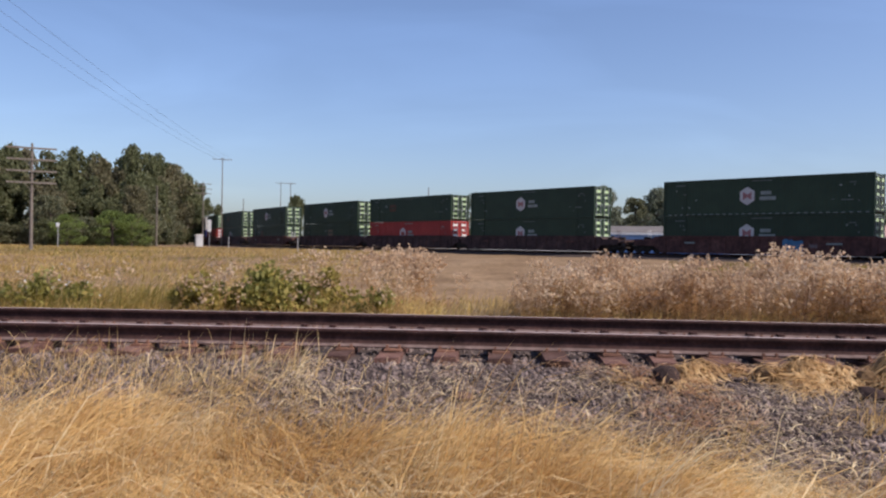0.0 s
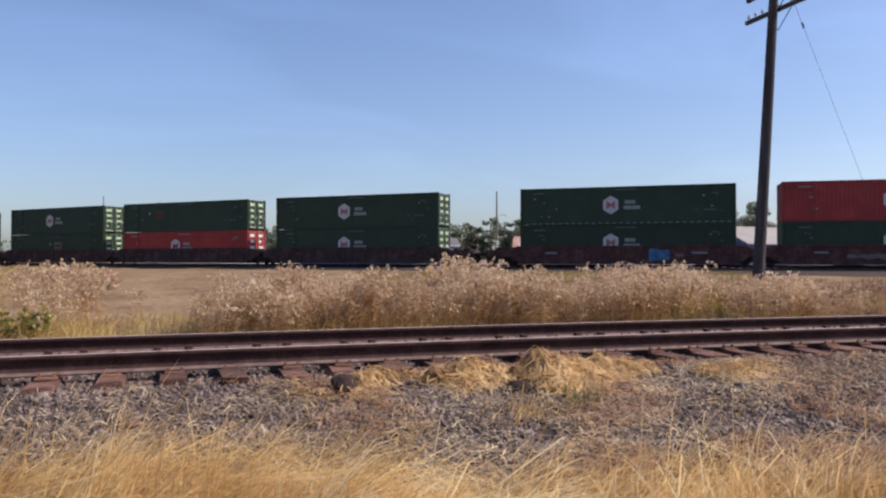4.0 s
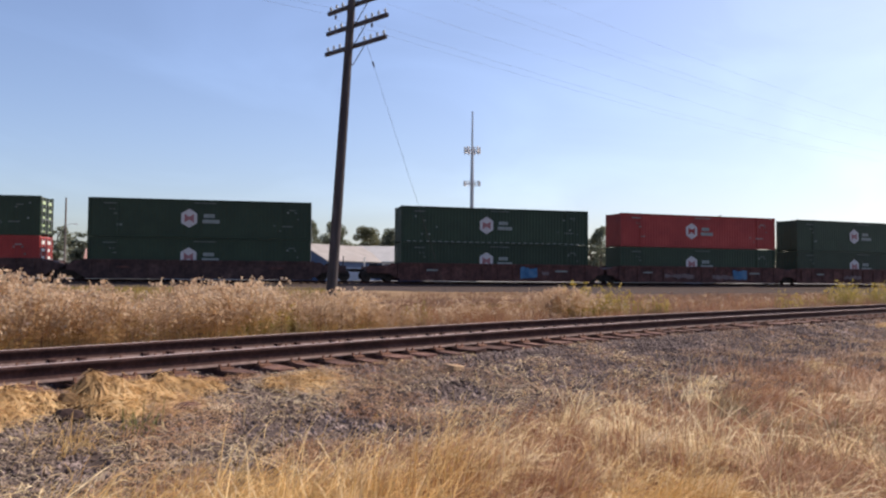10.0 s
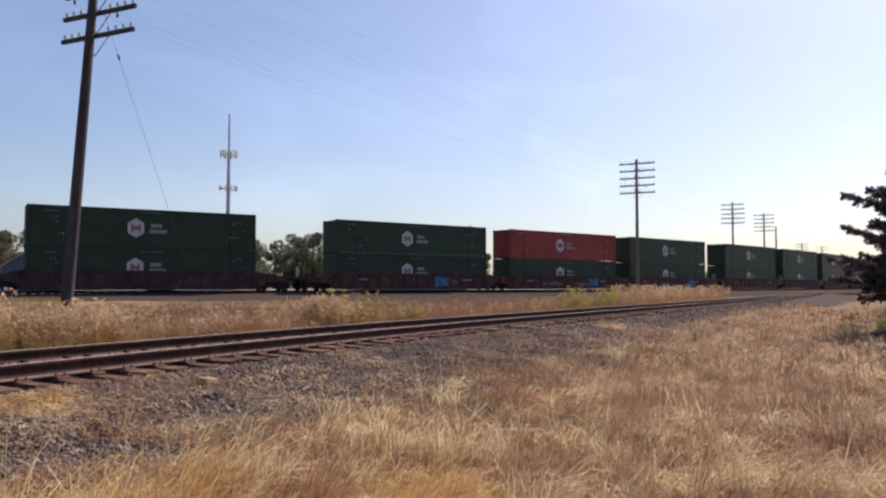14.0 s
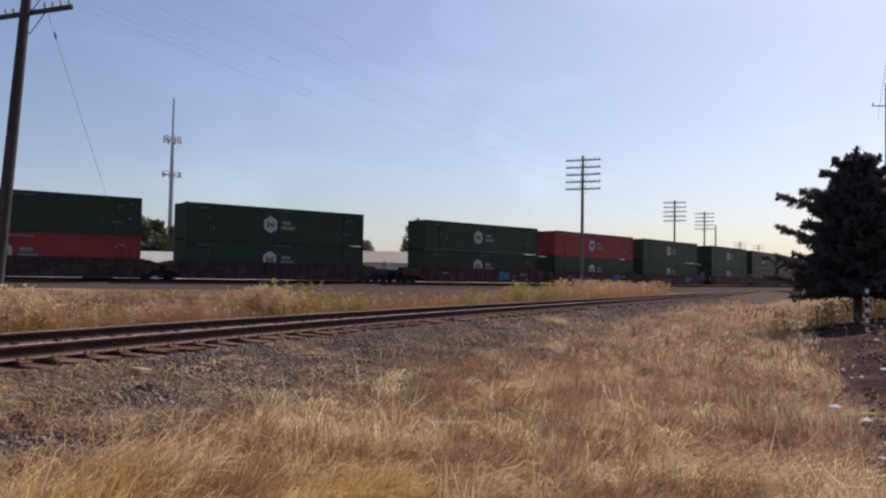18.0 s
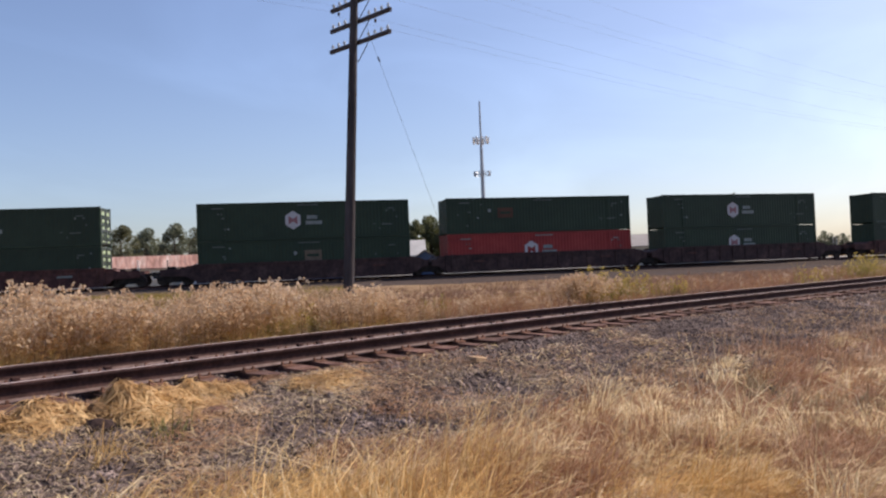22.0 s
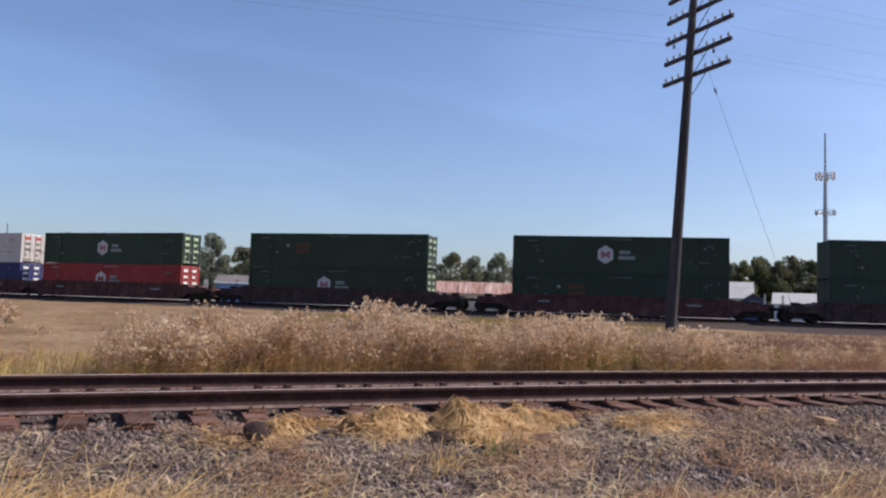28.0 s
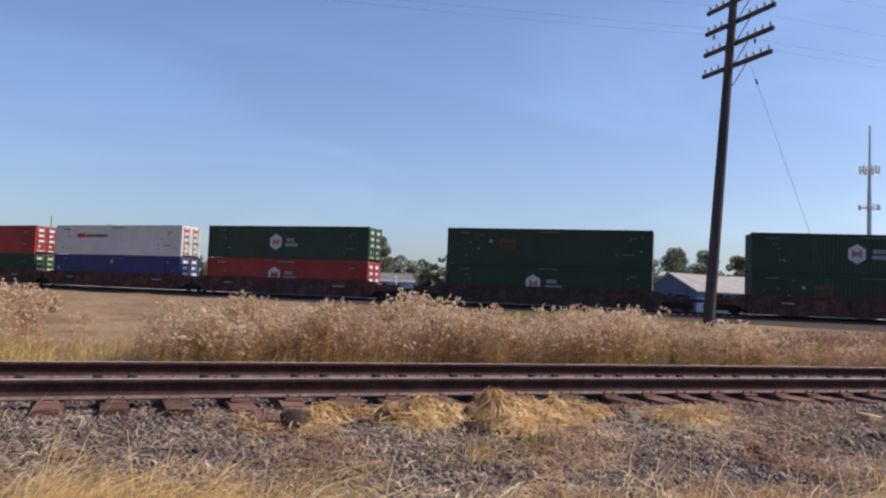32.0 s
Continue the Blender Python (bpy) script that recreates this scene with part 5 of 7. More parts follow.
# far woods
rng = np.random.default_rng(5)
az = np.radians(rng.uniform(-150, 150, 260))
dd = rng.uniform(380, 520, 260)
fc = np.stack([dd * np.sin(az), dd * np.cos(az), rng.uniform(1, 6.5, 260)], 1)
woods = new("far_woods", mesh_np("far_woods", *leaf_cloud(rng, fc, rng.uniform(5, 10, 260), 26000, 1.3), M_CROWNB))
tagged(woods, "low hazy woods along the horizon", "woods", kind="stuff")

# signal cabinet and pale posts where the main line leaves the wood
x, y = bearing(17.75, 128)
cab = thing("signal_cabinet", pose(x, y, 0.75, 0, 0, 25), "small pale grey signal cabinet beside the main line", "cabinet")
bm = bmesh.new()
bm_box(bm, -0.55, 0.55, -0.5, 0.5, -0.3, 1.75)
part("body", bm, M_WALLPALE, cab, bevel=0.03)
bm = bmesh.new()
bm_prism(bm, [(-0.65, 1.75), (0.65, 1.75), (0.65, 1.83), (0, 1.95), (-0.65, 1.83)], -0.6, 0.6)
part("roof", bm, M_WHITE, cab)
bm = bmesh.new()
bm_box(bm, -0.42, 0.42, -0.535, -0.505, 0.1, 1.6)
part("door", bm, M_WALLPALE, cab)
x, y = bearing(17.05, 131)
sg = thing("signal_post", pose(x, y, 0.75), "short post carrying a white signal board", "signal")
bm = bmesh.new()
bm_tube(bm, (0, 0, -0.4), (0, 0, 4.4), 0.07, 0.06, 8)
part("shaft", bm, M_STEEL, sg)
bm = bmesh.new()
bm_box(bm, -0.3, 0.3, -0.16, -0.08, 2.4, 4.3)
part("board", bm, M_WHITE, sg, bevel=0.02)
for az, d, h in ((15.75, 96, 1.5), (10.9, 74, 1.3), (26.75, 92, 2.6)):
    x, y = bearing(az, d)
    wp = thing("white_post", pose(x, y, 0.7), "slender white post standing in the dry field", "post")
    bm = bmesh.new()
    bm_tube(bm, (0, 0, -0.3), (0, 0, h), 0.045, 0.04, 8)
    part("stake", bm, M_ROOFWHITE, wp)
    if h > 2:
        bm = bmesh.new()
        bm_box(bm, -0.18, 0.18, -0.1, -0.06, h - 0.45, h)
        part("sign_plate", bm, M_WHITE, wp)

# ---- dark conifer beside the road ----
fir = thing("conifer", pose(23.4, -5.35, 0.48), "dense dark conifer with uneven drooping boughs", "tree")
bm = bmesh.new()
bm_tube(bm, (0, 0, -0.3), (0, 0, 2.4), 0.13, 0.09, 9)
bm_tube(bm, (0, 0, 2.4), (0.05, 0, 4.75), 0.1, 0.012, 8)
part("trunk", bm, M_BARK, fir)
rng = np.random.default_rng(21)
pieces = []
bm = bmesh.new()


def needle_run(a, b, n, width, ln0, ln1):
    """Needle sprays along a twig, pointing outwards."""
    t = rng.uniform(0.0, 1.0, n)[:, None]
    p = a + (b - a) * t + rng.normal(0, width, (n, 3)) * (1.1 - t)
    d = (b - a) / np.linalg.norm(b - a) + rng.normal(0, 0.5, (n, 3))
    d /= np.linalg.norm(d, axis=1)[:, None]
    sd = np.cross(d, rng.normal(0, 1, (n, 3)))
    sd /= np.linalg.norm(sd, axis=1)[:, None]
    ln = rng.uniform(ln0, ln1, n)[:, None]
    V = np.stack([p, p + d * ln * 0.5 + sd * 0.022, p + d * ln, p + d * ln * 0.5 - sd * 0.022], 1).reshape(-1, 3)
    pieces.append((V, np.arange(4 * n), np.full(n, 4)))


def bough(root, a, reach, rise, curl, thick):
    """An upswept bough, dense with needles and pointed at its end."""
    out = np.array([math.cos(a), math.sin(a), 0])
    side = np.array([-math.sin(a), math.cos(a), 0])
    at = lambda t: np.array([0, 0, root]) + out * reach * t + np.array([0, 0, reach * (rise * t + curl * t * t)])
    for t0, t1 in ((0, 0.35), (0.35, 0.7), (0.7, 1.0)):
        bm_tube(bm, at(t0), at(t1), 0.024 - 0.014 * t0, 0.024 - 0.016 * t1, 4, False)
        needle_run(at(t0), at(t1), int((40 + 60 * reach) * thick), 0.07 * (1.15 - t1) + 0.015, 0.08, 0.17)
    for t in np.arange(0.15, 0.97, 0.1):
        for sg in (-1, 1):
            ln = (0.12 + 0.42 * (1 - t)) * rng.uniform(0.7, 1.2) * min(1, reach * 0.7)
            e = at(t) + (out * 0.8 + side * sg * 0.6) * ln + np.array([0, 0, rng.uniform(-0.12, 0.1)])
            needle_run(at(t), e, int((18 + 60 * ln) * thick), 0.035, 0.08, 0.15)


# the crown's long boughs: reach and height of the tip, towards the road or towards the rails
SIDE = math.atan2(-0.974, -0.22)
for tip, reach, sg in ((3.63, 1.98, 1), (3.72, 1.35, 1), (4.25, 0.85, 1), (2.72, 2.0, 1), (1.9, 2.4, 1), (1.3, 2.35, 1), (4.1, 1.03, 0), (3.7, 1.44, 0), (3.13, 1.8, 0), (2.78, 1.95, 0), (2.1, 1.74, 0), (1.35, 2.05, 0), (4.55, 0.5, 0)):
    for da in (0, rng.uniform(0.5, 0.8), -rng.uniform(0.5, 0.8)):
        r = reach * (1 if da == 0 else rng.uniform(0.7, 0.95))
        k = 0.3 if tip > 1.5 else 0.12
        bough(max(0.8, tip - k * reach) + (0 if da == 0 else rng.normal(0, 0.14)), SIDE + math.pi * sg + da, r, k * 0.55, k * 0.45, 1.2)
for i in range(16):
    bough(1.05 + rng.normal(0, 0.08), i * 0.4 + rng.normal(0, 0.1), rng.uniform(1.3, 2.05), rng.uniform(-0.14, 0.02), 0.05, 1.0)
for i in range(150):
    f = i / 149
    bough(0.85 + 3.3 * f, i * 2.4, (1.45 * (1 - f) ** 0.55 + 0.16) * rng.uniform(0.75, 1.12), rng.uniform(-0.1, 0.3) + 0.3 * f, 0.1, 0.8)
needle_run(np.array([0, 0, 0.9]), np.array([0.05, 0, 4.1]), 2500, 0.2, 0.1, 0.2)
needle_run(np.array([0, 0, 4.0]), np.array([0.05, 0, 4.84]), 420, 0.06, 0.08, 0.16)
for i in range(9):
    bough(3.98 + 0.06 * i, i * 2.4, 0.42 - 0.03 * i, 0.75, 0.25, 1.1)
tagged(part("bough_wood", bm, M_BARK, fir, "bare brown bough wood"), kind="stuff")
part("needles", mesh_np("needles", *join_np(pieces), M_NEEDLE), None, fir)

# ---- road side at the right ----
bm = bmesh.new()
xs = np.linspace(34, 220, 60)
for a, b in zip(xs, xs[1:]):
    bm.faces.new([bm.verts.new((p, q - 0.23 * (p - 34), float(ground_z(p, q - 0.23 * (p - 34))) + 0.06)) for p, q in ((a, -9.5), (a, -15.5), (b, -15.5), (b, -9.5))])
bmesh.ops.remove_doubles(bm, verts=bm.verts[:], dist=0.01)
bmesh.ops.recalc_face_normals(bm, faces=bm.faces[:])
road = new("road", mesh_of(bm, "road", M_ASPHALT))
tagged(road, "pale worn road beyond the conifer", "road", kind="structure")
big = thing("utility_pole", pose(28.34, -9.98, 0.95, 0, -0.3, 0), "thick brown wooden utility pole with a conduit on its side", "utility pole")
bm = bmesh.new()
bm_tube(bm, (0, 0, -0.5), (0, 0, 15), 0.235, 0.185, 16)
part("shaft", bm, M_POLE, big)
bm = bmesh.new()
bm_tube(bm, (0.1, 0.36, -0.2), (0.1, 0.33, 10.4), 0.05, 0.05, 8)
part("conduit", bm, M_STEEL, big)
bm = bmesh.new()
bm_tube(bm, (0.1, 0.33, 10.35), (0.1, 0.38, 10.75), 0.06, 0.07, 8)
bm_tube(bm, (0.1, 0.38, 10.75), (0.06, 0.62, 10.82), 0.08, 0.06, 8)
part("weatherhead", bm, M_STEEL, big, "bent conduit head")
for z in (4.2, 7.5):
    bm = bmesh.new()
    bm_box(bm, 0.02, 0.16, 0.1, 0.4, z, z + 0.06)
    part("conduit_strap", bm, M_STEEL, big)
for z, ln in ((9.0, 0.28), (9.8, 0.3), (8.3, 0.24), (10.6, 0.34)):
    bm = bmesh.new()
    bm_tube(bm, (0, -0.1, z), (-0.03, -0.15 - ln, z + 0.05), 0.035, 0.03, 6)
    bm_tube(bm, (-0.03, -0.15 - ln, z), (-0.03, -0.15 - ln, z + 0.16), 0.06, 0.05, 8)
    part("insulator_bracket", bm, M_POLE, big)
x, y = bearing(-104.4, 70)
tall = thing("power_pole", pose(x, y, 1.0), "slender grey power pole with staggered arms beside the road", "utility pole")
bm = bmesh.new()
bm_tube(bm, (0, 0, -0.5), (0, 0, 16.6), 0.24, 0.13, 12)
part("shaft", bm, M_GREYPOLE, tall)
for z, sgn in ((14.8, -1), (13.6, 1), (10.9, 1)):
    bm = bmesh.new()
    u = Vector((math.cos(radians(-104.4)), math.sin(radians(-104.4)), 0)) * sgn
    bm_tube(bm, (0, 0, z), (u.x * 1.05, u.y * 1.05, z + 0.1), 0.05, 0.04, 6)
    bm_tube(bm, (u.x * 1.0, u.y * 1.0, z + 0.1), (u.x * 1.0, u.y * 1.0, z + 0.35), 0.06, 0.05, 6)
    part("arm", bm, M_STEEL, tall)
x2, y2 = bearing(-105.0, 64)
lamp = thing("street_lamp", pose(x2, y2, 1.0), "slim street lamp with a long curved arm", "street lamp")
bm = bmesh.new()
bm_tube(bm, (0, 0, -0.3), (0, 0, 8.6), 0.09, 0.06, 8)
part("post", bm, M_STEEL, lamp)
bm = bmesh.new()
bm_tube(bm, (0, 0, 8.6), (0.1, -1.0, 9.2), 0.05, 0.04, 6)
bm_tube(bm, (0.1, -1.0, 9.2), (0.1, -2.1, 9.35), 0.04, 0.03, 6)
part("arm", bm, M_STEEL, lamp)
bm = bmesh.new()
bm_box(bm, -0.02, 0.22, -2.8, -2.0, 9.28, 9.44)
part("head", bm, M_STEEL, lamp, bevel=0.03)
ROAD_WIRES = []
for a, b in (((68.1, -16.8, 14.7), (12.8, -4.1, 10.0)), ((68.0, -17.4, 16.8), (12.5, -5.1, 9.0)), ((67.5, -18.9, 15.5), (12.3, -5.7, 9.3)), ((67.5, -19.0, 11.7), (12.3, -5.7, 7.6)), ((67.4, -19.5, 12.6), (12.1, -6.3, 8.7))):
    a, b = Vector(a), Vector(b)
    ROAD_WIRES.append((a, a.lerp(b, 1.5)))
ROAD_WIRES += [((28.37, -10.2, 10.04), (19.5, -8.1, 7.7)), ((28.38, -10.19, 9.21), (19.5, -8.1, 7.9))]
wire_run("power_wire", ROAD_WIRES, 0.0, "power wire along the road", 0.012)
# marker post with reflective bands
post = thing("marker_post", pose(19.6, -4.7, 0.38), "thin striped marker post beside the conifer", "marker post")
bm = bmesh.new()
bm_tube(bm, (0, 0, -0.2), (0, 0, 1.16), 0.035, 0.035, 8)
part("stake", bm, M_TRUCK, post)
for k in range(5):
    bm = bmesh.new()
    bm_tube(bm, (0, 0, 0.13 + k * 0.22), (0, 0, 0.23 + k * 0.22), 0.039, 0.039, 8)
    part("band", bm, M_LITTER, post)
# parked vehicles behind the scrub
x, y = bearing(-111.2, 80)
van = thing("camper_van", pose(x, y, 1.15, 0, 0, 20), "white camper parked beyond the road", "camper")
bm = bmesh.new()
bm_box(bm, -3.2, 3.2, -1.1, 1.1, 0.5, 3.0)
part("body", bm, M_WHITE, van, bevel=0.12)
for sx in (-1.9, 0.2, 1.9):
    bm = bmesh.new()
    bm_box(bm, sx - 0.5, sx + 0.5, -1.115, -1.09, 1.7, 2.3)
    part("window", bm, M_PANE, van)
for sx in (-2.0, 2.0):
    for sy in (-0.95, 0.95):
        bm = bmesh.new()
        bm_tube(bm, (sx, sy - 0.12, 0.36), (sx, sy + 0.12, 0.36), 0.38, 0.38, 14)
        part("wheel", bm, M_RUBBER, van)
x, y = bearing(-108.6, 48)
sedan = thing("car", pose(x, y, 1.17, 0, 0, 160), "dark car parked on the pale road", "car")
bm = bmesh.new()
bm_prism(bm, [(-2.1, 0.3), (2.1, 0.3), (2.15, 0.75), (1.2, 0.9), (0.6, 1.38), (-1.0, 1.4), (-1.7, 0.95), (-2.15, 0.85)], -0.85, 0.85)
part("body", bm, M_CARPAINT, sedan, bevel=0.04)
for sx in (-1.3, 1.3):
    for sy in (-0.78, 0.78):
        bm = bmesh.new()
        bm_tube(bm, (sx, sy - 0.1, 0.32), (sx, sy + 0.1, 0.32), 0.32, 0.32, 14)
        part("wheel", bm, M_RUBBER, sedan)


# ---- bare dark dirt around the conifer ----
def dirt_edge(x):
    return np.interp(x, [3.6, 5.8, 7.2, 9, 11, 14, 18, 24, 34], [-1.4, -1.7, -1.9, -2.15, -2.5, -2.75, -3.25, -4.05, -5.9])


dx_, dy_ = np.meshgrid(np.linspace(1.6, 34, 66), np.linspace(-16, 1.2, 44))
edge_w = np.array([noise.noise((x * 0.35, y * 0.35, 9)) * 1.6 for x, y in zip(dx_.ravel(), dy_.ravel())]).reshape(dx_.shape)
dirt_line = lambda x: dirt_edge(x) + 0.5
hz = np.array([noise.noise((x * 0.7, y * 0.7, 2)) * 0.09 + noise.noise((x * 2.2, y * 2.2, 4)) * 0.04 for x, y in zip(dx_.ravel(), dy_.ravel())]).reshape(dx_.shape)
dz_ = ground_z(dx_, dy_) + 0.10 + hz - 0.5 * smooth((dy_ - dirt_line(dx_) - edge_w * 0.3 + 0.6) / 1.2) - 0.5 * smooth((2.9 - dx_ + edge_w * 0.5) / 1.2) - 0.5 * (dx_ > 32)
r, c_ = dx_.shape
ii = np.arange(r * c_).reshape(r, c_)
dq = np.stack([ii[:-1, :-1], ii[:-1, 1:], ii[1:, 1:], ii[1:, :-1]], -1).reshape(-1, 4)
dirt = new("bare_dirt", mesh_np("bare_dirt", np.stack([dx_, dy_, dz_], -1).reshape(-1, 3), dq.ravel(), np.full(len(dq), 4), M_DIRT, True))
tagged(dirt, "dark bare dirt strewn with litter under the conifer", "ground", kind="structure")


# ---- ballast stones ----
def stones(rng, pos, size):
    corner = np.array([(x, y, z) for z in (-1, 1) for x, y in ((-1, -1), (1, -1), (1, 1), (-1, 1))]) * 0.72
    quad = np.array([3, 2, 1, 0, 4, 5, 6, 7, 0, 1, 5, 4, 1, 2, 6, 5, 2, 3, 7, 6, 3, 0, 4, 7])
    n = len(pos)
    shape = corner[None] * rng.uniform(0.45, 1.35, (n, 8, 3)) * rng.uniform([0.8, 0.65, 0.45], [1.5, 1.1, 0.9], (n, 3))[:, None]
    q = rng.normal(0, 1, (n, 4))
    q /= np.linalg.norm(q, axis=1)[:, None]
    w, x, y, z = q.T
    R = np.stack([1 - 2 * (y * y + z * z), 2 * (x * y - z * w), 2 * (x * z + y * w), 2 * (x * y + z * w), 1 - 2 * (x * x + z * z), 2 * (y * z - x * w), 2 * (x * z - y * w), 2 * (y * z + x * w), 1 - 2 * (x * x + y * y)], 1).reshape(n, 3, 3)
    V = np.einsum("nij,nkj->nki", R, shape) * size[:, None, None] + pos[:, None]
    return V.reshape(-1, 3), (np.arange(n)[:, None] * 8 + quad).ravel(), np.full(n * 6, 4)


PO, PZ = np.array([p[0] for p in bed_profile]), np.array([p[1] for p in bed_profile])


def on_bed(x, o):
    """A place on the ballast at x along the track, o across it."""
    h = np.arctan((near_y(x + 0.05) - near_y(x - 0.05)) / 0.1)
    return np.stack([x - np.sin(h) * o, near_y(x) + np.cos(h) * o, np.interp(o, PO, PZ)], 1)


rng = np.random.default_rng(2)
n = 84000
x = -7 + 28 * rng.uniform(0, 1, n) ** 1.1
o = -5.9 + 4.7 * rng.uniform(0, 1, n) ** 0.85
near_stones = on_bed(x, o)
near_stones[:, 2] += rng.uniform(-0.014, 0.012, n)
size_a = rng.uniform(0.0105, 0.0255, n) * (1 + 0.6 * (rng.uniform(0, 1, n) > 0.93))
n2 = 9000
x2 = 20 + 45 * rng.uniform(0, 1, n2) ** 1.4
more = on_bed(x2, rng.uniform(-5.0, -1.42, n2))
size_b = rng.uniform(0.03, 0.055, n2)
n3 = 10000
between = on_bed(rng.uniform(-6, 17, n3), rng.uniform(-1.35, 1.4, n3))
bed_stones = new("ballast_stones", mesh_np("ballast_stones", *stones(rng, np.concatenate([near_stones, more, between]), np.concatenate([size_a, size_b, rng.uniform(0.014, 0.03, n3)])), M_STONE))
tagged(bed_stones, "loose angular grey ballast stones", "ballast", kind="stuff")


# ---- grass ----
def scatter(rng, n, x0, x1, y0, y1):
    return rng.uniform(x0, x1, n), rng.uniform(y0, y1, n)


def polar(rng, n, d0, d1, a0, a1):
    d = np.sqrt(rng.uniform(d0 * d0, d1 * d1, n))
    a = np.radians(rng.uniform(a0, a1, n))
    return d * np.sin(-a), d * np.cos(a)


def clump_noise(x, y, f, k):
    return np.array([noise.noise((a * f, b * f, k)) for a, b in zip(x, y)])


WIND = math.radians(-22)


def tufts(rng, x, y, per, spread):
    """Turns scattered places into tufts of blades that share a lean."""
    n = max(1, len(x) // per)
    c = rng.integers(0, len(x), n)
    k = rng.integers(0, n, len(x))
    tx_, ty_ = x[c][k] + rng.normal(0, spread, len(x)), y[c][k] + rng.normal(0, spread, len(x))
    return tx_, ty_, k, n


def grass_field(name, rng, x, y, hmin, hmax, width, mat, label, lean=0.75, wind=0.9, z=None, per=0, spread=0.07, taper=False):
    if per:
        x, y, tuft, nt = tufts(rng, x, y, per, spread)
        turn, tall, bend = rng.normal(0, 0.5, nt)[tuft], rng.uniform(0.65, 1.35, nt)[tuft], rng.normal(0, 0.28, nt)[tuft]
    else:
        turn, tall, bend = 0, 1, 0
    cl = clump_noise(x, y, 0.55, 1)
    cl2 = clump_noise(x, y, 1.7, 5)
    n = len(x)
    height = rng.uniform(hmin, hmax, n) * (1 + 0.5 * cl + 0.3 * cl2) * tall
    if taper:
        height = height * np.interp(field_margin(x, y), [-0.3, 0.2, 1.5], [0.45, 0.62, 1.05])
    lean_dir = WIND + cl * 1.6 + turn + rng.normal(0, 0.34 if per else 1.0 / wind, n)
    le = np.clip(rng.normal(lean, 0.24, n) + 0.4 * cl2 + bend, 0.05, 1.5)
    zz = ground_z(x, y) if z is None else z
    base = np.stack([x, y, zz - 0.02], 1)
    ob = new(name, mesh_np(name, *blades(rng, base, np.maximum(height, 0.07), width * rng.uniform(0.6, 1.35, n), le, lean_dir, 0.75), mat))
    return tagged(ob, label, "grass", kind="stuff")


def field_margin(x, y):
    """How far inside the dry grass a place lies, measured from the ballast."""
    limit = np.interp(x, [-8, -4.8, -3.2, -2.4, -0.9, 0.3, 1.7, 3, 5, 7, 9, 13, 20, 28, 54], [-0.85, -0.9, -1.5, -2.1, -2.3, -2.5, -2.95, -3.35, -3.45, -3.3, -3.2, -3.2, -3.1, -3.2, -3.0])
    return limit - (y - near_y(x))


def keep_field(rng, x, y, soft=0.2, back=0.0):
    """The dry grass between the camera and the ballast, thinning at its edge and before the bare dirt."""
    w = clump_noise(x, y, 0.8, 11) * 0.32 + clump_noise(x, y, 3.1, 12) * 0.16 + rng.normal(0, soft * 0.5, len(x))
    ok = field_margin(x, y) > w + back * smooth((x + 1.0) / 2.0)
    ok &= ~((x > 3.6) & (y < dirt_edge(x) + w * 1.1))
    return ok


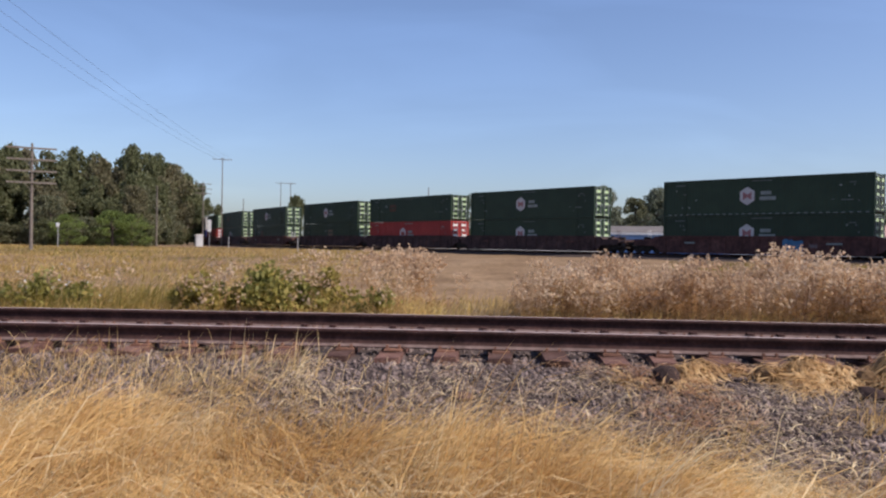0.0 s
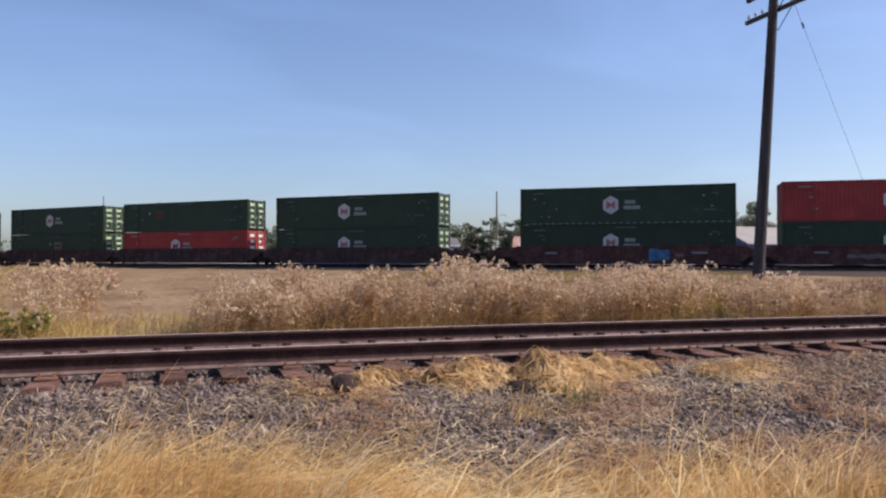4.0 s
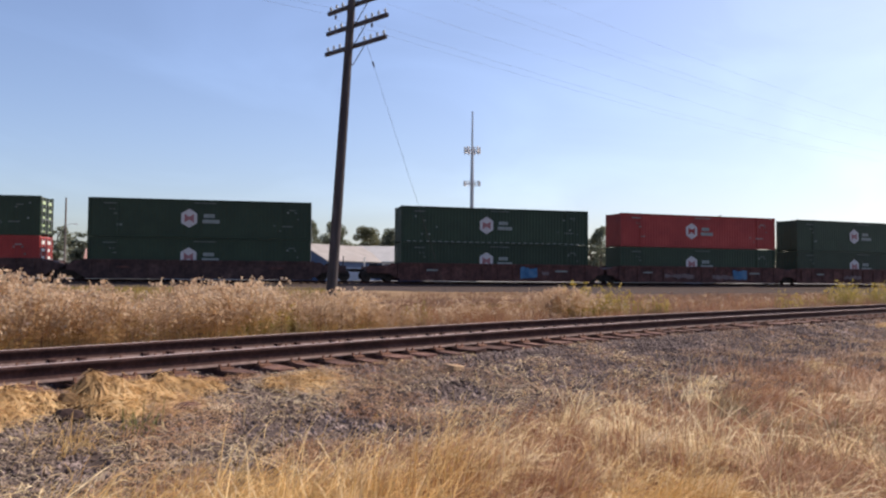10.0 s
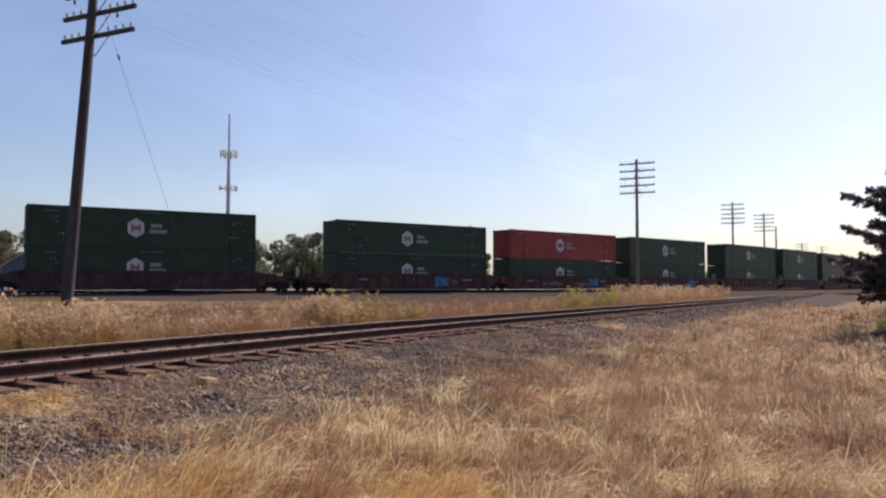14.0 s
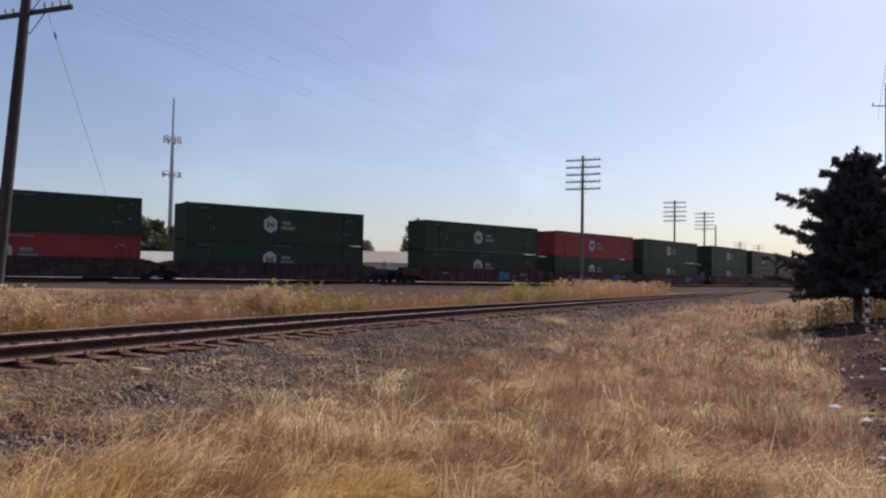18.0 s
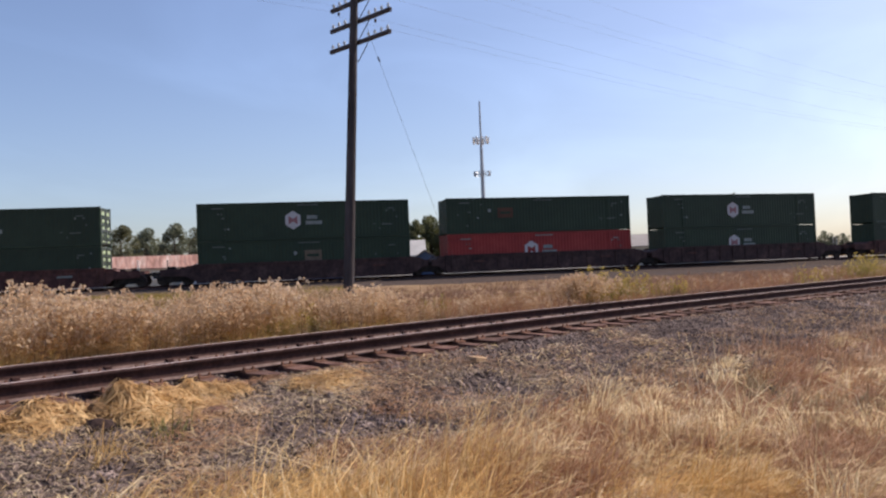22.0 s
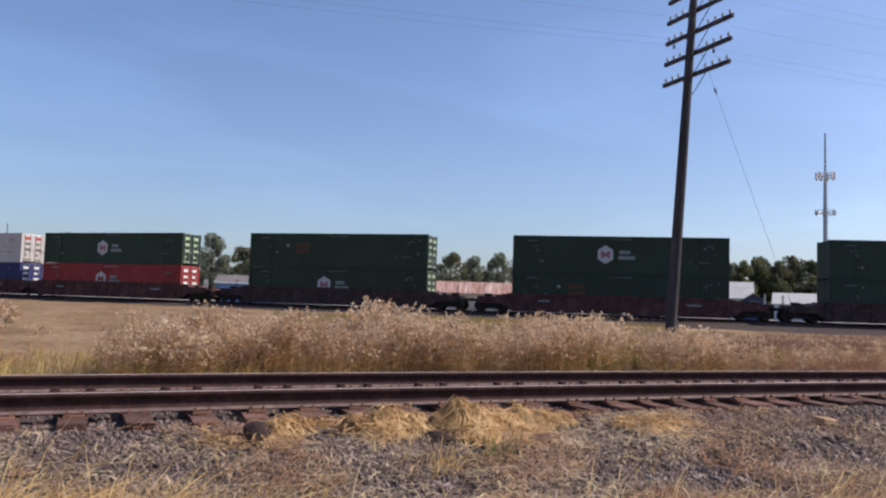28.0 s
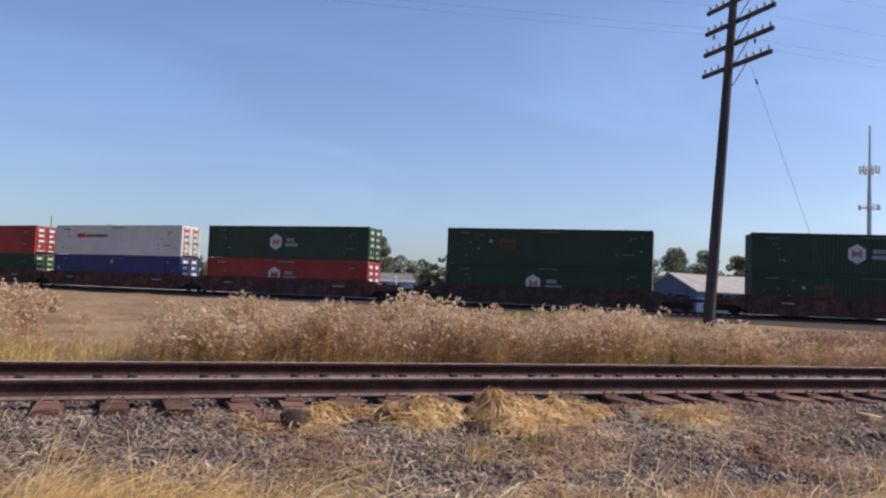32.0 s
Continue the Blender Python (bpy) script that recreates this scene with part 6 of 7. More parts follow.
rng = np.random.default_rng(31)
for nm, cnt, d0, d1, h0, h1, wd, mat, lb in (
    ("fine_undergrass", 120000, 2.2, 7.5, 0.2, 0.42, 0.0046, M_UNDER, "fine russet-brown undergrowth of matted dry grass"),
    ("fine_undergrass", 95000, 7.2, 14, 0.2, 0.4, 0.0072, M_UNDER, "fine russet-brown undergrowth of matted dry grass"),
    ("foreground_grass", 72000, 2.2, 6.2, 0.34, 0.66, 0.0058, M_GRASS, "tall golden dry grass bent over by the wind"),
    ("foreground_grass", 70000, 6.0, 12.5, 0.28, 0.56, 0.0075, M_GRASS, "tall golden dry grass along the ballast"),
    ("bleached_grass", 60000, 2.2, 7.5, 0.42, 0.78, 0.0062, M_PALEGRASS, "long bleached grass laid over in tufts"),
    ("bleached_grass", 52000, 7.2, 17, 0.34, 0.6, 0.0085, M_PALEGRASS, "long bleached grass laid over in tufts"),
    ("russet_grass", 100000, 11.5, 32, 0.22, 0.48, 0.016, M_RUSTGRASS, "russet dry grass running along the track"),
    ("bleached_grass", 22000, 16, 34, 0.32, 0.55, 0.017, M_PALEGRASS, "bleached tufts of grass along the track"),
    ("russet_grass", 26000, 30, 75, 0.25, 0.5, 0.04, M_RUSTGRASS, "far russet dry grass beside the track"),
):
    x, y = polar(rng, cnt, d0, d1, -122, 46)
    k = keep_field(rng, x, y)
    x, y = x[k], y[k]
    if mat is M_PALEGRASS:
        k = (clump_noise(x, y, 0.75, 61) + 0.6 * clump_noise(x, y, 2.1, 64) > np.where(x < 3.5, -0.14, 0.0)) & keep_field(rng, x, y, back=0.8)
        x, y = x[k], y[k]
    if mat is M_UNDER:
        left = x + 1.6 * clump_noise(x, y, 0.7, 63) < 4.2
        grass_field("fine_golden_grass", rng, x[left], y[left], h0, h1, wd * 1.2, M_GOLDUNDER, "fine golden undergrowth of matted dry grass", 0.95, per=26, spread=0.1, taper=True)
        x, y = x[~left], y[~left]
    if mat is M_GRASS:
        right = x + 1.6 * clump_noise(x, y, 0.7, 63) > 4.2
        brown = right & (field_margin(x, y) + 0.5 * clump_noise(x, y, 1.1, 69) < 1.0)
        grass_field("brown_grass", rng, x[brown], y[brown], h0 * 0.8, h1 * 0.75, wd, M_UNDER, "russet-brown grass along the ballast", 1.1, per=30, spread=0.07, taper=True)
        right = right & ~brown
        grass_field("tawny_grass", rng, x[right], y[right], h0 * 0.85, h1 * 0.82, wd, M_TAWNY, "tawny dry grass swept by the wind", 1.15, per=30, spread=0.07, taper=True)
        x, y = x[~(right | brown)], y[~(right | brown)]
    grass_field(nm, rng, x, y, h0, h1, wd, mat, lb, (1.3 if d1 < 8 else 1.15) if mat is M_PALEGRASS else 1.0, per=46 if mat is M_PALEGRASS else 28 if d1 < 16 else 22, spread=0.06 if d1 < 8 else 0.085 if d1 < 18 else 0.16, taper=True)
x, y = polar(rng, 60000, 13, 48, -103, -84)
k = keep_field(rng, x, y)
grass_field("tawny_grass", rng, x[k], y[k], 0.22, 0.5, 0.02, M_TAWNY, "tawny dry grass running up to the conifer", 1.0, per=22, spread=0.2)
x, y = polar(rng, 34000, 34, 95, -103, -84)
k = keep_field(rng, x, y)
grass_field("tawny_grass", rng, x[k], y[k], 0.3, 0.6, 0.05, M_TAWNY, "far tawny grass between the track and the conifer", 0.8, per=18, spread=0.4)
# olive patches where the grass is not quite dry
x, y = polar(rng, 90000, 6.5, 30, -104, -40)
k = keep_field(rng, x, y, back=0.4) & (clump_noise(x, y, 0.42, 67) > 0.24)
grass_field("olive_grass", rng, x[k], y[k], 0.26, 0.5, 0.0095, M_OLIVE, "olive grass in patches among the dry blades", 1.0, per=26, spread=0.1, taper=True)
# a few upright seed stalks standing above the mass
x, y = polar(rng, 260, 2.8, 9, -105, 40)
k = keep_field(rng, x, y, back=0.9)
grass_field("seed_stalks", rng, x[k], y[k], 0.5, 0.85, 0.006, M_PALEGRASS, "single pale grass stalks standing above the rest", 0.35)
x, y = polar(rng, 42000, 3.2, 12, -112, -82)
k = keep_field(rng, x, y)
grass_field("tawny_grass", rng, x[k], y[k], 0.2, 0.42, 0.0062, M_TAWNY, "short tawny grass thinning towards the bare dirt", 1.05, per=24, spread=0.09, taper=True)
# long straws arching over the mass close by
x, y = polar(rng, 420, 2.6, 6, -95, 42)
k = keep_field(rng, x, y, back=0.9)
grass_field("long_straws", rng, x[k], y[k], 0.65, 1.0, 0.006, M_PALEGRASS, "long pale straws arching over the grass", 1.15)
# sparse stalks growing out of the ballast, most of them near the grass
x = np.concatenate([rng.uniform(-6, 20, 420), rng.normal(3.16, 0.16, 110), rng.normal(-3.0, 0.7, 420), rng.normal(-1.2, 0.6, 120), rng.normal(-1.9, 0.25, 26)])
o = np.concatenate([-3.5 + np.abs(rng.normal(0, 0.35, 420)), rng.normal(-2.75, 0.12, 110), rng.normal(-1.75, 0.4, 420), rng.normal(-2.5, 0.35, 120), rng.normal(-1.7, 0.3, 26)])
p = on_bed(x, o)
grass_field("ballast_stalks", rng, p[:, 0], p[:, 1], 0.12, 0.42, 0.006, M_GRASS, "thin dry stalks growing out of the ballast", 0.6, z=p[:, 2])
x = rng.uniform(-7.5, -1.3, 2600)
p = on_bed(x, -1.35 - 1.5 * rng.uniform(0, 1, 2600) ** 0.8)
p = p[clump_noise(p[:, 0], p[:, 1], 0.9, 45) > -0.12]
grass_field("ballast_tufts", rng, p[:, 0], p[:, 1], 0.16, 0.46, 0.0062, M_GRASS, "golden grass growing up through the ballast", 0.75, z=p[:, 2], per=16, spread=0.09)

# loose broken straw lying on the ballast
n = 24000
x = np.concatenate([rng.uniform(-4, 26, 9000), rng.normal(3.8, 2.0, 15000)])
p = on_bed(x, rng.uniform(-4.9, -1.35, n))
patch = clump_noise(p[:, 0], p[:, 1], 0.9, 41) + 0.03 * np.clip(p[:, 0], -3, 5) > 0.1
p = p[patch]
m = len(p)
V, L, S = blades(rng, p + np.array([0, 0, 0.035]), rng.uniform(0.05, 0.22, m), rng.uniform(0.004, 0.008, m), rng.uniform(1.2, 1.6, m), rng.uniform(0, 6.3, m), 0.1)
tagged(new("loose_straw", mesh_np("loose_straw", V, L, S, M_TAWNY)), "scattered broken straw lying on the ballast", "straw", kind="stuff")

for n, x0, x1, o0, o1, level, mat, lb in (
    (11000, -1.5, 8.5, -4.6, -1.55, -0.12, M_CHAFF, "dull broken straw strewn thickly over the ballast"),
    (3600, -1.5, 12, -4.2, -1.45, -0.1, M_PALEGRASS, "pale broken straw strewn over the ballast"),
    (9000, 7, 30, -4.4, -1.7, 0.08, M_RUSTGRASS, "russet broken straw on the ballast farther along"),
):
    p = on_bed(rng.uniform(x0, x1, n), rng.uniform(o0, o1, n))
    p = p[clump_noise(p[:, 0], p[:, 1], 1.1, 43) > level]
    m = len(p)
    V, L, S = blades(rng, p + np.array([0, 0, 0.035]), rng.uniform(0.05, 0.19, m), rng.uniform(0.006, 0.012, m), rng.uniform(1.15, 1.6, m), rng.uniform(0, 6.3, m), 0.15)
    tagged(new("loose_straw", mesh_np("loose_straw", V, L, S, mat)), lb, "straw", kind="stuff")

# behind the rusty track: grass skirt, then the field
x, y = scatter(rng, 62000, -16, 48, 0, 1)
o = 1.9 + np.abs(rng.normal(0, 2.2, len(x)))
y = near_y(x) + o
k = x + 3 * clump_noise(x, y, 0.3, 65) > 12
k2 = ~k & (clump_noise(x, y, 0.8, 68) > np.where(x < 1.5, 0.3, -0.05))
grass_field("field_grass", rng, x[k2], y[k2], 0.24, 0.5, 0.011, M_OLIVE, "dull tan dry grass behind the track", 0.5)
k2 = ~k & ~k2
grass_field("field_grass", rng, x[k2], y[k2], 0.24, 0.5, 0.011, M_FIELD, "golden dry grass behind the track", 0.5)
k2 = k & (clump_noise(x, y, 0.5, 66) > 0.05)
grass_field("field_grass", rng, x[k2], y[k2], 0.3, 0.62, 0.012, M_UNDER, "russet dry grass behind the track", 0.5)
k2 = k & ~k2
grass_field("field_grass", rng, x[k2], y[k2], 0.25, 0.5, 0.014, M_DUSK, "dusky brown dry grass behind the track", 0.5)
x, y = scatter(rng, 46000, -40, 80, 0, 1)
y = near_y(x) + 4.5 + 18 * y ** 1.5
k = (clump_noise(x, y, 0.16, 21) > -0.12) & (main_distance(x, y) > np.interp(x, [12, 18, 30], [5.5, 7.0, 15.0]))
k &= ~((x > -4) & (x < 13) & (y > 15.5 + 0.2 * x))
k2 = k & (x > 14)
grass_field("field_grass", rng, x[k2], y[k2], 0.16, 0.42, 0.024, M_DUSK, "short dusky grass before the main line", 0.6)
k2 = k & (x < -1.5)
grass_field("field_grass", rng, x[k2], y[k2], 0.14, 0.4, 0.022, M_FIELD, "short golden field grass", 0.6)
k2 = k & (x <= 14) & (x >= -1.5)
grass_field("field_grass", rng, x[k2], y[k2], 0.14, 0.4, 0.022, M_RUSTGRASS, "short dry field grass", 0.6)
x, y = scatter(rng, 34000, 13, 66, 0, 1)
y = near_y(x) + 3.0 + 14 * y
md = main_distance(x, y)
k = (md > 4.5) & (clump_noise(x, y, 0.25, 26) > np.where(md < np.interp(x, [18, 30], [7.0, 15.5]), 0.32, -0.45))
grass_field("dusky_grass", rng, x[k], y[k], 0.14, 0.36, 0.03, M_DUSK, "low dusky brown grass before the main line", 0.7)
x, y = scatter(rng, 15000, 4, 30, 0, 1)
y = near_y(x) + 5.5 + 9 * y
k = (clump_noise(x, y, 0.35, 24) > 0.12) & (main_distance(x, y) > 7)
grass_field("green_grass", rng, x[k], y[k], 0.14, 0.34, 0.014, M_YELLOWWEED, "low yellow-green grass beyond the dried weeds", 0.6)
x, y = polar(rng, 30000, 16, 50, -45, -16)
k = (main_distance(x, y) > 5.0) & (y > near_y(x) + 4)
k2 = k & (clump_noise(x, y, 0.22, 27) > 0.08)
grass_field("green_grass", rng, x[k2], y[k2], 0.12, 0.3, 0.022, M_YELLOWWEED, "low yellow-green grass before the main line", 0.6)
k2 = k & ~k2
grass_field("dusky_grass", rng, x[k2], y[k2], 0.12, 0.3, 0.022, M_OLIVE, "low dull tan grass before the main line", 0.6)
x, y = scatter(rng, 46000, -46, -1.5, 0, 1)
y = 12.5 + 36 * y ** 1.4
k = (main_distance(x, y) > 5.5) & (clump_noise(x, y, 0.13, 23) > -0.3)
grass_field("meadow_grass", rng, x[k], y[k], 0.14, 0.38, 0.016, M_FIELD, "golden olive grass in the open field", 0.8, per=16, spread=0.2)
x, y = scatter(rng, 34000, -75, -4, 22, 95)
k = main_distance(x, y) > 6
k2 = k & (clump_noise(x, y * 2, 0.06, 28) > 0.12)
grass_field("far_green_grass", rng, x[k2], y[k2], 0.16, 0.36, 0.032, M_YELLOWWEED, "far yellow-green grass in bands before the wood", 0.5)
k = k & ~k2
grass_field("far_field_grass", rng, x[k], y[k], 0.16, 0.4, 0.032, M_FIELD, "far golden olive grass before the wood", 0.5)


# ---- tall dried weeds with pale seed heads ----
def weed_variant(rng, h):
    """Stem, side branches and tufts, as arrays: stems first, then fluff."""
    stems, fluff = [], []

    def ribbon(a, b, w):
        a, b = np.array(a), np.array(b)
        s = np.cross(b - a, rng.normal(0, 1, 3))
        s = s / (np.linalg.norm(s) + 1e-6) * w
        stems.append((np.array([a - s, a + s, b + s * 0.6, b - s * 0.6]), np.arange(4), np.array([4])))

    top = np.array([rng.normal(0, 0.08), rng.normal(0, 0.08), h])
    ribbon((0, 0, 0), top * 0.5, 0.0065)
    ribbon(top * 0.5, top, 0.005)
    tips = [top]
    for k in range(rng.integers(5, 9)):
        f = rng.uniform(0.35, 0.92)
        a = rng.uniform(0, 2 * math.pi)
        ln = rng.uniform(0.12, 0.3) * h
        e = top * f + np.array([math.cos(a) * ln * 0.75, math.sin(a) * ln * 0.75, ln * 0.85])
        ribbon(top * f, e, 0.003)
        tips.append(e)
        tips.append(e + rng.normal(0, 0.05, 3))
    for k in range(10):
        f = rng.uniform(0.08, 0.8)
        a = rng.uniform(0, 2 * math.pi)
        ribbon(top * f, top * f + np.array([math.cos(a), math.sin(a), rng.uniform(-0.5, 0.6)]) * rng.uniform(0.06, 0.16), 0.007)
    for t in tips:
        for q in range(5 if t[2] > 0.8 * h else 3 if t[2] > 0.6 * h else 1 if t[2] > 0.5 * h else 0):
            c = t + rng.normal(0, 0.024, 3)
            a, b = rng.normal(0, 1, 3), rng.normal(0, 1, 3)
            a /= np.linalg.norm(a)
            b = np.cross(a, b)
            b /= np.linalg.norm(b)
            s = rng.uniform(0.014, 0.03)
            fluff.append((np.array([c - a * s, c - b * s, c + a * s, c + b * s]), np.arange(4), np.array([4])))
    return join_np(stems), join_np(fluff)


def plant_weeds(rng, variants, x, y, z, scale):
    st, fl = [], []
    for a, b, c, s in zip(x, y, z, scale):
        sv, fv = variants[rng.integers(len(variants))]
        t = rng.uniform(0, 2 * math.pi)
        R = np.array([[math.cos(t), -math.sin(t), 0], [math.sin(t), math.cos(t), 0], [0, 0, 1]]) * s
        off_ = np.array([a, b, c])
        st.append((sv[0] @ R.T + off_, sv[1], sv[2]))
        fl.append((fv[0] @ R.T + off_, fv[1], fv[2]))
    return join_np(st), join_np(fl)


rng = np.random.default_rng(77)
WEEDS = [weed_variant(rng, 0.92) for _ in range(9)]
# the dense strip behind the rails
x = rng.uniform(0.9, 17.5, 3200)
y = near_y(x) + 2.6 + 3.2 * rng.uniform(0, 1, 3200)
dense = clump_noise(x, y, 0.45, 31)
k = dense > -0.22
x, y, dense = x[k], y[k], dense[k]
sc = rng.uniform(0.55, 0.88, len(x)) * np.interp(x, [3, 5.5, 10.8, 12.2], [0.9, 1.12, 1.12, 0.6]) * (1 + 0.55 * dense) * (1 + 0.42 * clump_noise(x, y, 1.5, 33))
xb = np.concatenate([rng.normal(-1.3, 0.9, 70), np.concatenate([rng.uniform(-12, 0, 40), rng.normal(-0.9, 0.8, 50)]), rng.uniform(15, 46, 800), rng.normal(18.5, 0.4, 90), rng.choice([44.5, 47.5, 50, 53, 56.5, 61, 65], 620) + rng.normal(0, 0.9, 620)])
yb = np.concatenate([rng.normal(15.8, 0.5, 70), near_y(xb[70:160]) + rng.uniform(2.2, 6, 90), near_y(xb[160:960]) + rng.uniform(2.3, 7, 800), near_y(xb[960:1050]) + rng.normal(3.6, 0.4, 90), near_y(xb[1050:]) + rng.uniform(2.6, 4.8, 620)])
x, y = np.concatenate([x, xb]), np.concatenate([y, yb])
sc = np.concatenate([sc, rng.uniform(0.95, 1.15, 70), rng.uniform(0.65, 0.95, 90), rng.uniform(0.4, 0.72, 800), rng.uniform(0.7, 1.0, 90), rng.uniform(0.7, 1.35, 620)])
k = ~((x > -0.35) & (x < 0.95) & (rng.uniform(0, 1, len(x)) > 0.06))
x, y, sc = x[k], y[k], sc[k]
far = (x > 12.2) & ~((x > 17.6) & (x < 19.4)) & (rng.uniform(0, 1, len(x)) > np.where(x > 41, 0.4, 0.16))
(sv, fv) = plant_weeds(rng, WEEDS, x[~far], y[~far], ground_z(x, y)[~far], sc[~far])
bv, _ = plant_weeds(rng, WEEDS, x[far], y[far], ground_z(x, y)[far], sc[far])
tagged(new("brown_weeds", mesh_np("brown_weeds", *bv, M_UNDER)), "lower russet weeds without seed heads", "weeds", kind="stuff")
dx = rng.uniform(0.9, 18, 1500)
dy = near_y(dx) + 2.5 + 2.6 * rng.uniform(0, 1, 1500)
k = clump_noise(dx, dy, 0.9, 35) > 0.0
dx, dy = dx[k], dy[k]
dv, _ = plant_weeds(rng, WEEDS, dx, dy, ground_z(dx, dy), rng.uniform(0.45, 0.8, len(dx)) * np.interp(dx, [3, 5.5, 10.5, 14.5], [0.9, 1.1, 1.1, 0.7]))
tagged(new("dark_weeds", mesh_np("dark_weeds", *dv, M_DARKSTEM)), "dark brown leafless stems among the dried weeds", "weeds", kind="stuff")
tagged(new("dried_weeds", mesh_np("dried_weeds", *sv, M_STEM)), "dense brown stems of tall dried weeds", "weeds", kind="stuff")
tagged(new("weed_seed_heads", mesh_np("weed_seed_heads", *fv, M_FLUFF)), "pale fluffy seed heads of dried weeds", "weeds", kind="stuff")


# ---- green things ----
def shrub(name, x, y, w, d, h, n, leaf, mat, label, flowers=0):
    s = thing(name, pose(x, y, float(ground_z(x, y))), label, "shrub")
    rng = np.random.default_rng(int(abs(x) * 100) + n)
    k = 22
    a, r = rng.uniform(0, 2 * math.pi, k), np.sqrt(rng.uniform(0, 1, k))
    c = np.stack([r * np.cos(a) * w * 0.42, r * np.sin(a) * d * 0.42, h * rng.uniform(0.2, 0.8, k) * (1 - 0.45 * r)], 1)
    part("leaves", mesh_np("leaves", *leaf_cloud(rng, c, rng.uniform(0.14, 0.3, k) * h * 1.1, n, leaf), mat), None, s)
    bm = bmesh.new()
    for q in c:
        bm_tube(bm, (q[0] * 0.5, q[1] * 0.5, -0.05), q * 1.05, 0.012, 0.005, 4, False)
    tagged(part("canes", bm, M_BARK, s, "thin brown canes"), kind="stuff")
    if flowers:
        f = c[rng.integers(0, k, flowers)] + rng.normal(0, 0.22 * h, (flowers, 3)) + np.array([0, 0, 0.2 * h])
        part("flower_heads", mesh_np("flower_heads", *leaf_cloud(rng, f, np.full(flowers, 0.025), flowers * 4, 0.017), M_LITTER), None, s)
    return s


def weed_clump(name, x, y, w, d, h, n, label, mat=M_YELLOWWEED, flowers=True):
    """Upright stems with narrow leaves along them and small yellow flower heads."""
    c = thing(name, pose(x, y, float(ground_z(x, y))), label, "weed")
    rng = np.random.default_rng(int(abs(x) * 100) + n)
    a, r = rng.uniform(0, 2 * math.pi, n), np.sqrt(rng.uniform(0, 1, n))
    base = np.stack([r * np.cos(a) * w / 2, r * np.sin(a) * d / 2, np.full(n, -0.03)], 1)
    tall = h * rng.uniform(0.5, 1.05, n) * (1 - 0.35 * r * r)
    lean = np.abs(rng.normal(0.12, 0.1, n))
    tagged(part("stem_tuft", mesh_np("stem_tuft", *blades(rng, base, tall, np.full(n, 0.014), lean, a, 0.3), mat), None, c), kind="stuff")
    k = rng.integers(0, n, n * 16)
    f = rng.uniform(0.12, 0.95, n * 16)
    lift = (f * tall[k])[:, None]
    spot = base[k] + np.stack([np.cos(a[k]) * np.sin(lean[k] * f), np.sin(a[k]) * np.sin(lean[k] * f), np.ones(n * 16)], 1) * lift
    tagged(part("foliage", mesh_np("foliage", *blades(rng, spot, rng.uniform(0.07, 0.17, n * 16) * (1.15 - 0.5 * f), rng.uniform(0.012, 0.026, n * 16), rng.uniform(0.6, 1.4, n * 16), rng.uniform(0, 6.3, n * 16), 0.6), mat), None, c), kind="stuff")
    if flowers:
        q = rng.integers(0, n, n * 2)
        tip = base[q] + np.stack([np.cos(a[q]) * np.sin(lean[q] * 1.3), np.sin(a[q]) * np.sin(lean[q] * 1.3), np.cos(lean[q])], 1) * tall[q][:, None] + rng.normal(0, 0.03, (n * 2, 3))
        tagged(part("blossom", mesh_np("blossom", *leaf_cloud(rng, tip, np.full(n * 2, 0.035), n * 10, 0.022), M_TANSY), None, c, "small yellow blossom"), kind="stuff")
    return c


shrub("bramble_bush", -3.0, 12.3, 2.6, 1.5, 1.0, 3200, 0.05, M_LEAF, "leafy green bramble bush turning yellow among dry weeds")
shrub("bramble_bush", -1.25, 12.0, 0.9, 0.8, 0.7, 600, 0.05, M_LEAF, "low yellowing bramble beside the track")
shrub("bramble_bush", -3.7, 12.1, 1.8, 1.3, 0.95, 1900, 0.05, M_YELLOWWEED, "yellowing bramble among the dry weeds")
shrub("bramble_bush", -2.2, 12.8, 1.2, 1.0, 0.95, 1100, 0.05, M_YELLOWWEED, "yellow-green bramble among the dry weeds")
rg = np.random.default_rng(61)
x, y = scatter(rg, 4200, -11, -4.6, 11.2, 14.0)
grass_field("green_grass", rg, x, y, 0.3, 0.68, 0.011, M_YELLOWWEED, "yellow-green tall grass behind the track", 0.5, per=20, spread=0.12)
shrub("wild_carrot", -6.6, 12.4, 1.8, 1.2, 0.85, 1300, 0.045, M_LEAF, "green weeds with small white flower heads", 40)
shrub("wild_carrot", -8.4, 12.0, 1.9, 1.2, 0.9, 1300, 0.045, M_LEAF, "green weeds with small white flower heads", 40)
weed_clump("green_weed", 10.0, 11.6, 0.7, 0.6, 0.85, 24, "yellow-green weed among the dried stems")
weed_clump("green_weed", 19.2, 9.9, 1.4, 0.8, 1.2, 68, "tall yellow-green weed behind the rails")
weed_clump("green_weed", 20.6, 9.5, 1.2, 0.7, 1.15, 60, "tall yellow-green weed behind the rails")
weed_clump("green_weed", 22.9, 9.1, 0.9, 0.6, 0.8, 34, "green weed behind the rails")
rg2 = np.random.default_rng(62)
x = np.concatenate([rg2.normal(20.0, 0.6, 160), rg2.normal(22.3, 0.5, 50), rg2.normal(37, 3, 300)])
y = near_y(x) + rg2.normal(3.7, 0.35, len(x))
grass_field("weed_stalks", rg2, x, y, 0.5, 1.0, 0.02, M_YELLOWWEED, "upright yellow-green weed stalks behind the rails", 0.22)
weed_clump("green_weed", 26.7, 6.1, 0.7, 0.6, 1.25, 24, "tall yellow-green weed by the track")
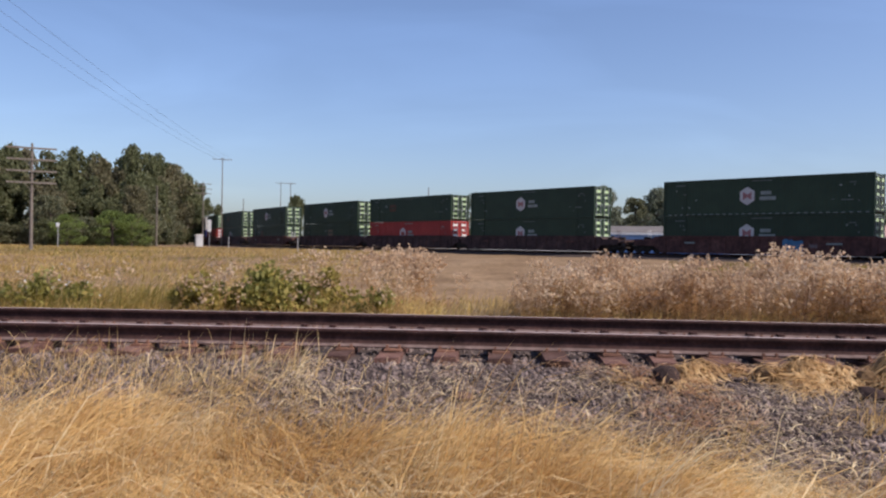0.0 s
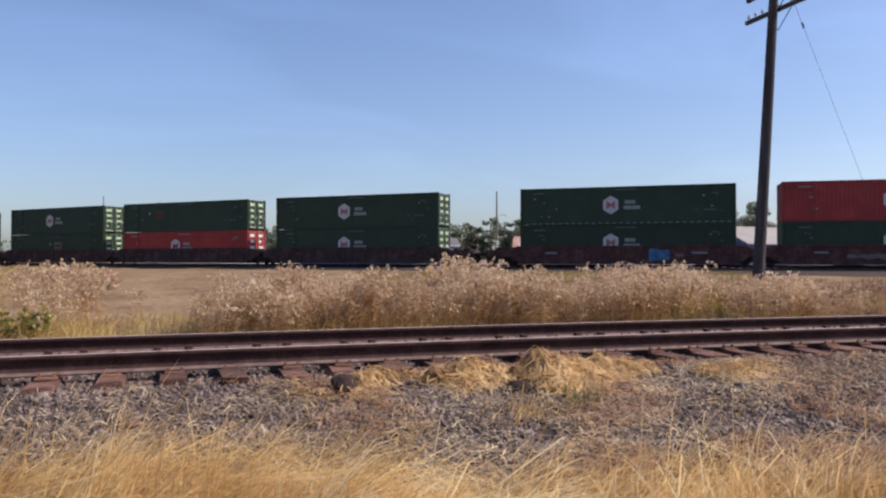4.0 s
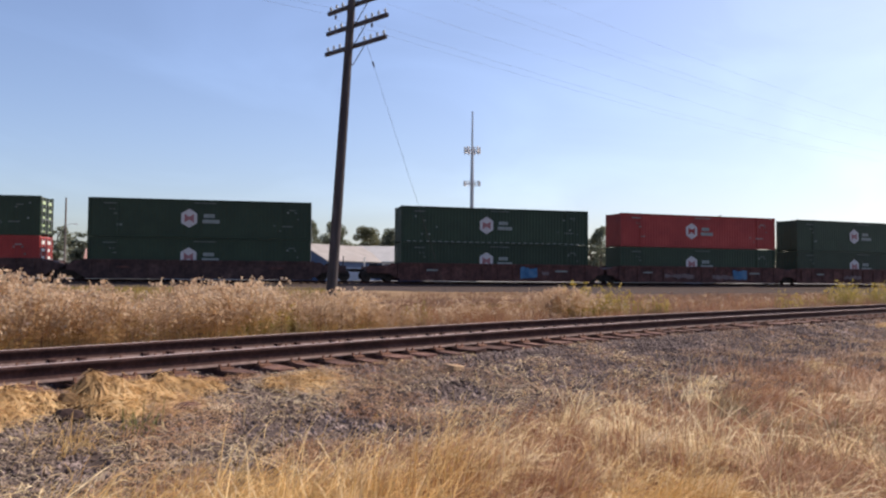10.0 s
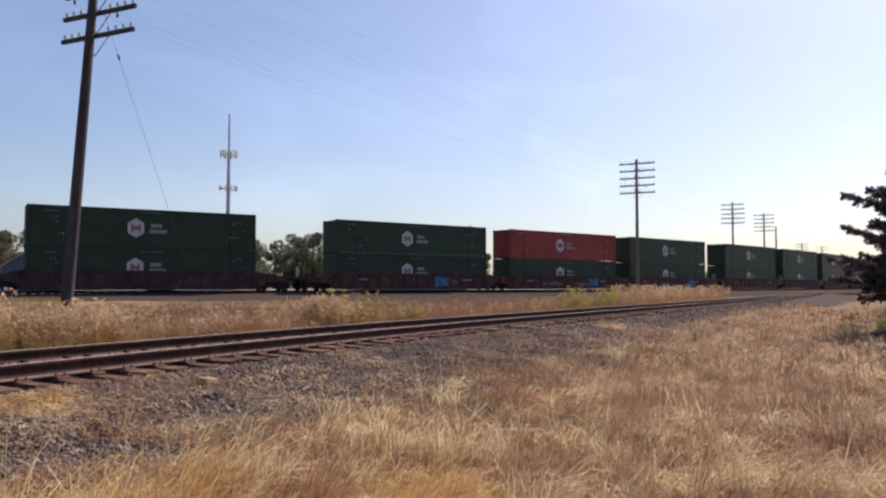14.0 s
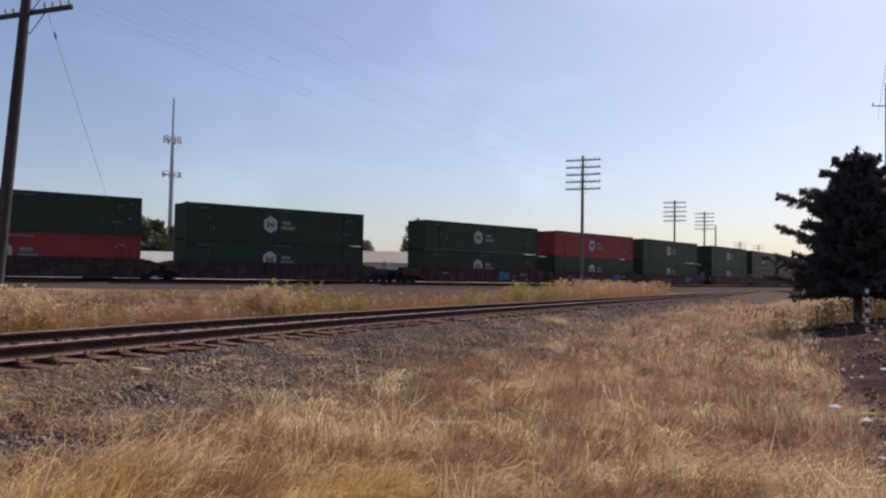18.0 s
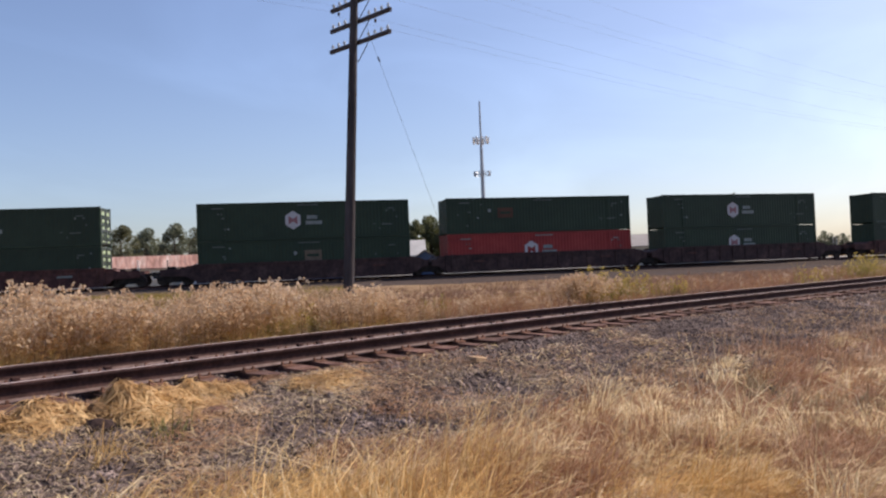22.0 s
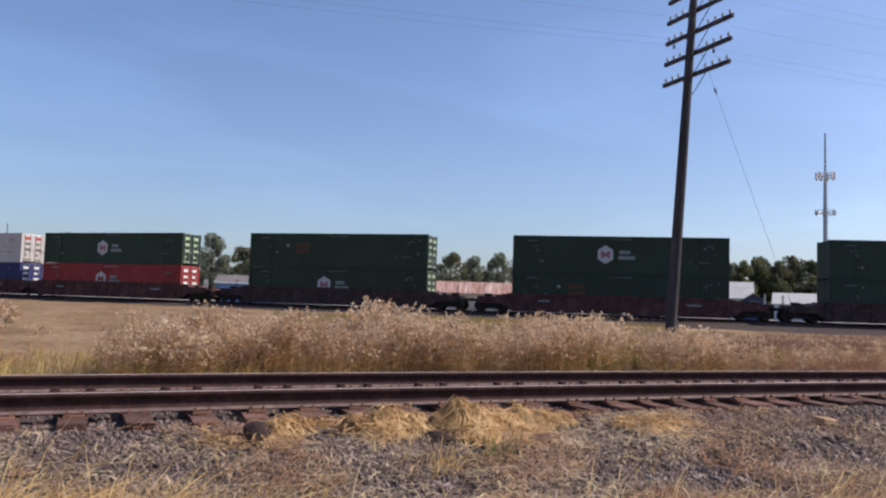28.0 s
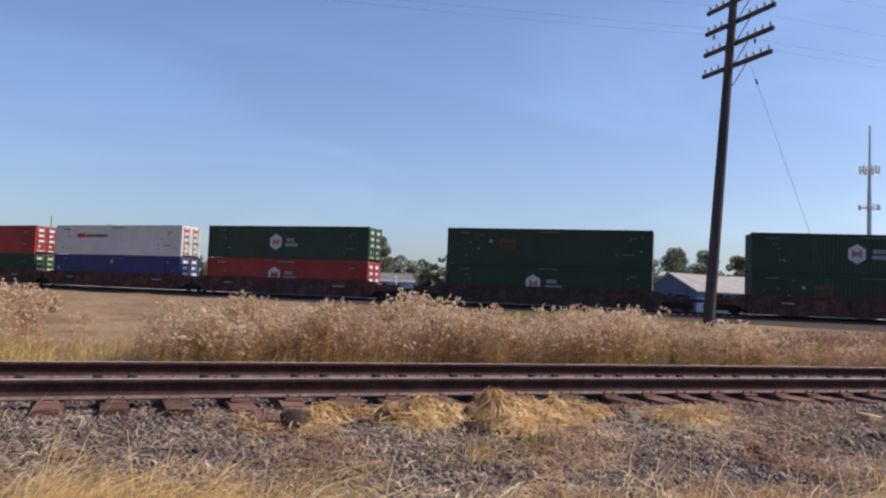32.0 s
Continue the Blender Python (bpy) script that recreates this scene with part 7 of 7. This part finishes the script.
weed_clump("green_weed", 35.2, 6.0, 3.4, 1.0, 1.3, 145, "yellow-green weeds before the main line")
weed_clump("green_weed", 39.5, 5.2, 3.4, 1.0, 1.3, 136, "yellow-green weeds before the main line")
weed_clump("green_weed", 12.9, 11.9, 0.8, 0.6, 0.85, 26, "yellow-green weed among the dried stems", flowers=False)
weed_clump("green_weed", 13.6, 11.0, 0.9, 0.7, 0.8, 28, "yellow-green weed among the dried stems", flowers=False)
weed_clump("green_weed", 8.9, 10.95, 0.9, 0.6, 0.72, 34, "leafy green weed at the foot of the dried stems", flowers=False)
weed_clump("green_weed", 9.75, 10.8, 0.7, 0.5, 0.8, 26, "leafy green weed at the foot of the dried stems", flowers=False)
weed_clump("green_weed", 11.6, 10.9, 0.6, 0.5, 0.66, 18, "leafy green weed at the foot of the dried stems", flowers=False)
weed_clump("green_weed", 7.4, 12.2, 0.6, 0.5, 0.75, 18, "yellow-green weed among the dried stems", flowers=False)
shrub("dried_bush", -2.2, 29.5, 1.6, 1.0, 1.0, 900, 0.07, M_FLUFF, "dried pinkish seed bush in the open field")
shrub("dried_bush", -0.7, 28.6, 1.3, 0.9, 0.8, 700, 0.07, M_FLUFF, "dried pinkish seed bush in the open field")
# green shoots in the ballast
x = rng.normal(3.72, 0.1, 46)
p = on_bed(x, rng.normal(-2.6, 0.09, 46))
ob = grass_field("green_shoots", rng, p[:, 0], p[:, 1], 0.14, 0.34, 0.008, M_SHOOT, "tuft of green shoots in the ballast", 0.35, z=p[:, 2])


# ---- heaps of cut straw on the ballast ----
def straw_heap(lobes, n, label):
    """Lobes of (place along the track, offset across it, radius, height): strands lie over the lumps and spill down them."""
    x, off_ = lobes[0][:2]
    c = on_bed(np.array([x]), np.array([off_]))[0]
    hp = thing("straw_heap", pose(*c, 0, 0, math.degrees(near_heading(x))), label, "straw heap", "straw on the ballast")
    rng = np.random.default_rng(int(x * 37) + n)
    lx, ly = np.array([l[0] - x for l in lobes]), np.array([l[1] - off_ for l in lobes])
    lr, lh = np.array([l[2] for l in lobes]), np.array([l[3] for l in lobes])

    def top_z(u, v):
        z = np.zeros(np.shape(u))
        for a, b, r, q in zip(lx, ly, lr, lh):
            z = np.maximum(z, q * np.exp(-1.7 * (((u - a) ** 2 + (v - b) ** 2) / (r * r)) ** 1.1))
        return np.interp(off_ + v, PO, PZ) - c[2] + z

    share = lr * lr * (0.4 + lh * 5)
    m = rng.choice(len(lx), n, p=share / share.sum())
    a, rr = rng.uniform(0, 2 * math.pi, n), np.abs(rng.normal(0, 0.52, n))
    px, py = lx[m] + np.cos(a) * rr * lr[m], ly[m] + np.sin(a) * rr * lr[m]
    run = rng.uniform(0, 6.3, n)
    bend = rng.normal(0, 1.3, n)
    ln = rng.uniform(0.1, 0.36, n) * np.clip(lr[m] / 0.28, 0.5, 1.15)
    lift = np.abs(rng.normal(0, 0.026, n)) + rng.uniform(-0.03, 0.0, n)
    rows = []
    for f, wf in ((0, 0.8), (0.35, 1), (0.7, 1), (1, 0.5)):
        u, v = px + np.cos(run + bend * f) * ln * f, py + np.sin(run + bend * f) * ln * f
        q = np.stack([u, v, top_z(u, v) + lift * (1 + 2.2 * f * (1 - f)) + 0.006], 1)
        sd = np.stack([-np.sin(run + bend * f), np.cos(run + bend * f), rng.normal(0, 0.5, n)], 1) * (rng.uniform(0.0025, 0.0055, n) * wf)[:, None]
        rows += [q - sd, q + sd]
    V = np.stack(rows, 1).reshape(-1, 3)
    quad = np.array([0, 1, 3, 2, 2, 3, 5, 4, 4, 5, 7, 6])
    part("straw", mesh_np("straw", V, (np.arange(n)[:, None] * 8 + quad).ravel(), np.full(3 * n, 4), M_PILE), None, hp)
    # sheet under the strands, coloured dark for the shade in their gaps
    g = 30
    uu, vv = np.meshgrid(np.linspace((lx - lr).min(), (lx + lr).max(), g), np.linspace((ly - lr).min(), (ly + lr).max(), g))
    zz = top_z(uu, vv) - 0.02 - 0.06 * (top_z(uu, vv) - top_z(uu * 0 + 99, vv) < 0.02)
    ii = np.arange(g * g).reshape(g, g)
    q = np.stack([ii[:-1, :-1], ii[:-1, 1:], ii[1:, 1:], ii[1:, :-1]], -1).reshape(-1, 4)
    part("matted_core", mesh_np("matted_core", np.stack([uu, vv, zz], -1).reshape(-1, 3), q.ravel(), np.full(len(q), 4), M_DARKSTRAW, True), None, hp)


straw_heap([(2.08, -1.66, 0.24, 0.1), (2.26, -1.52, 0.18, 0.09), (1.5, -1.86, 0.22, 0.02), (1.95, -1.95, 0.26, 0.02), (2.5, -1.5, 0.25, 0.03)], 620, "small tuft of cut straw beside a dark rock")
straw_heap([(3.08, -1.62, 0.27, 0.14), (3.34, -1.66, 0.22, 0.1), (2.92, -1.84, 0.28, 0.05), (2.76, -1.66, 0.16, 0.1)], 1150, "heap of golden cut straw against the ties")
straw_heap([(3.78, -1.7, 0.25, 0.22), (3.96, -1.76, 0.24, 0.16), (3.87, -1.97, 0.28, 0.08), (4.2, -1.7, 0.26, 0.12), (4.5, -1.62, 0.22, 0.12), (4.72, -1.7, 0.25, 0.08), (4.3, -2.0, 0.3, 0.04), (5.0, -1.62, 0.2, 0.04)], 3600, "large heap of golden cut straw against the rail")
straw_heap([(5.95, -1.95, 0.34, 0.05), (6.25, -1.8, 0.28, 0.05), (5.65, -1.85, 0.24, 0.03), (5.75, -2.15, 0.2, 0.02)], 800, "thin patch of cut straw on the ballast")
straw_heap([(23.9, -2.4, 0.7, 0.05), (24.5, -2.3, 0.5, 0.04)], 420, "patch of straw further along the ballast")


def rock(name, x, off_, s, mat, label, squash=0.7):
    c = on_bed(np.array([x]), np.array([off_]))[0]
    bm = bmesh.new()
    bmesh.ops.create_icosphere(bm, subdivisions=2, radius=s)
    for v in bm.verts:
        v.co *= 1 + 0.3 * noise.noise(v.co * (2.2 / s) * 0.5 + Vector((x, 0, 0)))
        v.co.z *= squash
        v.co.x *= 1.35
    rk = new(name, mesh_of(bm, name, mat))
    rk.matrix_basis = pose(c[0], c[1], c[2] + s * 0.35, 0, 0, x * 40)
    tagged(rk, label, "rock")


rock("rock", 1.85, -1.78, 0.12, M_ROCK, "dark rounded rock on the ballast", 0.95)
rock("rock", 3.4, -2.05, 0.1, M_ROCK, "dark rock below the straw heap")
rock("rock", 2.72, -1.66, 0.09, M_DARKSTRAW, "brown lump of rotten wood beside the straw", 1.1)
rock("rock", 3.54, -1.74, 0.09, M_DARKSTRAW, "dark brown lump of wood in the straw", 1.2)
rock("rock", 4.4, -2.22, 0.1, M_TIE, "brown lump of rotten wood on the ballast", 0.5)
rock("rock", 0.1, -2.35, 0.08, M_TIE, "reddish brown stone on the ballast", 0.5)
bm = bmesh.new()
bm_box(bm, -0.17, 0.17, -0.07, 0.07, -0.03, 0.03)
wood = new("broken_plank", mesh_of(bm, "broken_plank", M_PLANK, 0.01))
wood.matrix_basis = Matrix.Translation(on_bed(np.array([8.26]), np.array([-2.03]))[0] + np.array([0, 0, 0.05])) @ pose(0, 0, 0, 8, 6, 12)
tagged(wood, "short pale piece of broken plank on the ballast", "plank")

# ---- undergrowth below the conifer ----
rg3 = np.random.default_rng(63)
x, y = rg3.normal(25.2, 1.3, 300), rg3.normal(-6.0, 1.1, 300)
(sv, fv) = plant_weeds(rg3, WEEDS, x, y, ground_z(x, y) + 0.05, rg3.uniform(0.35, 0.75, 300))
tagged(new("dried_undergrowth", mesh_np("dried_undergrowth", *join_np([sv, fv]), M_DARKSTEM)), "brown dried undergrowth below the conifer", "weeds", kind="stuff")
weed_clump("green_weed", 24.2, -4.6, 1.2, 0.9, 0.9, 40, "green weed in the shade of the conifer", flowers=False)
weed_clump("green_weed", 25.0, -6.5, 1.3, 0.9, 1.0, 46, "green weed in the shade of the conifer", flowers=False)
weed_clump("green_weed", 26.8, -7.3, 1.8, 1.2, 1.1, 68, "yellow-green weed beside the conifer")
weed_clump("green_weed", 23.4, -3.3, 1.2, 0.8, 0.5, 24, "low yellowing weed beside the conifer")
# short grass round the standing place
x, y = polar(rg3, 110000, 0.5, 9, -180, 180)
k = (np.hypot(x, y) < 2.4) | (np.abs(np.degrees(np.arctan2(-x, y)) + 38) > 86)
grass_field("trodden_grass", rg3, x[k], y[k], 0.08, 0.22, 0.007, M_FIELD, "short trodden dry grass", 1.1, per=20, spread=0.1)

# ---- dry stubble and twigs on the bare dirt ----
rng = np.random.default_rng(90)
x, y = polar(rng, 5200, 4.5, 30, -118, -97)
k = (y < -0.2 - 0.205 * x) & (clump_noise(x, y, 0.8, 51) > -0.1)
x, y = x[k], y[k]
grass_field("dirt_stubble", rng, x, y, 0.05, 0.2, 0.009, M_DUSK, "sparse russet stubble on the dark dirt", 1.0, z=ground_z(x, y) + 0.1, per=9, spread=0.12)
x, y = polar(rng, 1500, 4.5, 26, -116, -98)
k = y < -0.6 - 0.205 * x
tw = np.stack([x[k], y[k], ground_z(x[k], y[k]) + 0.13], 1)
m = len(tw)
V, L, S = blades(rng, tw, rng.uniform(0.08, 0.4, m), rng.uniform(0.006, 0.016, m), rng.uniform(1.3, 1.6, m), rng.uniform(0, 6.3, m), 0.1)
tagged(new("fallen_twigs", mesh_np("fallen_twigs", V, L, S, M_BARK)), "dark fallen twigs on the dirt", "twigs", kind="stuff")
clods = polar(rng, 5200, 4.2, 28, -118, -98)
k = clods[1] < -0.4 - 0.205 * clods[0]
cp = np.stack([clods[0][k], clods[1][k], ground_z(clods[0][k], clods[1][k]) + 0.1], 1)
tagged(new("dirt_clods", mesh_np("dirt_clods", *stones(rng, cp, rng.uniform(0.012, 0.04, len(cp))), M_DIRT)), "clods of dark dry earth", "dirt", kind="stuff")

# ---- litter on the bare dirt ----
rl = random.Random(12)
SCRAPS = [(29.63, -5.28), (38.35, -9.46), (22.46, -6.41), (24.47, -6.81), (17.58, -5.63), (12.57, -4.08), (12.38, -4.24), (11.89, -3.66), (13.33, -3.92), (13.4, -2.91), (12.52, -2.97), (12.43, -2.84), (9.52, -2.81), (8.91, -2.63), (9.21, -3.07), (7.93, -2.13), (7.66, -2.18), (7.31, -1.95), (6.3, -2.21), (6.01, -2.12), (5.8, -2.16), (5.25, -1.71), (5.38, -1.71), (6.95, -2.48)]
for i in range(40):
    d, a = rl.uniform(6.5, 24), radians(rl.uniform(100.5, 113))
    x, y = SCRAPS[i] if i < len(SCRAPS) else (d * math.sin(a), d * math.cos(a))
    bm = bmesh.new()
    bmesh.ops.create_icosphere(bm, subdivisions=1, radius=rl.uniform(0.036, 0.085) * (1.8 if i == 21 else 1))
    for v in bm.verts:
        v.co *= rl.uniform(0.6, 1.3)
        v.co.z *= 0.45
    lt = new("litter", mesh_of(bm, "litter", M_LITTER if i % 6 else M_ROCK))
    lt.matrix_basis = pose(x, y, float(ground_z(x, y)) + 0.12, 0, 0, rl.uniform(0, 360))
    tagged(lt, "crumpled scrap of white litter on the dirt" if i % 6 else "dark clod of earth on the dirt", "litter" if i % 6 else "clod", "litter on the dirt")


# ---- motion: the train rolls by at a steady pace ----
def train_s(t):
    return -32.874 + 3.77177 * t - 0.0017905 * (t - 16) ** 2


def motions():
    times = [0, 4, 8, 12, 16, 20, 24, 28, 32]
    for ob, offset, z in MOVERS:
        rows = []
        for t in times:
            x, y, h = main_at(train_s(t) + offset)
            rows.append((t, pose(x, y, z, 0, 0, math.degrees(h))))
        walk(ob, rows)
    steps = [i * 0.16 for i in range(201)]
    turn = math.degrees(0.16 * 3.77 / 0.42)
    for ob, x in WHEELS:
        walk(ob, [(t, pose(x, 0, 0.42) @ Matrix.Rotation(radians(turn * i), 4, "Y")) for i, t in enumerate(steps)])


motions()
